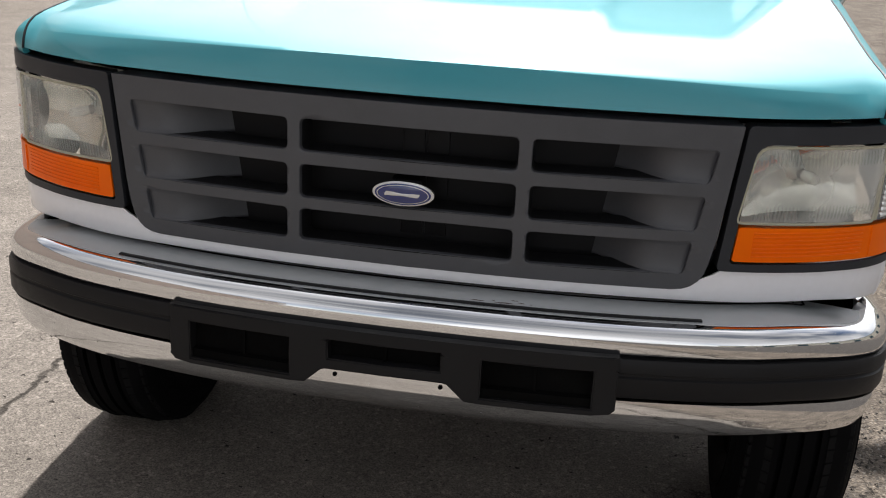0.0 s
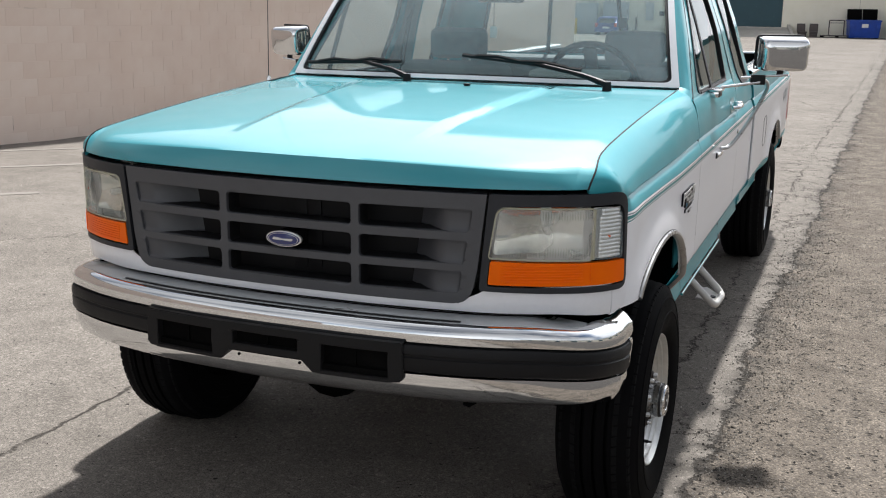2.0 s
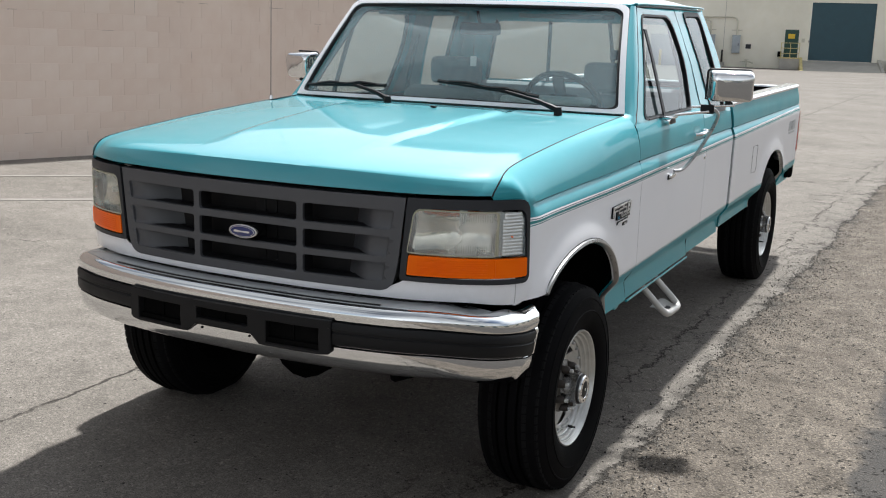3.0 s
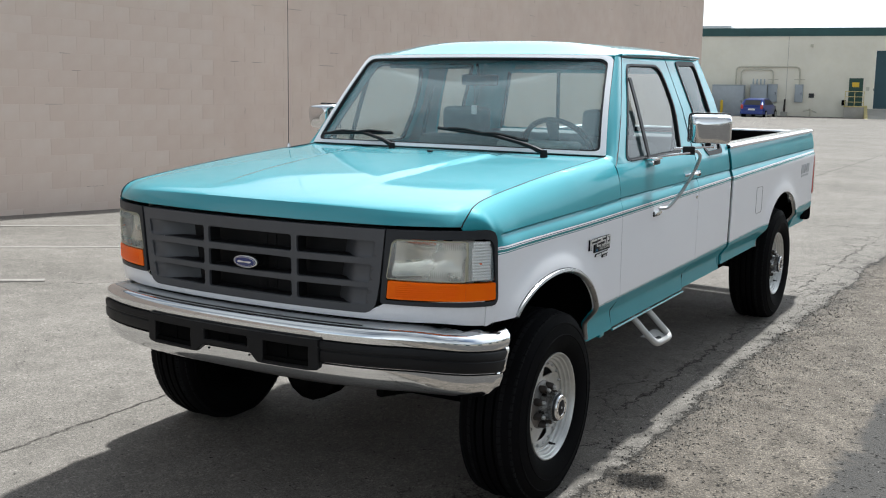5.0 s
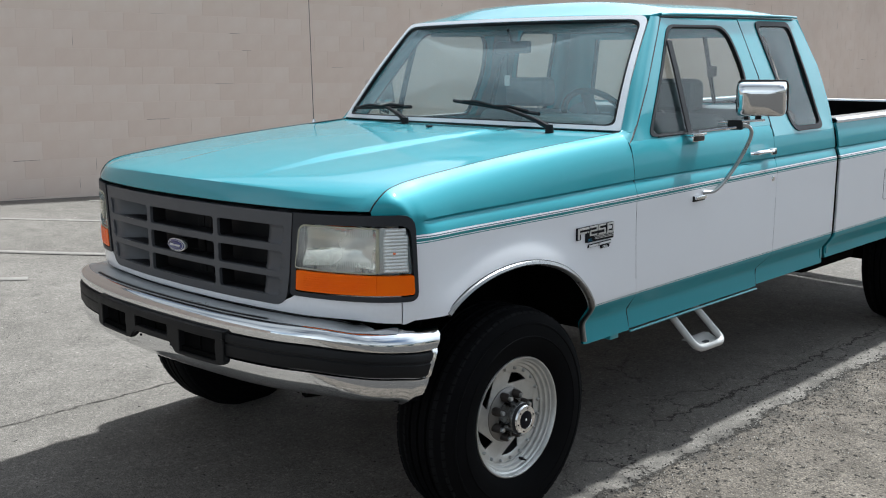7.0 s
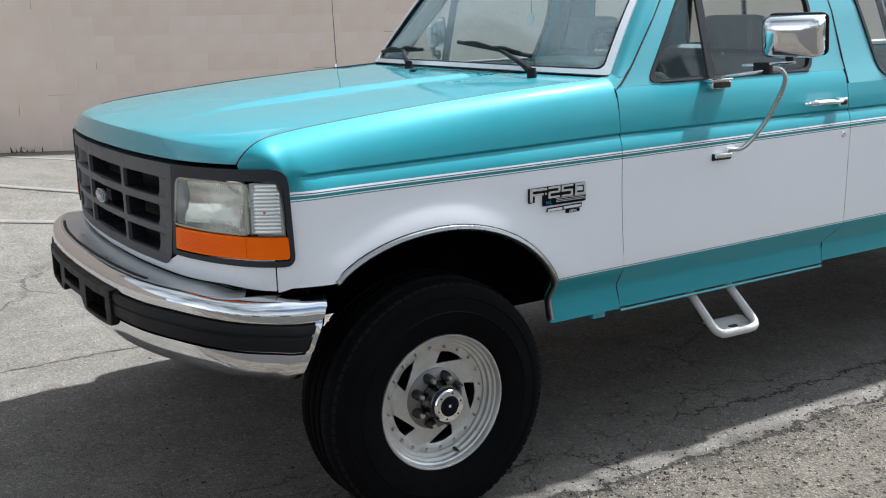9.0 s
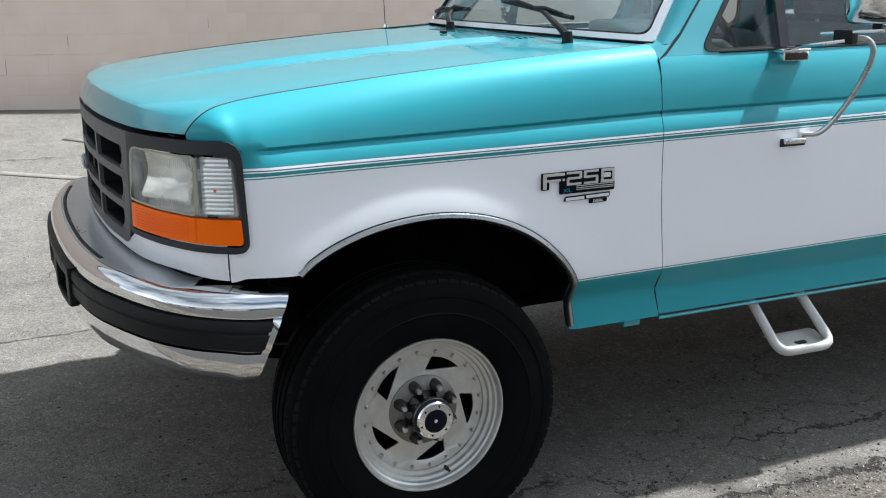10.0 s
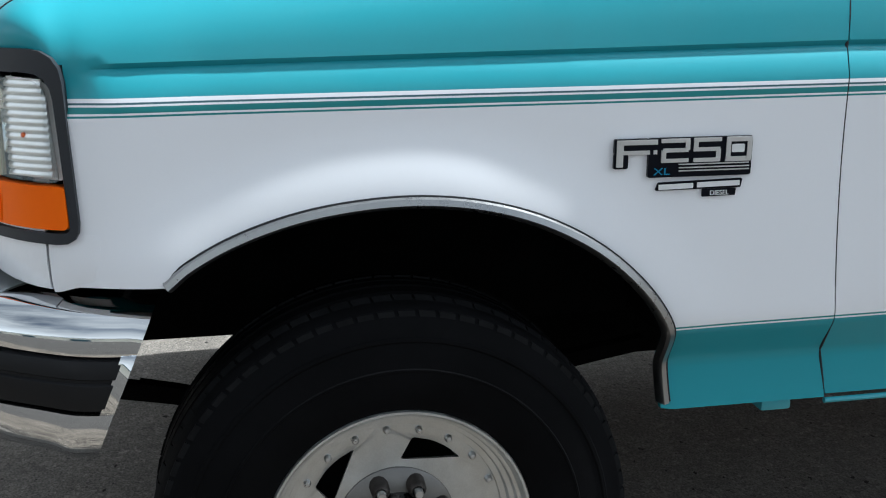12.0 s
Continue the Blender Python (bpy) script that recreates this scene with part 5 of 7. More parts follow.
trim_out, trim_in, seal_in = frame_loop(1.0, 0.0, [0.012, 0.012, 0.07, 0.07]), frame_loop(0.968, 0.034, [0.05, 0.05, 0.08, 0.08]), frame_loop(0.954, 0.048, [0.055, 0.055, 0.08, 0.08])
ws = part("windscreen", sheet(seal_in, lambda u, v: screen(u, v), 8), PANE, truck, "clear tinted windscreen")
ws.visible_shadow = False
out_of = Vector((0, -0.012, 0.008))
part("screen_trim", thick(ring(trim_out, trim_in, lambda u, v: screen(u, v) + out_of, 60), 0.014), WHITEP, truck, "white windscreen surround")
part("screen_seal", thick(ring(trim_in, seal_in, lambda u, v: screen(u, v) + out_of * 0.7, 60), 0.014), SEAL, truck, "black windscreen seal")


def pillar():
    rows = []
    for i in range(13):
        v = i / 12
        a = screen(1.0, v) + Vector((-0.004, -0.004, 0.002))
        z = a.z
        y = lerp([(1.38, 0.80), (1.425, 0.866), (1.875, 1.251)], z)
        b = upper_side(y, z, 0.0)
        m = a.lerp(b, 0.5) + Vector((0.010, -0.012, 0))
        rows.append([a, a.lerp(m, 0.5) + Vector((0.003, -0.003, 0)), m, m.lerp(b, 0.5) + Vector((0.003, -0.003, 0)), b])
    return thick(grid(rows), 0.02)


both(lambda: part("windscreen_pillar", pillar(), TEALP, truck))


def cowl_corner():
    """The piece between hood, windscreen foot and door."""
    inner = [(0.866, 0.70, 1.384), (0.868, 0.765, 1.393), (0.870, 0.795, 1.400), (0.868, 0.82, 1.412), (0.864, 0.84, 1.430)]
    outer = [(0.922, 0.70, 1.340), (0.934, 0.77, 1.336), (0.929, 0.800, 1.362), (0.917, 0.832, 1.393), (0.907, 0.856, 1.416)]
    bulge = Vector((0.008, -0.002, 0.009))
    return thick(grid([[Vector(a).lerp(Vector(b), t) + bulge * (math.sin(math.pi * t) * w) for t in (0, 0.2, 0.4, 0.6, 0.8, 1)] for a, b, w in zip(inner, outer, (0, 0.5, 1.0, 1.0, 0.9))]), 0.01)


both(lambda: part("cowl_corner", cowl_corner(), TEALP, truck))


def roof():
    rows = []
    for i in range(19):
        v = i / 18
        row = []
        for k in range(33):
            u = -1 + k / 16
            front = WS_T(u * 0.99) + Vector((0, 0.0, 0.006))
            edge = math.copysign(1, u) * (1 - (1 - abs(u)) ** 1.0)
            y = front.y + (2.56 - front.y) * v
            half = 0.750 + 0.006 * smooth(0, 0.2, v) - 0.022 * smooth(0.90, 1.0, v)
            x = half * u
            rim = 1.896 - 0.006 * smooth(0.9, 1.0, v)
            crown = 0.074 * (1 - abs(u) ** 3.2) * (0.10 + 0.90 * smooth(0.0, 0.20, v)) * (1 - 0.35 * smooth(0.8, 1.0, v))
            z = rim + crown - (0.010 * (1 - smooth(0, 0.05, v)))
            row.append((x, y, z))
        rows.append(row)
    rows.append([(p[0] * 0.985, p[1] + 0.035, p[2] - 0.035) for p in rows[-1]])
    return thick(grid(rows, flip=True), 0.02)


part("roof", roof(), TEALP, truck)
both(lambda: part("drip_rail", tube(spline([(0.758, 1.26, 1.888), (0.768, 1.4, 1.893), (0.775, 1.9, 1.896), (0.774, 2.4, 1.896), (0.768, 2.54, 1.893)], 5), 0.0062, 8), TEALP, truck))
both(lambda: part("drip_shadow_gap", tube(spline([(0.757, 1.25, 1.879), (0.766, 1.5, 1.881), (0.768, 1.9, 1.882), (0.764, 2.5, 1.881)], 4), 0.005, 6), SEAL, truck))


def back_place(u, v):
    z = 1.31 + (1.885 - 1.31) * v
    return Vector((u * (side_x(z) - 0.004), lerp([(1.31, 2.665), (1.45, 2.69), (1.65, 2.66), (1.885, 2.585)], z), z))


BACKWIN = rounded([(-0.74, 0.20), (0.74, 0.20), (0.72, 0.86), (-0.72, 0.86)], 0.07)
part("cab_back", thick(ring([(-1, 0), (1, 0), (1, 1), (-1, 1)], BACKWIN, back_place, 50), 0.02), TEALP, truck)
part("cab_back_lower", box((-0.92, 2.645, 0.60), (0.92, 2.668, 1.309), 0.004), TEALP, truck)
bw = part("rear_window", sheet(BACKWIN, lambda u, v: back_place(u, v) + Vector((0, -0.008, 0)), 4), SIDEG, truck, "sliding rear cab window")
bw.visible_shadow = False
for u in (-0.72, -0.25, 0.25, 0.72):
    a, b = back_place(u, 0.20), back_place(u * 0.985, 0.86)
    part("window_bar", tube([a + Vector((0, -0.014, 0)), a.lerp(b, 0.5) + Vector((0, -0.014, 0)), b + Vector((0, -0.014, 0))], 0.013, 6), SEAL, bw)
part("latch", box((0.20, 2.62, 1.58), (0.25, 2.645, 1.64), 0.004), SEAL, bw)

# ---- nose: valance, grille, lamps ----
def band(s0, s1, lo, hi, out=0.0, n=40, deep=0.012, lip=0.0):
    rows = []
    for i in range(n + 1):
        s = s0 + (s1 - s0) * i / n
        a, b = lo(s), hi(s)
        rows.append([nose(s, a, out - deep * 2.2), nose(s, a, out - 0.004), nose(s, a + 0.006, out), nose(s, a + (b - a) * 0.5, out + lip), nose(s, b, out)])
    return thick(grid(rows), deep * 0.5)


low = lambda s: 0.860 - 0.014 * smooth(0.8, 1.02, abs(s)) + 0.010 * smooth(1.02, 1.07, abs(s))
top_low = lambda s: lerp([(0.0, 0.893), (0.50, 0.893), (0.56, 0.898), (0.60, 0.915), (0.64, 0.94), (1.1, 0.945)], abs(s))
val = part("front_valance", skew(band(-1.006, 1.006, low, top_low, 0.0, 70, 0.012, 0.003)), WHITEP, truck, "white lower grille panel")


def grille():
    """Egg-crate grille: a bowed plate with three by three openings, deep bars behind its face."""
    wide = lambda z: lerp([(0.884, 0.578), (0.915, 0.590), (1.21, 0.622)], z)
    cell = lambda z: lerp([(0.915, 0.545), (1.164, 0.584)], z)
    put = lambda o: (lambda u, z: nose(arc_at_x(u), z, o))
    bits, cells = [], []
    for r, (z0, h0, h1, z1) in enumerate(((0.884, 0.915, 0.982, 0.9925), (0.9925, 1.003, 1.073, 1.085), (1.085, 1.097, 1.164, 1.210))):
        for c in (-1, 0, 1):
            if c == 0:
                rim = [(-0.2265, z0), (0.2265, z0), (0.2265, z1), (-0.2265, z1)]
                hole = [(-0.215, h0), (0.215, h0), (0.215, h1), (-0.215, h1)]
            else:
                rim = [(c * 0.2265, z0), (c * wide(z0), z0), (c * wide(z1), z1), (c * 0.2265, z1)]
                hole = [(c * 0.238, h0), (c * cell(h0), h0), (c * cell(h1), h1), (c * 0.238, h1)]
            if c < 0:
                rim, hole = rim[::-1], hole[::-1]
            radius = [0.012, 0.012, 0.012, 0.012]
            if r == 0 and c:
                rim = rounded(rim, [0.002, 0.055, 0.002, 0.002] if c > 0 else [0.002, 0.002, 0.055, 0.002], 5)
            cut = rounded(hole, radius, 4)
            mid = sum(cut, Vector((0, 0))) / len(cut)
            inset = lambda d: [p + Vector((math.copysign(d, mid.x - p.x), math.copysign(d, mid.y - p.y))) for p in cut]
            corner = {0: 0.03, 2: 0.004}.get(r, 0.002)
            bits.append(ring(rim, cut, put(0.004), 60))
            tube_rows = [[put(o)(*p) for p in inset(d)] for d, o in ((0.0, 0.004), (0.0012, 0.0028), (0.002, -0.008), (0.0035, -0.060))]
            bits.append(grid(tube_rows[:3], close=True))
            cells.append(grid(tube_rows[2:], close=True))
    rim = [(u, 0.884) for u in (-0.52, -0.3, 0.0, 0.3, 0.52)] + [(0.545, 0.890), (0.568, 0.904), (0.583, 0.925)] + [(wide(z), z) for z in (0.95, 1.0, 1.1, 1.21)] + [(u, 1.21) for u in (0.45, 0.3, 0.0, -0.3, -0.45, -0.622)] + [(-wide(z), z) for z in (1.1, 1.0, 0.95)] + [(-0.583, 0.925), (-0.568, 0.904), (-0.545, 0.890)]
    bits.append(grid([[put(o)(*p) for p in rim] for o in (0.004, -0.05)], close=True))
    b = join(*bits)
    bmesh.ops.remove_doubles(b, verts=b.verts, dist=2e-4)
    bmesh.ops.recalc_face_normals(b, faces=b.faces)
    return b, cells


face, cells = grille()
gr = part("grille", skew(face), GRILLEP, truck, "dark grey plastic egg-crate grille")
# inner cell walls and backing are black to hold the openings' shade in colour
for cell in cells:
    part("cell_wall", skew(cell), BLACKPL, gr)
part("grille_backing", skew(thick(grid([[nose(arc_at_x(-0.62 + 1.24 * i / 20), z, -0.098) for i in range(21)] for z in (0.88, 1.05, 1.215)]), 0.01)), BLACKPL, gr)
for sgn in (-1, 1):
    for z0, z1 in ((0.915, 0.982), (1.003, 1.073), (1.097, 1.164)):
        rows = []
        for k in range(16):
            t = k / 15
            row = []
            for w in (0, 0.08, 0.2, 0.5, 0.8, 0.92, 1):
                z = z0 - 0.002 + (z1 - z0 + 0.004) * w
                x = lerp([(0.915, 0.545), (1.164, 0.584)], z) + 0.003 - 0.225 * t
                d = -0.007 - 0.012 * t - 0.095 * smooth(0.26, 0.9, t) + 0.009 * (abs(2 * w - 1)) ** 4 * (1 - smooth(0.3, 0.8, t))
                row.append(nose(sgn * arc_at_x(x), z, d))
            rows.append(row)
        part("grille_scoop", skew(thick(grid(rows), 0.003)), GRILLEP, gr)
for x in (-0.02, 0.03):
    part("hood_latch", box((x - 0.03, -0.66, 0.92), (x + 0.015, -0.64, 1.2), 0.004), BLACKPL, gr)
ov = [(0.060 * math.cos(2 * math.pi * k / 36), 1.039 + 0.0245 * math.sin(2 * math.pi * k / 36)) for k in range(36)]
emb = part("oval_emblem", skew(thick(sheet(ov, lambda u, z: nose(arc_at_x(u), z, 0.026 - 0.004 * (u / 0.06) ** 2 - 0.004 * ((z - 1.039) / 0.0245) ** 2), 4), 0.012)), SILVER, gr, "oval emblem with a silver rim")
part("emblem_field", skew(thick(sheet([(u * 0.91, 1.039 + (z - 1.039) * 0.86) for u, z in ov], lambda u, z: nose(arc_at_x(u), z, 0.0285 - 0.004 * (u / 0.06) ** 2 - 0.004 * ((z - 1.039) / 0.0245) ** 2), 4), 0.003)), BLUEE, emb, "dark blue enamel oval")
part("emblem_line", skew(thick(ring([(u * 0.84, 1.039 + (z - 1.039) * 0.75) for u, z in ov], [(u * 0.815, 1.039 + (z - 1.039) * 0.71) for u, z in ov], lambda u, z: nose(arc_at_x(u), z, 0.0294 - 0.004 * (u / 0.06) ** 2 - 0.004 * ((z - 1.039) / 0.0245) ** 2), 36), 0.001)), SILVER, emb)
part("emblem_bar", skew(thick(sheet(rounded([(-0.036, 1.0355), (0.030, 1.0345), (0.034, 1.0415), (-0.032, 1.0435)], 0.003), lambda u, z: nose(arc_at_x(u), z, 0.0294 - 0.004 * (u / 0.06) ** 2), 3), 0.001)), SILVER, emb)
part("emblem_bracket", skew(box((-0.03, -0.745, 1.02), (0.03, -0.70, 1.058))), BLACKPL, gr)


def lamp_place(out):
    return lambda s, z: nose(s, z, out)


def lamps():
    bez = part("headlamp_bezel", skew(thick(ring(rounded([(0.606, 0.928), (1.066, 0.920), (1.056, 1.212), (0.632, 1.2125)], [0.012, 0.035, 0.05, 0.01]),
                                                 rounded([(0.628, 0.943), (1.052, 0.938), (1.040, 1.178), (0.652, 1.178)], [0.01, 0.012, 0.04, 0.03]), lamp_place(0.008), 70), 0.035)), GREYPL, truck, "dark grey headlamp surround")
    part("lamp_housing", skew(thick(grid([[nose(0.62 + 0.44 * i / 24, z, -0.115) for i in range(25)] for z in (0.93, 1.05, 1.19)]), 0.006)), REFLECT, bez, "silvery lamp reflector")
    part("headlamp_back", skew(thick(grid([[nose(0.64 + 0.28 * i / 8, z, -0.112) for i in range(9)] for z in (1.03, 1.10, 1.17)]), 0.003)), REFLECT, bez)
    head = dense(rounded([(0.632, 1.026), (0.926, 1.019), (0.930, 1.170), (0.655, 1.174)], [0.01, 0.008, 0.008, 0.03]))
    ln = part("headlamp_lens", skew(thick(sheet(head, lambda s, z: nose(s, z, 0.005 + 0.006 * (1 - ((z - 1.1) / 0.08) ** 2)), 5), 0.006)), LENS, bez, "hazy fluted headlamp lens")
    ln.visible_shadow = False
    part("headlamp_reflector", skew(sheet(dense(rounded([(0.64, 1.03), (0.92, 1.025), (0.922, 1.165), (0.66, 1.168)], 0.02)), lambda s, z: nose(s, z, -0.004 - 0.085 * (1 - ((s - 0.79) / 0.17) ** 2 * 0.85 - ((z - 1.097) / 0.09) ** 2 * 0.45)), 8)), HEADREF, ln)
    part("bulb", moved(lathe([(0.0001, 0.02), (0.010, 0.018), (0.013, 0.0), (0.010, -0.02)], 16), Matrix.Translation(nose(0.79, 1.095, -0.07)) @ Matrix.Rotation(radians(-65), 4, "Z")), REFLECT, ln)
    flutes = []
    for k in range(34):
        s = 0.662 + 0.250 * k / 33
        for z0, z1 in ((1.032, 1.060), (1.138, 1.164)):
            flutes.append(tube([nose(s, z0 + (z1 - z0) * i / 4, 0.0050 + 0.006 * (1 - ((z0 + (z1 - z0) * i / 4 - 1.1) / 0.08) ** 2)) for i in range(5)], [0.0006, 0.0018, 0.0019, 0.0018, 0.0006], 5, False))
    tagged(part("lens_fluting", skew(join(*flutes)), FLUTE, bez), kind="stuff")
    part("lens_rim", skew(tube([nose(p.x, p.y, 0.006) for p in head + head[:1]], 0.003, 6, False)), LENSRIM, bez, "yellowed lens edge")
    part("lens_divider", skew(tube([nose(0.933, z, 0.004) for z in (1.021, 1.06, 1.1, 1.14, 1.168)], 0.0048, 8)), LENSRIM, bez)
    corner = dense(rounded([(0.936, 1.020), (1.040, 1.016), (1.030, 1.166), (0.938, 1.170)], [0.006, 0.008, 0.03, 0.006]))
    cl = part("corner_lamp", skew(thick(sheet(corner, lambda s, z: nose(s, z, 0.008), 4), 0.005)), CLEARL, bez, "clear ribbed corner lamp")
    cl.visible_shadow = False
    part("lamp_mount", skew(sheet(corner, lambda s, z: nose(s, z, -0.012), 3)), REFLECT, cl)
    for k in range(13):
        z, half = 1.0235 + 0.0112 * k, 0.040 if k < 11 else 0.034
        arc = [0.990 - half + 2 * half * i / 7 for i in range(8)]
        part("rib", skew(thick(grid([[nose(a, z, 0.0055) for a in arc], [nose(a, z + 0.005, 0.0038) for a in arc], [nose(a, z + 0.0098, 0.0) for a in arc], [nose(a, z + 0.0108, 0.005) for a in arc]]), 0.001)), PRISM, cl)
    part("corner_bulb", skew(moved(lathe([(0.0001, 0.012), (0.008, 0.008), (0.010, -0.006), (0.006, -0.02)], 12), Matrix.Translation(nose(0.985, 1.085, 0.003)) @ Matrix.Scale(0.45, 4))), AMBERL, cl, "small amber bulb")
    amber = dense(rounded([(0.632, 0.949), (1.050, 0.944), (1.048, 1.010), (0.638, 1.018)], [0.006, 0.010, 0.008, 0.006]))
    am = part("turn_signal", skew(thick(sheet(amber, lambda s, z: nose(s, z, 0.010), 6), 0.02)), AMBERL, bez, "orange turn signal lens")
    for k in range(7):
        z = 0.960 + 0.0078 * k
        part("rib", skew(tube([nose(0.668 + 0.235 * i / 10, z, 0.0104) for i in range(11)], 0.0017, 5)), AMBERL, am)
    part("lens_step", skew(tube([nose(0.925, z, 0.0105) for z in (0.950, 0.965, 0.98, 0.995, 1.01)], 0.0022, 6)), AMBERL, am)


both(lamps)

# ---- front bumper ----
BUMP = spline([(0, -0.890), (0.2, -0.886), (0.4, -0.874), (0.6, -0.845), (0.74, -0.805), (0.85, -0.748), (0.925, -0.675), (0.965, -0.59), (0.982, -0.49), (0.984, -0.37)], 8)
BARC = [0.0]
for p, q in zip(BUMP, BUMP[1:]):
    BARC.append(BARC[-1] + (q - p).length)


def bump(s, z, out=0.0):
    a = min(abs(s), BARC[-1] - 1e-6)
    i = next(k for k in range(len(BARC) - 1) if BARC[k + 1] >= a)
    t = (a - BARC[i]) / (BARC[i + 1] - BARC[i])
    p, d = BUMP[i].lerp(BUMP[i + 1], t), (BUMP[i + 1] - BUMP[i]).normalized()
    n = Vector((d.y, -d.x))
    p = p + n * out
    end = smooth(0.75, BARC[-1], a)
    tip = smooth(BARC[-1] - 0.2, BARC[-1], a)
    y = p.y + (z - 0.86) * 0.43 * tip
    if s < 0:
        p.x *= 1 - 0.014 * smooth(0.6, 1.0, a)
        y += 0.016 * smooth(0.1, 0.9, a)
    return Vector((math.copysign(p.x, s) if s else 0.0, y, z - 0.056 * end))


def bumper_strip(prof, s0=-1.0, s1=1.0, n=110):
    rows = []
    for i in range(n + 1):
        s = BARC[-1] * (s0 + (s1 - s0) * i / n)
        # the rolled top edge grows wider round the corners
        roll = 0.034 * smooth(0.72, 0.86, abs(s) / BARC[-1])
        lift = 0.024 * smooth(0.72, 0.90, abs(s) / BARC[-1])
        rows.append([bump(s, z + lift * max(0.0, min(1.0, (z - 0.80) / 0.05)), o - roll * max(0.0, min(1.0, (z - 0.825) / 0.03))) for o, z in prof])
    return grid(rows)


fb = part("front_bumper", skew(thick(bumper_strip([(-0.05, 0.852), (-0.034, 0.855), (-0.018, 0.852), (-0.006, 0.843), (0.001, 0.830), (0.002, 0.812), (-0.002, 0.799),
                                                   (-0.012, 0.795), (-0.012, 0.708), (0.0, 0.705), (0.002, 0.690), (-0.004, 0.657), (-0.018, 0.633), (-0.045, 0.616), (-0.075, 0.612)]), 0.006)), BUMPER, truck, "chrome front bumper with small rust chips", 50)
part("bumper_top", skew(thick(bumper_strip([(-0.17, 0.848), (-0.13, 0.850), (-0.09, 0.853), (-0.05, 0.8555), (-0.034, 0.8555)], -0.80, 0.80), 0.004)), DULL, fb, "dull grey upper face of the bumper", 50)
# near-black sheet added where only shade fills the gap behind the bumper
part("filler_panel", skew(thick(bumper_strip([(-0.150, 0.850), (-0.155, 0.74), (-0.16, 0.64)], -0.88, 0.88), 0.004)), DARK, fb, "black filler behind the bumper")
RUB = [(-0.010, 0.7945), (0.004, 0.793), (0.008, 0.785), (0.008, 0.766), (0.004, 0.763), (0.004, 0.758), (0.008, 0.755), (0.008, 0.722), (0.004, 0.714), (-0.010, 0.7125)]
for s0, s1 in ((-0.985, -0.43 / BARC[-1]), (0.43 / BARC[-1], 0.985)):
    part("rub_strip", skew(thick(bumper_strip(RUB, s0, s1, 50), 0.004)), BLACKPL, fb, "black rubber bumper strip")
for sg in (-1, 1):
    part("end_cap", skew(thick(grid([[bump(sg * (BARC[-1] - 0.012 * k), z, o) for o, z in ((0.0, 0.80), (0.006, 0.79), (0.006, 0.715), (0.0, 0.705))] for k in (0, 1, 2)]), 0.004)), CHROME, fb)
part("top_slot", skew(thick(bumper_strip([(-0.054, 0.8555), (-0.052, 0.8585), (-0.044, 0.8585), (-0.042, 0.8555)], -0.46, 0.46), 0.002)), BLACKPL, fb, "black strip let into the bumper top")


for s, o, w, d in ((0.165, -0.060, 0.016, 0.004), (0.195, -0.066, 0.008, 0.003), (0.215, -0.058, 0.022, 0.005), (0.250, -0.064, 0.012, 0.004), (0.268, -0.061, 0.007, 0.003), (0.235, -0.074, 0.009, 0.003)):
    ragged = [(s + w * (0.6 + 0.4 * math.sin(5 * k + s * 90)) * math.cos(k * 0.6283), o + d * (0.6 + 0.4 * math.cos(3 * k + s * 70)) * math.sin(k * 0.6283)) for k in range(10)]
    part("rust_chip", skew(sheet(ragged, lambda a, b: bump(a, 0.8590 + (b + 0.05) * 0.02, b), 1)), RUSTC, fb, "small brown rust chip")


def bumper_insert():
    xs = [-0.435, -0.425, -0.39, -0.29, -0.185, -0.155, -0.122, -0.108, 0.0, 0.108, 0.122, 0.155, 0.185, 0.29, 0.39, 0.425, 0.435]

    def floor_z(x):
        a = abs(x)
        return lerp([(0.0, 0.713), (0.118, 0.713), (0.155, 0.678), (0.42, 0.676), (0.435, 0.69)], a)

    verts, faces, key = [], [], {}

    def vid(x, z):
        k = (round(x, 5), round(z, 5))
        if k not in key:
            key[k] = len(verts)
            verts.append(bump(x * 1.012, z, 0.016))
        return key[k]

    for a, b in zip(xs, xs[1:]):
        m = (abs(a) + abs(b)) / 2
        za, zb = floor_z(a), floor_z(b)
        rows = [(za, zb), (max(za + 0.008, 0.690), max(zb + 0.008, 0.690)), (0.735, 0.735), (0.768, 0.768), (0.774, 0.774), (0.799, 0.799)]
        for i, ((p, q), (r, s)) in enumerate(zip(rows, rows[1:])):
            if 0.185 < m < 0.39 and i in (1, 2):
                continue
            if m < 0.108 and i in (2, 3):
                continue
            faces.append((vid(a, p), vid(b, q), vid(b, s), vid(a, r)))
    b = mesh_of(verts, faces)
    bmesh.ops.recalc_face_normals(b, faces=b.faces)
    if sum(f.normal.y for f in b.faces) > 0:
        bmesh.ops.reverse_faces(b, faces=b.faces)
    shell(b, 0.05)
    bmesh.ops.bevel(b, geom=[e for e in b.edges if len(e.link_faces) == 2 and e.calc_face_angle(0) > 1.0 and e.calc_length() > 0.012], offset=0.003, segments=2, affect="EDGES", clamp_overlap=True)
    return b


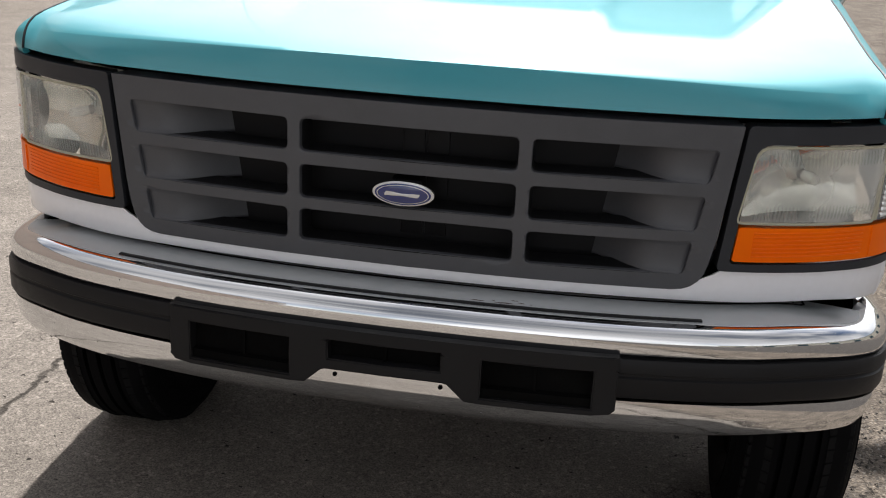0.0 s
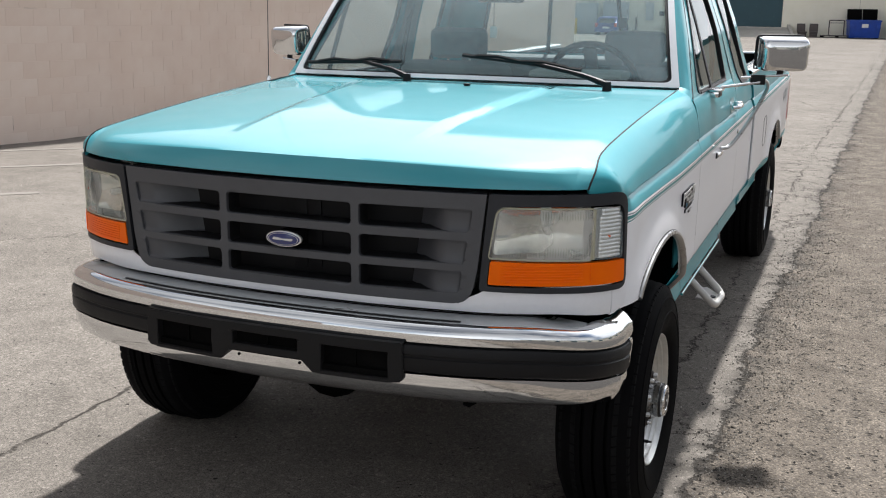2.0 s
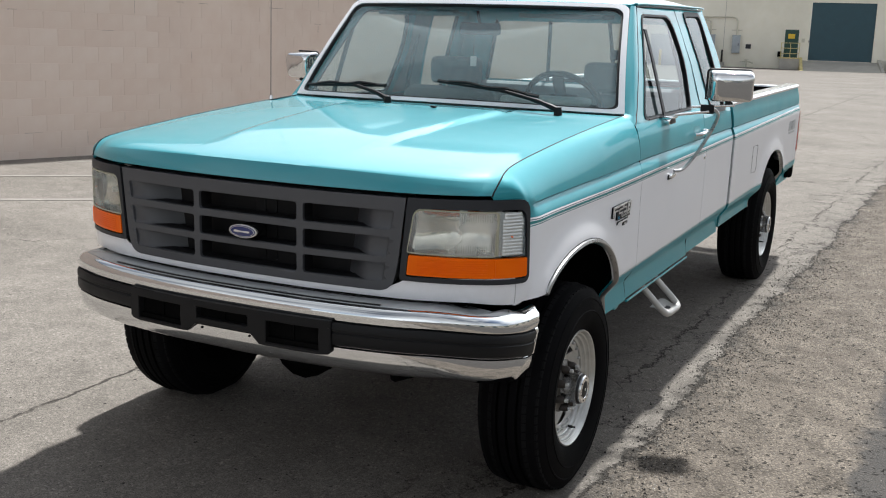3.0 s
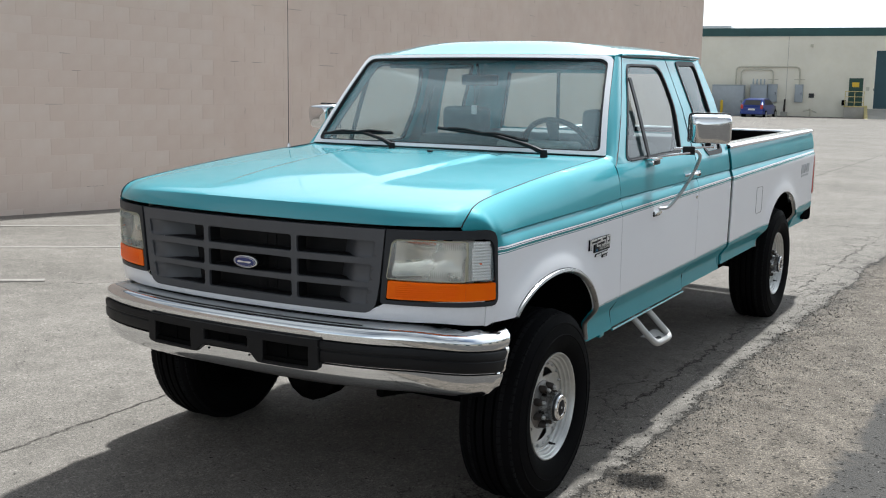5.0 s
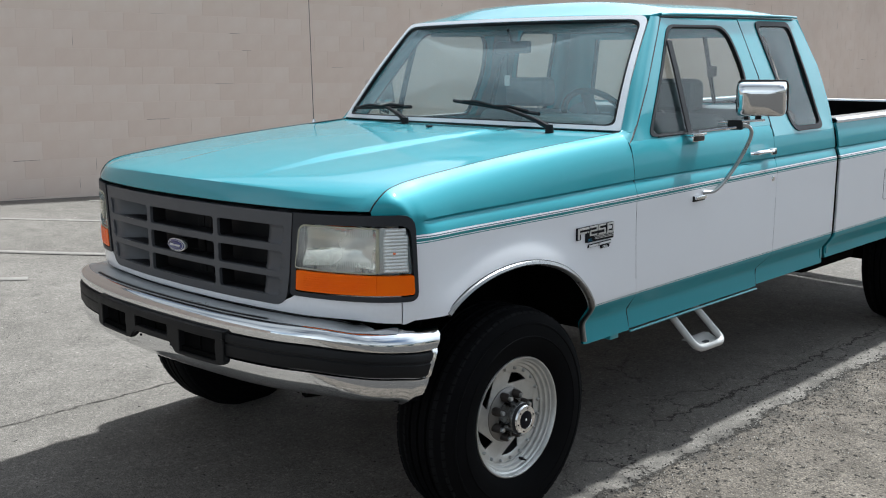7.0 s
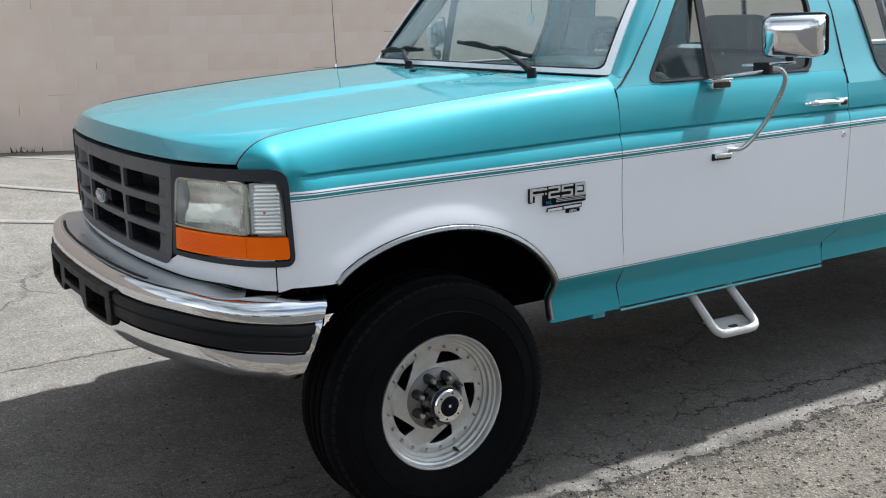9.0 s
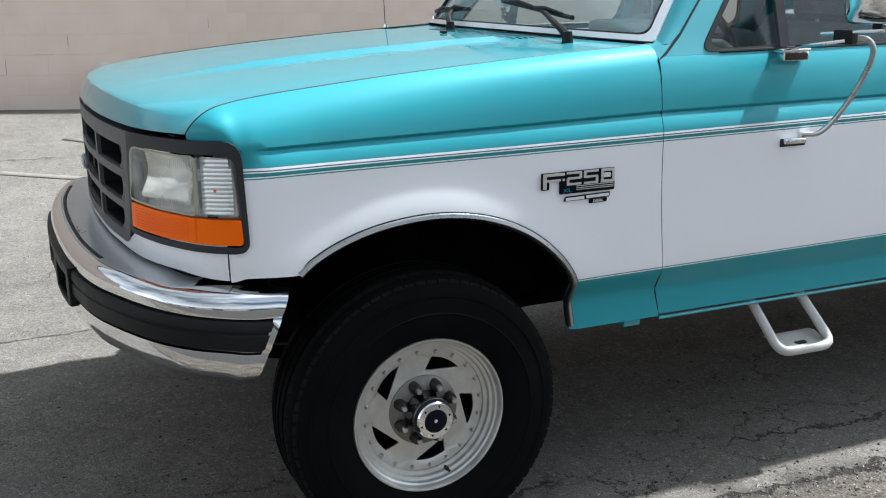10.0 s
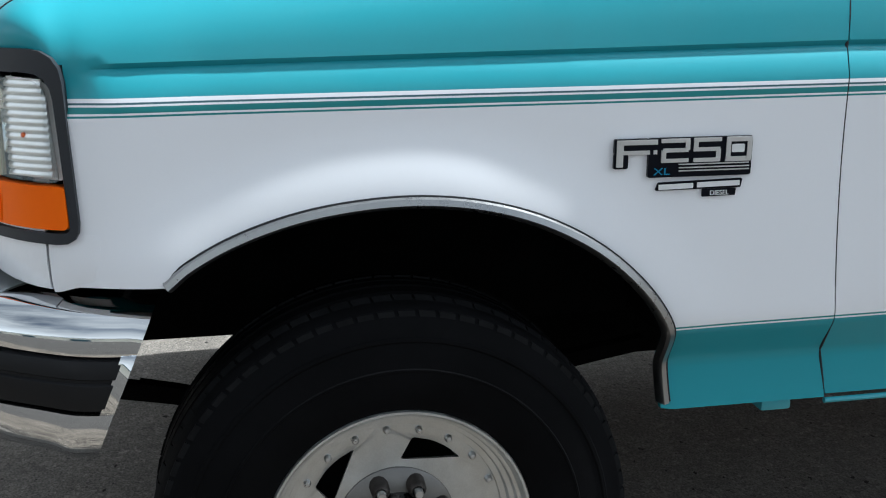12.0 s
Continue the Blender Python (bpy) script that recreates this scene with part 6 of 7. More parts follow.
ins = part("bumper_insert", skew(bumper_insert()), BLACKPL, fb, "black plastic bumper insert with three openings")
# near-black sheets over the chrome put the openings' shade into colour
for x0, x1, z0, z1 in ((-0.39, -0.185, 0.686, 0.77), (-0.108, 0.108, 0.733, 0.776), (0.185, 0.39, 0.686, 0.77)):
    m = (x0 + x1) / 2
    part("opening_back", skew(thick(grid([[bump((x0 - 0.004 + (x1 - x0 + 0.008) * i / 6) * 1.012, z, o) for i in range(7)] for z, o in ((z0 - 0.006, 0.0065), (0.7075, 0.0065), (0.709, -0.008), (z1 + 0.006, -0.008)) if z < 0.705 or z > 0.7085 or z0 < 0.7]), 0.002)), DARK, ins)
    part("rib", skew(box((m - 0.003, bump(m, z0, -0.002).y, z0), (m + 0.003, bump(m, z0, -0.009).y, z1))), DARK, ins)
for x in (-0.098, 0.110):
    part("bolt_hole", skew(moved(lathe([(0.0001, 0.0), (0.004, 0.0), (0.005, -0.004)], 12), Matrix.Translation(bump(x, 0.697, 0.004)) @ Matrix.Rotation(radians(-90), 4, "Z"))), DARK, fb)


# ---- wheels ----
def polar(r, a):
    return Vector((r * math.cos(radians(a)), r * math.sin(radians(a))))


def build_wheel():
    """A wheel whose outer side looks along +x, its tyre's middle at x = 0."""
    w = part("wheel", lathe([(0.205, -0.10), (0.223, -0.112), (0.223, -0.10), (0.198, -0.085), (0.185, -0.02), (0.183, 0.05), (0.1835, 0.068), (0.185, 0.074), (0.1945, 0.0765), (0.1965, 0.079), (0.198, 0.088),
                             (0.2055, 0.0905), (0.2075, 0.093), (0.209, 0.102), (0.2145, 0.105), (0.2165, 0.111), (0.2195, 0.1185), (0.2215, 0.1215), (0.2255, 0.1215), (0.2275, 0.117), (0.226, 0.108)], 96), ALLOY, truck, "polished alloy wheel in a black off-road tyre")
    outer = [(0.212, 0.098), (0.222, 0.112), (0.24, 0.127), (0.262, 0.136), (0.290, 0.1425), (0.302, 0.143), (0.3035, 0.145), (0.3065, 0.145), (0.308, 0.1425), (0.33, 0.140), (0.348, 0.1355), (0.351, 0.1375), (0.356, 0.1365), (0.358, 0.1325), (0.380, 0.123), (0.393, 0.111), (0.400, 0.093), (0.403, 0.06)]
    tread = [(0.403, 0.045), (0.384, 0.044), (0.384, 0.034), (0.404, 0.033), (0.405, 0.006), (0.385, 0.005), (0.385, -0.005), (0.405, -0.006), (0.404, -0.033), (0.384, -0.034), (0.384, -0.044), (0.403, -0.045)]
    part("tyre", lathe(outer + tread + [(r, -x) for r, x in outer[::-1]], 96), RUBBER, w, "black all-terrain tyre")
    lugs = []
    for k in range(74):
        a = 360 * k / 74
        for sx in (-1, 1):
            q = box((0.060, -0.0148, -0.006), (0.104, 0.0148, 0.0080), 0.0)
            for v in q.verts:
                if v.co.x > 0.1:
                    v.co.z -= 0.014
                    v.co.y += 0.006
            m = Matrix.Rotation(radians(a + (3 if sx > 0 else 0)), 4, "X") @ Matrix.Translation((0, 0, 0.3985))
            q = moved(q, m)
            if sx < 0:
                for v in q.verts:
                    v.co.x = -v.co.x
                bmesh.ops.reverse_faces(q, faces=q.faces)
            lugs.append(q)
            q = box((0.102, -0.0130, -0.020), (0.1195, 0.0130, -0.004), 0.0)
            for v in q.verts:
                if v.co.z > -0.01:
                    v.co.x -= 0.005
                else:
                    v.co.y += 0.003
            q = moved(q, m)
            if sx < 0:
                for v in q.verts:
                    v.co.x = -v.co.x
                bmesh.ops.reverse_faces(q, faces=q.faces)
            lugs.append(q)
    tagged(part("tread_block", join(*lugs), TREAD, w), kind="stuff")
    part("brake_drum", lathe([(0.0001, -0.118), (0.20, -0.118), (0.224, -0.115), (0.222, -0.10), (0.180, -0.06), (0.180, 0.0), (0.10, 0.01)], 40), DARK, w, "dark brake drum")
    # the dished disc with five swept openings
    depth = lambda p: lerp([(0.06, 0.066), (0.085, 0.066), (0.11, 0.062), (0.15, 0.060), (0.162, 0.061), (0.166, 0.066), (0.19, 0.067)], p.length)
    disc = []
    for k in range(5):
        th = 86 + 72 * k
        hole = rounded([polar(0.116, th), polar(0.157, th - 42), polar(0.1585, th - 30), polar(0.159, th - 20), polar(0.157, th - 7)], [0.006, 0.006, 0.01, 0.01, 0.006], 3)
        out = [polar(0.1845, th + 10 - 72 * i / 14) for i in range(15)] + [polar(0.084, th + 10 - 72 + 72 * i / 8) for i in range(9)]
        disc.append(ring(out, hole, lambda y, z: Vector((depth(Vector((y, z))), y, z)), 40))
    d = join(*disc)
    bmesh.ops.remove_doubles(d, verts=d.verts, dist=0.0008)
    bmesh.ops.recalc_face_normals(d, faces=d.faces)
    if sum(f.normal.x for f in d.faces) < 0:
        bmesh.ops.reverse_faces(d, faces=d.faces)
    shell(d, 0.008)
    part("disc", d, ALLOY, w, "swept five-slot alloy disc")
    part("hub_plate", lathe([(0.0001, 0.082), (0.06, 0.082), (0.085, 0.076), (0.103, 0.067), (0.104, 0.058)], 48), HUBM, w, "round grey steel hub plate")
    part("hub_barrel", lathe([(0.066, 0.07), (0.063, 0.095), (0.056, 0.112), (0.0555, 0.120), (0.060, 0.123), (0.060, 0.138), (0.056, 0.144), (0.050, 0.145)], 40), DARKST, w, "dark steel hub barrel")
    part("locking_hub", lathe([(0.053, 0.143), (0.0545, 0.153), (0.051, 0.158), (0.034, 0.1585), (0.032, 0.155)], 40), CHROME, w, "chrome locking hub ring")
    part("hub_seal", lathe([(0.0575, 0.136), (0.0595, 0.141), (0.0575, 0.146), (0.053, 0.147)], 40), SEAL, w)
    part("hub_dial", lathe([(0.033, 0.1545), (0.031, 0.158), (0.027, 0.159), (0.0001, 0.159)], 32), BADGE, w, "dark blue hub dial")
    part("hub_mark", lathe([(0.005, 0.159), (0.004, 0.1605), (0.0001, 0.1607)], 16), SILVER, w)
    for k in range(6):
        y, z = polar(0.043, 60 * k + 15)
        part("hub_screw", moved(lathe([(0.0032, 0.157), (0.003, 0.1592), (0.0001, 0.1597)], 8), Matrix.Translation((0, y, z))), DARK, w)
    for k in range(8):
        y, z = polar(0.081, 45 * k + 22)
        part("lug_nut", moved(lathe([(0.0175, 0.066), (0.0160, 0.096), (0.0120, 0.103), (0.0100, 0.105)], 12), Matrix.Translation((0, y, z))), RUSTY, w, "rusty dark lug nut")
        part("stud", moved(lathe([(0.0082, 0.098), (0.0082, 0.115), (0.0065, 0.118), (0.0001, 0.118)], 10), Matrix.Translation((0, y, z))), STEEL, w)
    for k in range(20):
        y, z = polar(0.1745, 18 * k + 5)
        part("rivet", moved(lathe([(0.0068, 0.062), (0.0062, 0.073), (0.004, 0.0765), (0.0001, 0.0775)], 12), Matrix.Translation((0, y, z))), STEEL, w)
    y, z = polar(0.196, -72)
    part("valve", moved(tube([(0.075, 0, 0), (0.092, 0, 0), (0.094, 0, 0), (0.106, 0, 0)], [0.006, 0.006, 0.004, 0.0035], 10), Matrix.Translation((0, y, z))), SEAL, w)
    return w


WHEEL = build_wheel()
BIG = Matrix.Diagonal((1, 1.015, 1.015, 1))
WHEEL.matrix_basis = pose(0.862, 0.014, 0.393) @ BIG
copy_thing(WHEEL, pose(-0.935, 0.10, 0.43, 35, 0, 180) @ BIG)
copy_thing(WHEEL, pose(0.845, 4.09, 0.398, 21, 0, 0) @ BIG)
copy_thing(WHEEL, pose(-0.845, 4.09, 0.398, 63, 0, 180) @ BIG)


# ---- underbody ----
# these parts are near-black, so their colour already holds the deep shade
def liner(y0, y1):
    """A black wheel house, open to the side and below."""
    n = 12
    rows = []
    for x in (0.905, 0.60, 0.50):
        row = []
        for i in range(n + 1):
            a = math.pi * i / n
            y, z = (y0 + y1) / 2 - (y1 - y0) / 2 * math.cos(a), 0.62 + 0.41 * math.sin(a) ** 0.7
            row.append((x, y, z))
        rows.append(row)
    wall_rows = [rows[-1], [(0.50, p[1], 0.612) for p in rows[-1]]]
    return join(thick(grid(rows), 0.01), thick(grid(wall_rows), 0.01))


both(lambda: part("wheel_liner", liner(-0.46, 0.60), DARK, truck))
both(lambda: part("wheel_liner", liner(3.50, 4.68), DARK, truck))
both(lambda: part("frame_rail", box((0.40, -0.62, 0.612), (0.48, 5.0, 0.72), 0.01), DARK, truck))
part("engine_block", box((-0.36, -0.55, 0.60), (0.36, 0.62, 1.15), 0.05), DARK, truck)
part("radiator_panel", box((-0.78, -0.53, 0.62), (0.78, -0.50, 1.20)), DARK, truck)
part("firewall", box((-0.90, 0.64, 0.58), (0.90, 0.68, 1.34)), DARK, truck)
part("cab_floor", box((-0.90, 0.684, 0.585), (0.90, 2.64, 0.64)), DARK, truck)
part("front_axle", join(tube([(-0.74, 0, 0.389), (0.74, 0, 0.389)], 0.045, 12), moved(tube([(0, -0.14, 0.36), (0, -0.07, 0.36), (0, 0.07, 0.36), (0, 0.14, 0.36)], [0.07, 0.15, 0.15, 0.07], 14), Matrix.Translation((-0.25, 0, 0.03)))), DARK, truck)
part("rear_axle", join(tube([(-0.74, 4.09, 0.389), (0.74, 4.09, 0.389)], 0.05, 12), moved(tube([(0, -0.17, 0.36), (0, -0.07, 0.36), (0, 0.07, 0.36), (0, 0.14, 0.36)], [0.07, 0.16, 0.16, 0.08], 14), Matrix.Translation((0, 4.09, 0.03)))), DARK, truck)
both(lambda: part("leaf_spring", join(*[tube(spline([(0.52, -0.62 + 0.09 * k, 0.545 - 0.012 * k), (0.52, 0, 0.455 - 0.012 * k), (0.52, 0.62 - 0.09 * k, 0.545 - 0.012 * k)], 6), 0.02, 6) for k in range(3)]), DARK, truck))
both(lambda: part("leaf_spring", join(*[tube(spline([(0.55, 3.42 + 0.1 * k, 0.56 - 0.012 * k), (0.55, 4.09, 0.46 - 0.012 * k), (0.55, 4.78 - 0.1 * k, 0.56 - 0.012 * k)], 6), 0.022, 6) for k in range(3)]), DARK, truck))
part("drive_shaft", tube([(0, 0.7, 0.50), (0, 2.2, 0.48), (0, 3.95, 0.42)], 0.045, 10), DARK, truck)
part("fuel_tank", box((0.50, 2.72, 0.48), (0.80, 3.40, 0.72), 0.04), DARK, truck)
part("fuel_tank", box((-0.82, 1.0, 0.40), (-0.50, 2.55, 0.60), 0.05), DARK, truck)
part("gearbox", join(box((-0.22, 0.40, 0.38), (0.20, 1.45, 0.62), 0.06), box((-0.10, 1.46, 0.36), (0.36, 1.85, 0.62), 0.06)), DARK, truck)
part("cross_member", box((-0.48, 1.30, 0.40), (0.48, 1.40, 0.50), 0.02), DARK, truck)
part("exhaust_pipe", tube(spline([(-0.45, 0.6, 0.48), (-0.5, 1.8, 0.44), (-0.5, 3.3, 0.47), (-0.7, 3.5, 0.45)], 6), 0.04, 10), DARK, truck)
part("jack_bracket", box((0.86, 0.70, 0.535), (0.91, 0.76, 0.556), 0.006), TEALP, truck)
both(lambda: part("hanger", join(tube([(0.80, 2.74, 0.62), (0.80, 2.80, 0.56)], 0.02, 8), box((0.74, 2.70, 0.575), (0.82, 3.45, 0.598), 0.006)), DARK, truck))


def side_step():
    st = part("side_step", tube(bent([(0.86, 1.215, 0.56), (1.012, 1.235, 0.400), (1.022, 1.445, 0.402), (0.88, 1.405, 0.56)], 0.045), 0.0165, 12), STEPM, truck, "dull grey metal hoop step")
    part("tread_plate", thick(grid([[(0.952 + 0.062 * t, 1.236 + 0.006 * t + (1.43 - 1.236 + 0.008 * t) * k / 4, 0.432 - 0.024 * smooth(0, 0.7, t)) for k in range(5)] for t in (-0.4, 0, 0.5, 1)]), 0.004), STEPM, st, "worn step plate")
    part("step_pad", moved(tube([(0, 0, 0), (0, 0, 0.0035)], 0.022, 18), Matrix.Translation((0.982, 1.34, 0.412))), GREYPL, st)


side_step()


# ---- badge on the fender ----
def fender_x(y, z):
    return side_x(z) - 0.006 * (1 - smooth(-0.25, 0.74, y)) + 0.001


def plate(name, pts, out, t, material, parent, label="", r=0.004):
    return part(name, skew(thick(sheet(rounded(pts, r, 3), lambda y, z: Vector((fender_x(y, z) + out, y, z)), 2), t)), material, parent, label)


bd = plate("fender_badge", [(0.4255, 0.996), (0.606, 0.996), (0.606, 1.061), (0.4255, 1.061)], 0.006, 0.006, BADGE, truck, "black and silver model badge")
plate("badge_field", [(0.367, 1.036), (0.4253, 1.036), (0.4253, 1.0605), (0.367, 1.0605)], 0.006, 0.006, BADGE, bd, "", 0.003)
plate("badge_field", [(0.367, 1.012), (0.391, 1.012), (0.391, 1.0358), (0.367, 1.0358)], 0.006, 0.006, BADGE, bd, "", 0.003)


def strokes(name, lines, w, out, material, parent, label=""):
    """Flat raised bars along the given lines of (y, z)."""
    bits = []
    for a, b in lines:
        a, b = Vector(a), Vector(b)
        n = (b - a).normalized().orthogonal() * w / 2
        q = [a - n, b - n, b + n, a + n]
        bits.append(thick(mesh_of([Vector((fender_x(*p) + out, p.x, p.y)) for p in q], [(0, 1, 2, 3)]), 0.002))
    return part(name, skew(join(*bits)), material, parent, label)


# raised silver strokes on the black field, with a pale gap in the last figure
F_Y = lambda u: 0.4255 + (u - 258) * 0.000331
F_Z = lambda v: 0.996 + (292 - v) * 0.00032
FIGURES = (((109, 96, 109, 232, 36), (109, 107, 298, 107, 19), (109, 160, 262, 160, 16), (282, 160, 300, 160, 16)),
           ((318, 103, 466, 103, 17), (456, 103, 456, 152, 20), (330, 152, 460, 152, 17), (335, 152, 335, 207, 24), (324, 206, 466, 206, 17)),
           ((490, 103, 636, 103, 17), (502, 103, 502, 152, 24), (490, 152, 630, 152, 17), (622, 152, 622, 206, 24), (490, 206, 630, 206, 17)),
           ((660, 103, 796, 103, 19), (672, 103, 672, 206, 24), (784, 103, 784, 206, 26), (660, 206, 796, 206, 19)))
for fig in FIGURES:
    for a, b, c, d, w in fig:
        strokes("badge_stroke", [((F_Y(a), F_Z(b)), (F_Y(c), F_Z(d)))], 0.0064 if w < 18 else 0.0078 if w < 30 else 0.0112, 0.0076 if w < 18 else 0.0080, SILVER, bd, "raised silver stroke")
plate("badge_gap", [(F_Y(693), F_Z(172)), (F_Y(760), F_Z(172)), (F_Y(760), F_Z(130)), (F_Y(693), F_Z(130))], 0.0075, 0.002, PALE, bd, "", 0.002)
for k in range(3):
    z = 1.0065 + 0.0052 * k
    strokes("badge_line", [((0.478, z), (0.601, z))], 0.0019, 0.0075, SILVER, bd)
eng = plate("engine_badge", [(0.441, 0.9735), (0.592, 0.9745), (0.594, 0.990), (0.446, 0.987)], 0.003, 0.003, BADGE, bd, "small black engine badge", 0.003)
plate("badge_field", [(0.524, 0.9605), (0.583, 0.9615), (0.584, 0.9733), (0.524, 0.9733)], 0.003, 0.003, BADGE, eng, "", 0.002)
for y0, y1, z in ((0.446, 0.506, 0.980), (0.513, 0.588, 0.982)):
    strokes("badge_bar", [((y0, z - 0.0005), (y1, z + 0.0008))], 0.0085, 0.0045, PALE, eng, "plain white bar")


def lettering(text, size, m, material, parent, label=""):
    cu = bpy.data.curves.new("lettering", "FONT")
    cu.body, cu.size, cu.extrude = text, size, 0.0006
    cu.align_x = "CENTER"
    tmp = new("lettering", cu)
    bpy.context.view_layer.update()
    me = bpy.data.meshes.new_from_object(tmp.evaluated_get(bpy.context.evaluated_depsgraph_get()))
    bpy.data.objects.remove(tmp)
    bm = bmesh.new()
    bm.from_mesh(me)
    bpy.data.meshes.remove(me)
    return part("lettering", skew(moved(bm, m)), material, parent, label, flat=True)


lettering("DIESEL", 0.0115, Matrix.Translation((fender_x(0.55, 0.966) + 0.0045, 0.5535, 0.9632)) @ Matrix.Rotation(radians(90), 4, "Z") @ Matrix.Rotation(radians(90), 4, "X"), PALE, eng, "pale word on the badge")
lettering("XL", 0.0165, Matrix.Translation((fender_x(0.45, 1.006) + 0.0072, 0.449, 1.0005)) @ Matrix.Rotation(radians(90), 4, "Z") @ Matrix.Rotation(radians(90), 4, "X") @ Matrix.Diagonal((1.45, 1, 1, 1)), BLUEP, bd, "blue letters on the badge")


# ---- wipers, antenna ----
def wiper(pivot, knee, tip, tail):
    w = part("wiper_arm", tube(spline([pivot, Vector(pivot).lerp(Vector(knee), 0.35) + Vector((0, -0.012, 0.010)), knee], 5), [0.013] * 3 + [0.011] * 3 + [0.009] * 5, 8), BLACKPL, truck, "black wiper arm")
    part("blade", tube(spline([tail, Vector(tail).lerp(Vector(tip), 0.5) + Vector((0, 0.0, 0.0)), tip], 4), 0.0085, 6), SEAL, w)
    for a, b in ((0.12, 0.5), (0.5, 0.88)):
        p, q = Vector(tail).lerp(Vector(tip), a), Vector(tail).lerp(Vector(tip), b)
        part("bridge", tube([p + Vector((0, -0.004, 0.004)), p.lerp(q, 0.5) + Vector((0, -0.014, 0.014)), q + Vector((0, -0.004, 0.004))], 0.0075, 6), BLACKPL, w)
    part("pivot_cap", moved(tube([(0, 0, -0.03), (0, 0, 0.012)], [0.020, 0.015], 12), Matrix.Translation(pivot)), BLACKPL, w)


def on_screen(u, v, lift=0.02):
    return screen(u, v) + Vector((0, -0.012, 0.010)) * (lift / 0.015)


wiper((0.612, 0.655, 1.418), on_screen(0.33, 0.14), on_screen(-0.04, 0.19), on_screen(0.56, 0.10))
wiper((-0.235, 0.625, 1.422), on_screen(-0.58, 0.11), on_screen(-0.93, 0.09), on_screen(-0.36, 0.12))
an = part("antenna", tube([(-0.890, 0.60, 1.395), (-0.875, 0.585, 1.7), (-0.85, 0.56, 2.2)], [0.002, 0.0016, 0.0012], 6), GREYPL, truck, "thin steel whip antenna")
part("antenna_base", join(tube([(-0.890, 0.60, 1.375), (-0.890, 0.60, 1.405)], [0.014, 0.008], 12), tube([(-0.890, 0.60, 1.372), (-0.890, 0.60, 1.380)], 0.022, 14)), CHROME, an, "chrome antenna base")


# ---- inside the cab ----
def dash():
    rows = []
    for i in range(21):
        u = -1 + i / 10
        x = 0.84 * u
        y0 = WS_B(u).y + 0.03
        rows.append([(x, y0, 1.405), (x, y0 + 0.10, 1.412), (x, 1.08, 1.40), (x, 1.13, 1.37), (x, 1.14, 1.20), (x, 1.08, 1.0), (x, 0.75, 0.95)])
    return thick(grid(rows, flip=True), 0.01)


db = part("dashboard", dash(), DASHM, truck, "pale grey dashboard")
part("instrument_hood", box((0.18, 0.98, 1.40), (0.60, 1.16, 1.445), 0.025), DASHM, db)
part("defrost_vent", box((-0.5, 0.86, 1.412), (0.5, 0.90, 1.416)), BLACKPL, db)
part("paper", box((-0.10, 0.93, 1.414), (0.06, 1.0, 1.417)), BLACKPL, db)


def steering():
    c, tilt = Vector((0.40, 1.30, 1.40)), Matrix.Translation((0.40, 1.30, 1.385)) @ Matrix.Rotation(radians(-58), 4, "X")
    w = part("steering_wheel", moved(tube([(0.195 * math.cos(2 * math.pi * k / 40), 0.195 * math.sin(2 * math.pi * k / 40), 0) for k in range(41)], 0.015, 10, False), tilt), BLACKPL, truck, "dark grey steering wheel")
    part("spoke", moved(join(box((-0.185, -0.02, -0.02), (0.185, 0.025, 0.0), 0.008), box((-0.03, -0.185, -0.02), (0.03, 0.0, 0.0), 0.008)), tilt), BLACKPL, w)
    part("column", moved(tube([(0, 0, -0.02), (0, 0, -0.30)], 0.035, 10), tilt), TRIMG, w)
    part("horn_pad", moved(box((-0.08, -0.06, -0.01), (0.08, 0.06, 0.03), 0.02), tilt), BLACKPL, w)


steering()


def seat(x0, x1, y, back, name="front_seat", rest=True):
    s = part(name, box((x0, y - 0.50, 0.98), (x1, y, 1.12), 0.05, 3), CLOTH, truck, "grey cloth seat")
    b = box((x0, y - 0.06, 1.08), (x1, y + 0.09, back), 0.07, 4)
    for v in b.verts:
        v.co.y += (v.co.z - 1.08) * 0.22
        v.co.x += ((x0 + x1) / 2 - v.co.x) * 0.22 * smooth(1.35, 1.56, v.co.z)
    part("backrest", b, CLOTH, s)
    if rest:
        m = (x0 + x1) / 2
        h = box((m - 0.15, y + 0.06, back + 0.01), (m + 0.15, y + 0.18, back + 0.17), 0.045, 3)
        part("headrest", h, CLOTH, s)
        for x in (m - 0.06, m + 0.06):
            part("headrest_post", tube([(x, y + 0.12, back - 0.03), (x, y + 0.12, back + 0.04)], 0.007, 6), STEEL, s)


seat(0.16, 0.78, 1.72, 1.42)
seat(-0.78, -0.16, 1.72, 1.42)
seat(-0.10, 0.10, 1.70, 1.38, "centre_seat", False)
seat(-0.75, 0.75, 2.52, 1.42, "rear_bench", False)
both(lambda: part("door_trim", join(box((0.84, 0.86, 0.65), (0.88, 1.96, 1.355), 0.01), box((0.80, 1.1, 1.12), (0.84, 1.7, 1.17), 0.015)), TRIMG, truck))
both(lambda: part("quarter_trim", box((0.84, 2.02, 0.65), (0.88, 2.62, 1.30), 0.01), TRIMG, truck))
both(lambda: part("pillar_trim", grid([[(side_x(z) - 0.03, y0, z), (side_x(z) - 0.03, y1, z)] for z, y0, y1 in ((1.36, 1.84, 2.18), (1.6, 1.90, 2.10), (1.86, 1.84, 2.05))]), TRIMG, truck))
both(lambda: part("seat_belt", tube([(0.80, 1.98, 1.72), (0.835, 1.93, 1.45), (0.83, 1.86, 1.15)], 0.014, 6), SEAL, truck))
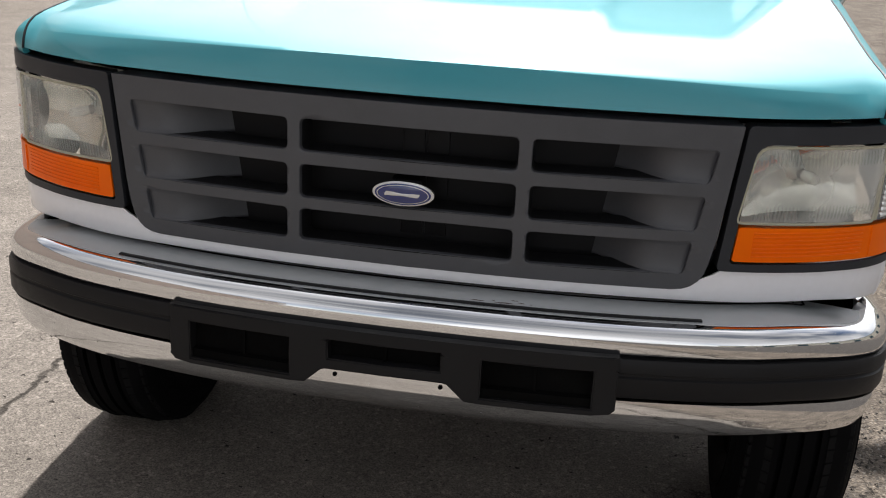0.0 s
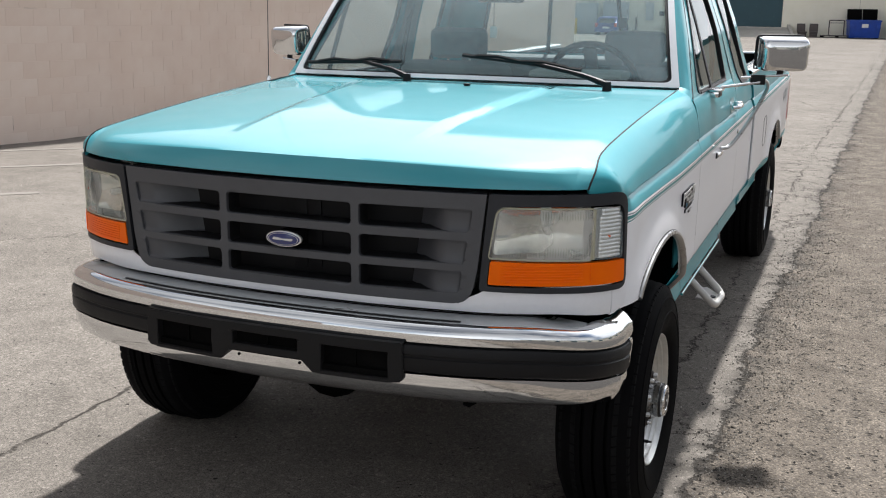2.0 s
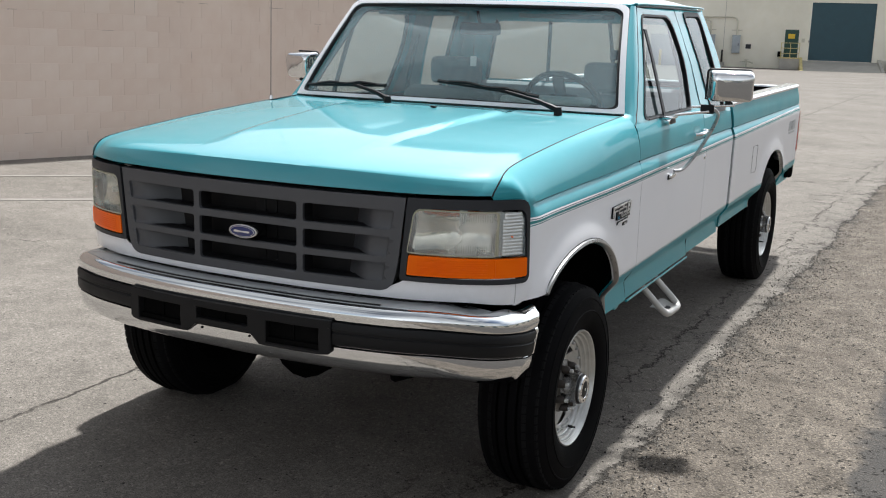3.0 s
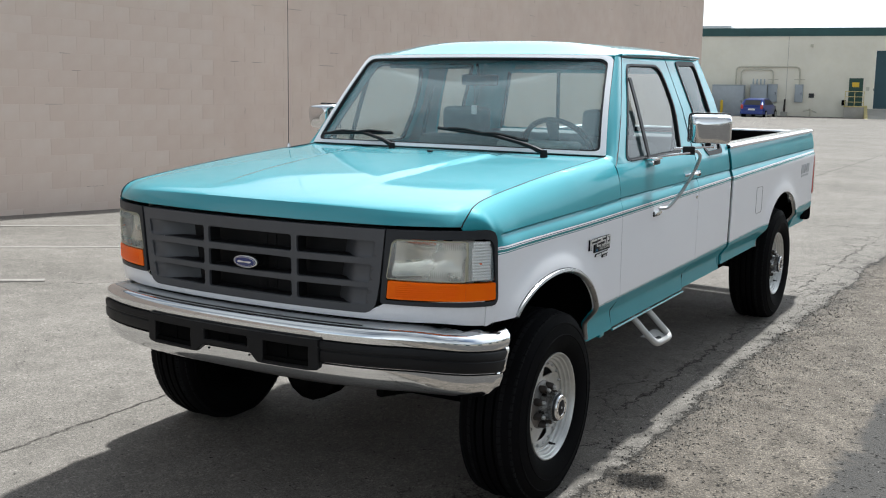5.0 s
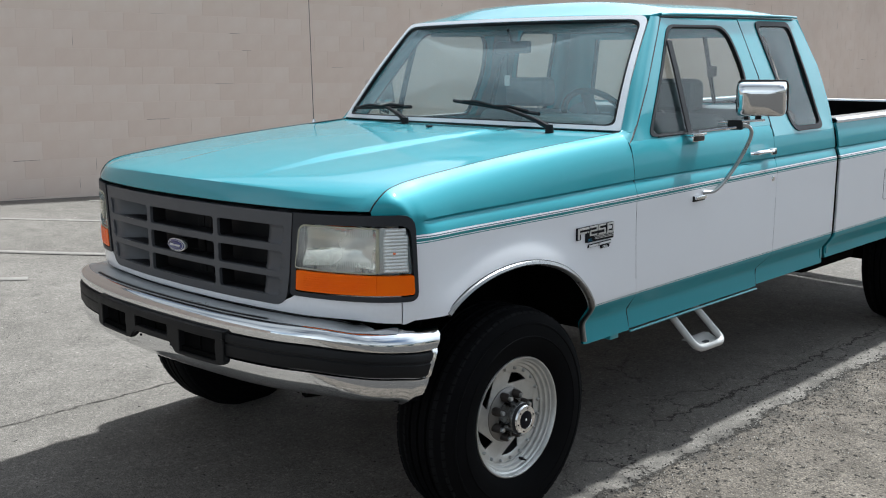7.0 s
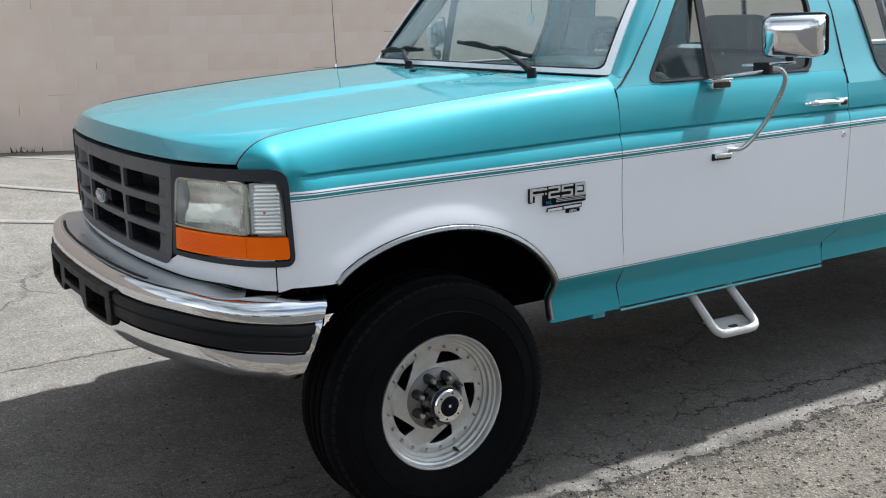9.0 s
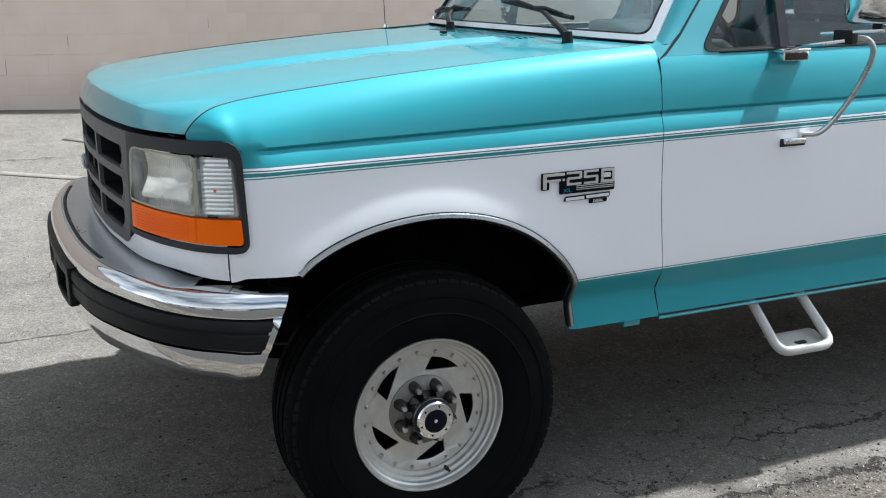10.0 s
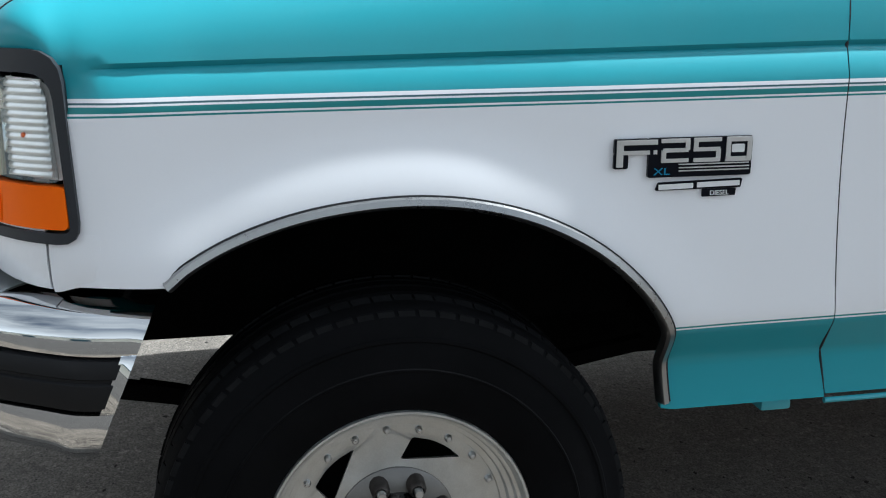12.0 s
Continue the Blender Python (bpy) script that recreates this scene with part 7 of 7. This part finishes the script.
part("headliner", grid([[(x, y, 1.855 + 0.04 * (1 - (x / 0.74) ** 2)) for x in (-0.73, -0.5, -0.25, 0, 0.25, 0.5, 0.73)] for y in (1.2, 1.5, 2.0, 2.5)]), TRIMG, truck)
for sg in (-1, 1):
    part("sun_visor", box((sg * 0.40 - 0.22, 1.19, 1.815), (sg * 0.40 + 0.22, 1.36, 1.835), 0.008), TRIMG, truck)
rm = part("rear_view_mirror", box((-0.11, 1.12, 1.725), (0.11, 1.15, 1.785), 0.014), BLACKPL, truck, "black rear-view mirror")
part("mirror_stem", tube([(0, 1.125, 1.78), (0, 1.10, 1.84)], 0.008, 8), BLACKPL, rm)
ch = thing("hanging_charm", (-0.03, 1.13, 1.62), "small white charm hanging from the rear-view mirror", "charm")
part("string", tube([(0, 0, 0.0), (0.0, 0, 0.11)], 0.0015, 5), SEAL, ch)
b = box((-0.016, -0.004, -0.05), (0.016, 0.004, 0.0), 0.003)
part("pendant", b, PALE, ch)

# ---- loose bits on the ground ----
rng = random.Random(7)


def grit():
    """Loose stones along the broken asphalt edge and on the coarse strip."""
    verts, faces = [], []
    for i in range(9000):
        y = rng.uniform(-1.5, 5.0) if rng.random() < 0.8 else rng.uniform(-2.5, 8.0)
        if rng.random() < 0.6:
            x = 1.12 + 0.022 * y + rng.gauss(0.05, 0.12)
        else:
            x = 1.1 + 2.0 * rng.random() ** 1.4
        if i % 9 == 0:
            x, y = rng.uniform(-5.5, -1.0), rng.uniform(-2.5, 5.0)
        r = rng.choice((0.002, 0.003, 0.003, 0.004, 0.005, 0.006, 0.008))
        k = len(verts)
        z = ground_z(x, y)
        pts = [(1, 0, 0), (-0.4, 0.9, 0), (-0.5, -0.8, 0), (0.1, 0.1, 0.9)]
        a = rng.uniform(0, 6.28)
        for px, py, pz in pts:
            verts.append((x + r * (px * math.cos(a) - py * math.sin(a)), y + r * (px * math.sin(a) + py * math.cos(a)), z + r * pz * rng.uniform(0.6, 1.1)))
        faces += [(k, k + 1, k + 3), (k + 1, k + 2, k + 3), (k + 2, k, k + 3)]
    p = Mat("grit", (0.25, 0.23, 0.21), 0.9)
    geo = p.node("ShaderNodeNewGeometry")
    p.color(p.ramp(geo.outputs["Random Per Island"], [(0, (0.03, 0.028, 0.026)), (0.45, (0.05, 0.046, 0.042)), (0.55, (0.22, 0.20, 0.18)), (1, (0.42, 0.39, 0.35))]))
    tagged(part("loose_grit", mesh_of(verts, faces), p.m, flat=True), "loose grit and small stones on the broken asphalt", "grit", kind="stuff")


grit()


def weeds():
    b = []
    for k in range(26):
        y = rng.gauss(0.35, 0.16)
        a = rng.uniform(0, 6.28)
        h = rng.uniform(0.03, 0.10)
        p = WALL @ Vector((0.03 + rng.uniform(0, 0.06), y - 2.2, 0))
        p.z = ground_z(p.x, p.y) - 0.01
        t = p + Vector((math.cos(a) * 0.05, math.sin(a) * 0.05, h))
        s = Vector((-math.sin(a), math.cos(a), 0)) * 0.008
        b.append(mesh_of([p - s, p + s, p.lerp(t, 0.6) + s * 0.8, t, p.lerp(t, 0.6) - s * 0.8], [(0, 1, 2, 3, 4)]))
    tagged(part("weed_tuft", join(*b), WEED), "dry weeds at the foot of the block wall", "weeds", kind="stuff")


weeds()

# ---- concrete blocks of the long wall ----
BW, BH = 0.4064, 0.2032


def block_mesh(name, w, h):
    b = box((0, 0.0014, 0.0014), (0.0035, w - 0.0014, h - 0.0014))
    bmesh.ops.bevel(b, geom=[e for e in b.edges if all(v.co.x > 0.003 for v in e.verts)], offset=0.0012, segments=1, affect="EDGES")
    return b


def block_wall():
    data = None
    verts, faces = [], []
    count = 0
    for row in range(-2, 34):
        z = row * BH + 0.02
        shift = (row % 2) * BW / 2
        for k in range(-60, 62):
            y = k * BW + shift
            if y < -25.9 or y + BW > 23.55 or z + BH > 4.84:
                continue
            jitter = ((k * 7919 + row * 104729) % 97) / 97.0
            if -1.6 < y < 4.7 and 0 <= row < 17 and count < 300:
                if data is None:
                    ob = part("block", block_mesh("block", BW, BH), BLOCKP, wall, flat=True)
                    data = ob.data
                else:
                    ob = new("block", data)
                    ob.parent = wall
                ob.matrix_basis = WALL @ Matrix.Translation((-0.0042 + 0.0012 * jitter, y, z))
                count += 1
            else:
                x1, g = 0.0 - 0.0007 + 0.0012 * jitter, 0.0014
                i = len(verts)
                pts = [(-0.004, y + g, z + g), (-0.004, y + BW - g, z + g), (-0.004, y + BW - g, z + BH - g), (-0.004, y + g, z + BH - g)]
                verts += [WALL @ Vector(p) for p in pts] + [WALL @ Vector((x1, p[1] + (0.001 if n in (0, 3) else -0.001), p[2] + (0.001 if n < 2 else -0.001))) for n, p in enumerate(pts)]
                faces += [(i + 4, i + 5, i + 6, i + 7), (i, i + 1, i + 5, i + 4), (i + 1, i + 2, i + 6, i + 5), (i + 2, i + 3, i + 7, i + 6), (i + 3, i, i + 4, i + 7)]
    # joints that have opened a little
    rng = random.Random(5)
    cv, cf = [], []
    for row in range(0, 25):
        for k in range(-60, 60):
            y, z = k * BW + (row % 2) * BW / 2, row * BH + 0.02
            if not -25 < y < 23 or z > 4.6:
                continue
            for upright in (True, False):
                if rng.random() > 0.07:
                    continue
                w, a, b = rng.uniform(0.0012, 0.0032), rng.uniform(0, 0.4), rng.uniform(0.6, 1.0)
                if upright:
                    q = [(y - w, z + BH * a), (y + w, z + BH * a), (y + w * 0.4, z + BH * b), (y - w * 0.4, z + BH * b)]
                else:
                    q = [(y + BW * a, z - w), (y + BW * b, z - w * 0.5), (y + BW * b, z + w * 0.5), (y + BW * a, z + w)]
                i = len(cv)
                cv += [WALL @ Vector((0.0012, u, v)) for u, v in q]
                cf.append((i, i + 1, i + 2, i + 3))
    cm = bpy.data.meshes.new("joint_crack")
    cm.from_pydata(cv, [], cf)
    cm.materials.append(CRACKM)
    ck = new("joint_crack", cm)
    ck.parent = wall
    tagged(ck, "dark opened mortar joints", kind="stuff")
    me = bpy.data.meshes.new("more_blocks")
    me.from_pydata(verts, [], faces)
    me.materials.append(BLOCKP)
    ob = new("more_blocks", me)
    ob.parent = wall
    tagged(ob, "painted concrete blocks further along", kind="stuff")


block_wall()

# faded decal at the rear of the bed side, as plain bars
for y0, y1, z0, z1 in ((4.68, 4.78, 1.03, 1.10), (4.80, 4.84, 1.03, 1.10), (4.86, 4.97, 1.03, 1.10), (4.70, 4.95, 1.005, 1.02)):
    part("decal_bar", thick(sheet([(y0, z0), (y1, z0), (y1 + 0.01, z1), (y0 + 0.01, z1)], lambda y, z: Vector((side_x(z) + 0.0095, y, z)), 1), 0.001), DECAL, truck, "pale grey faded decal bar")
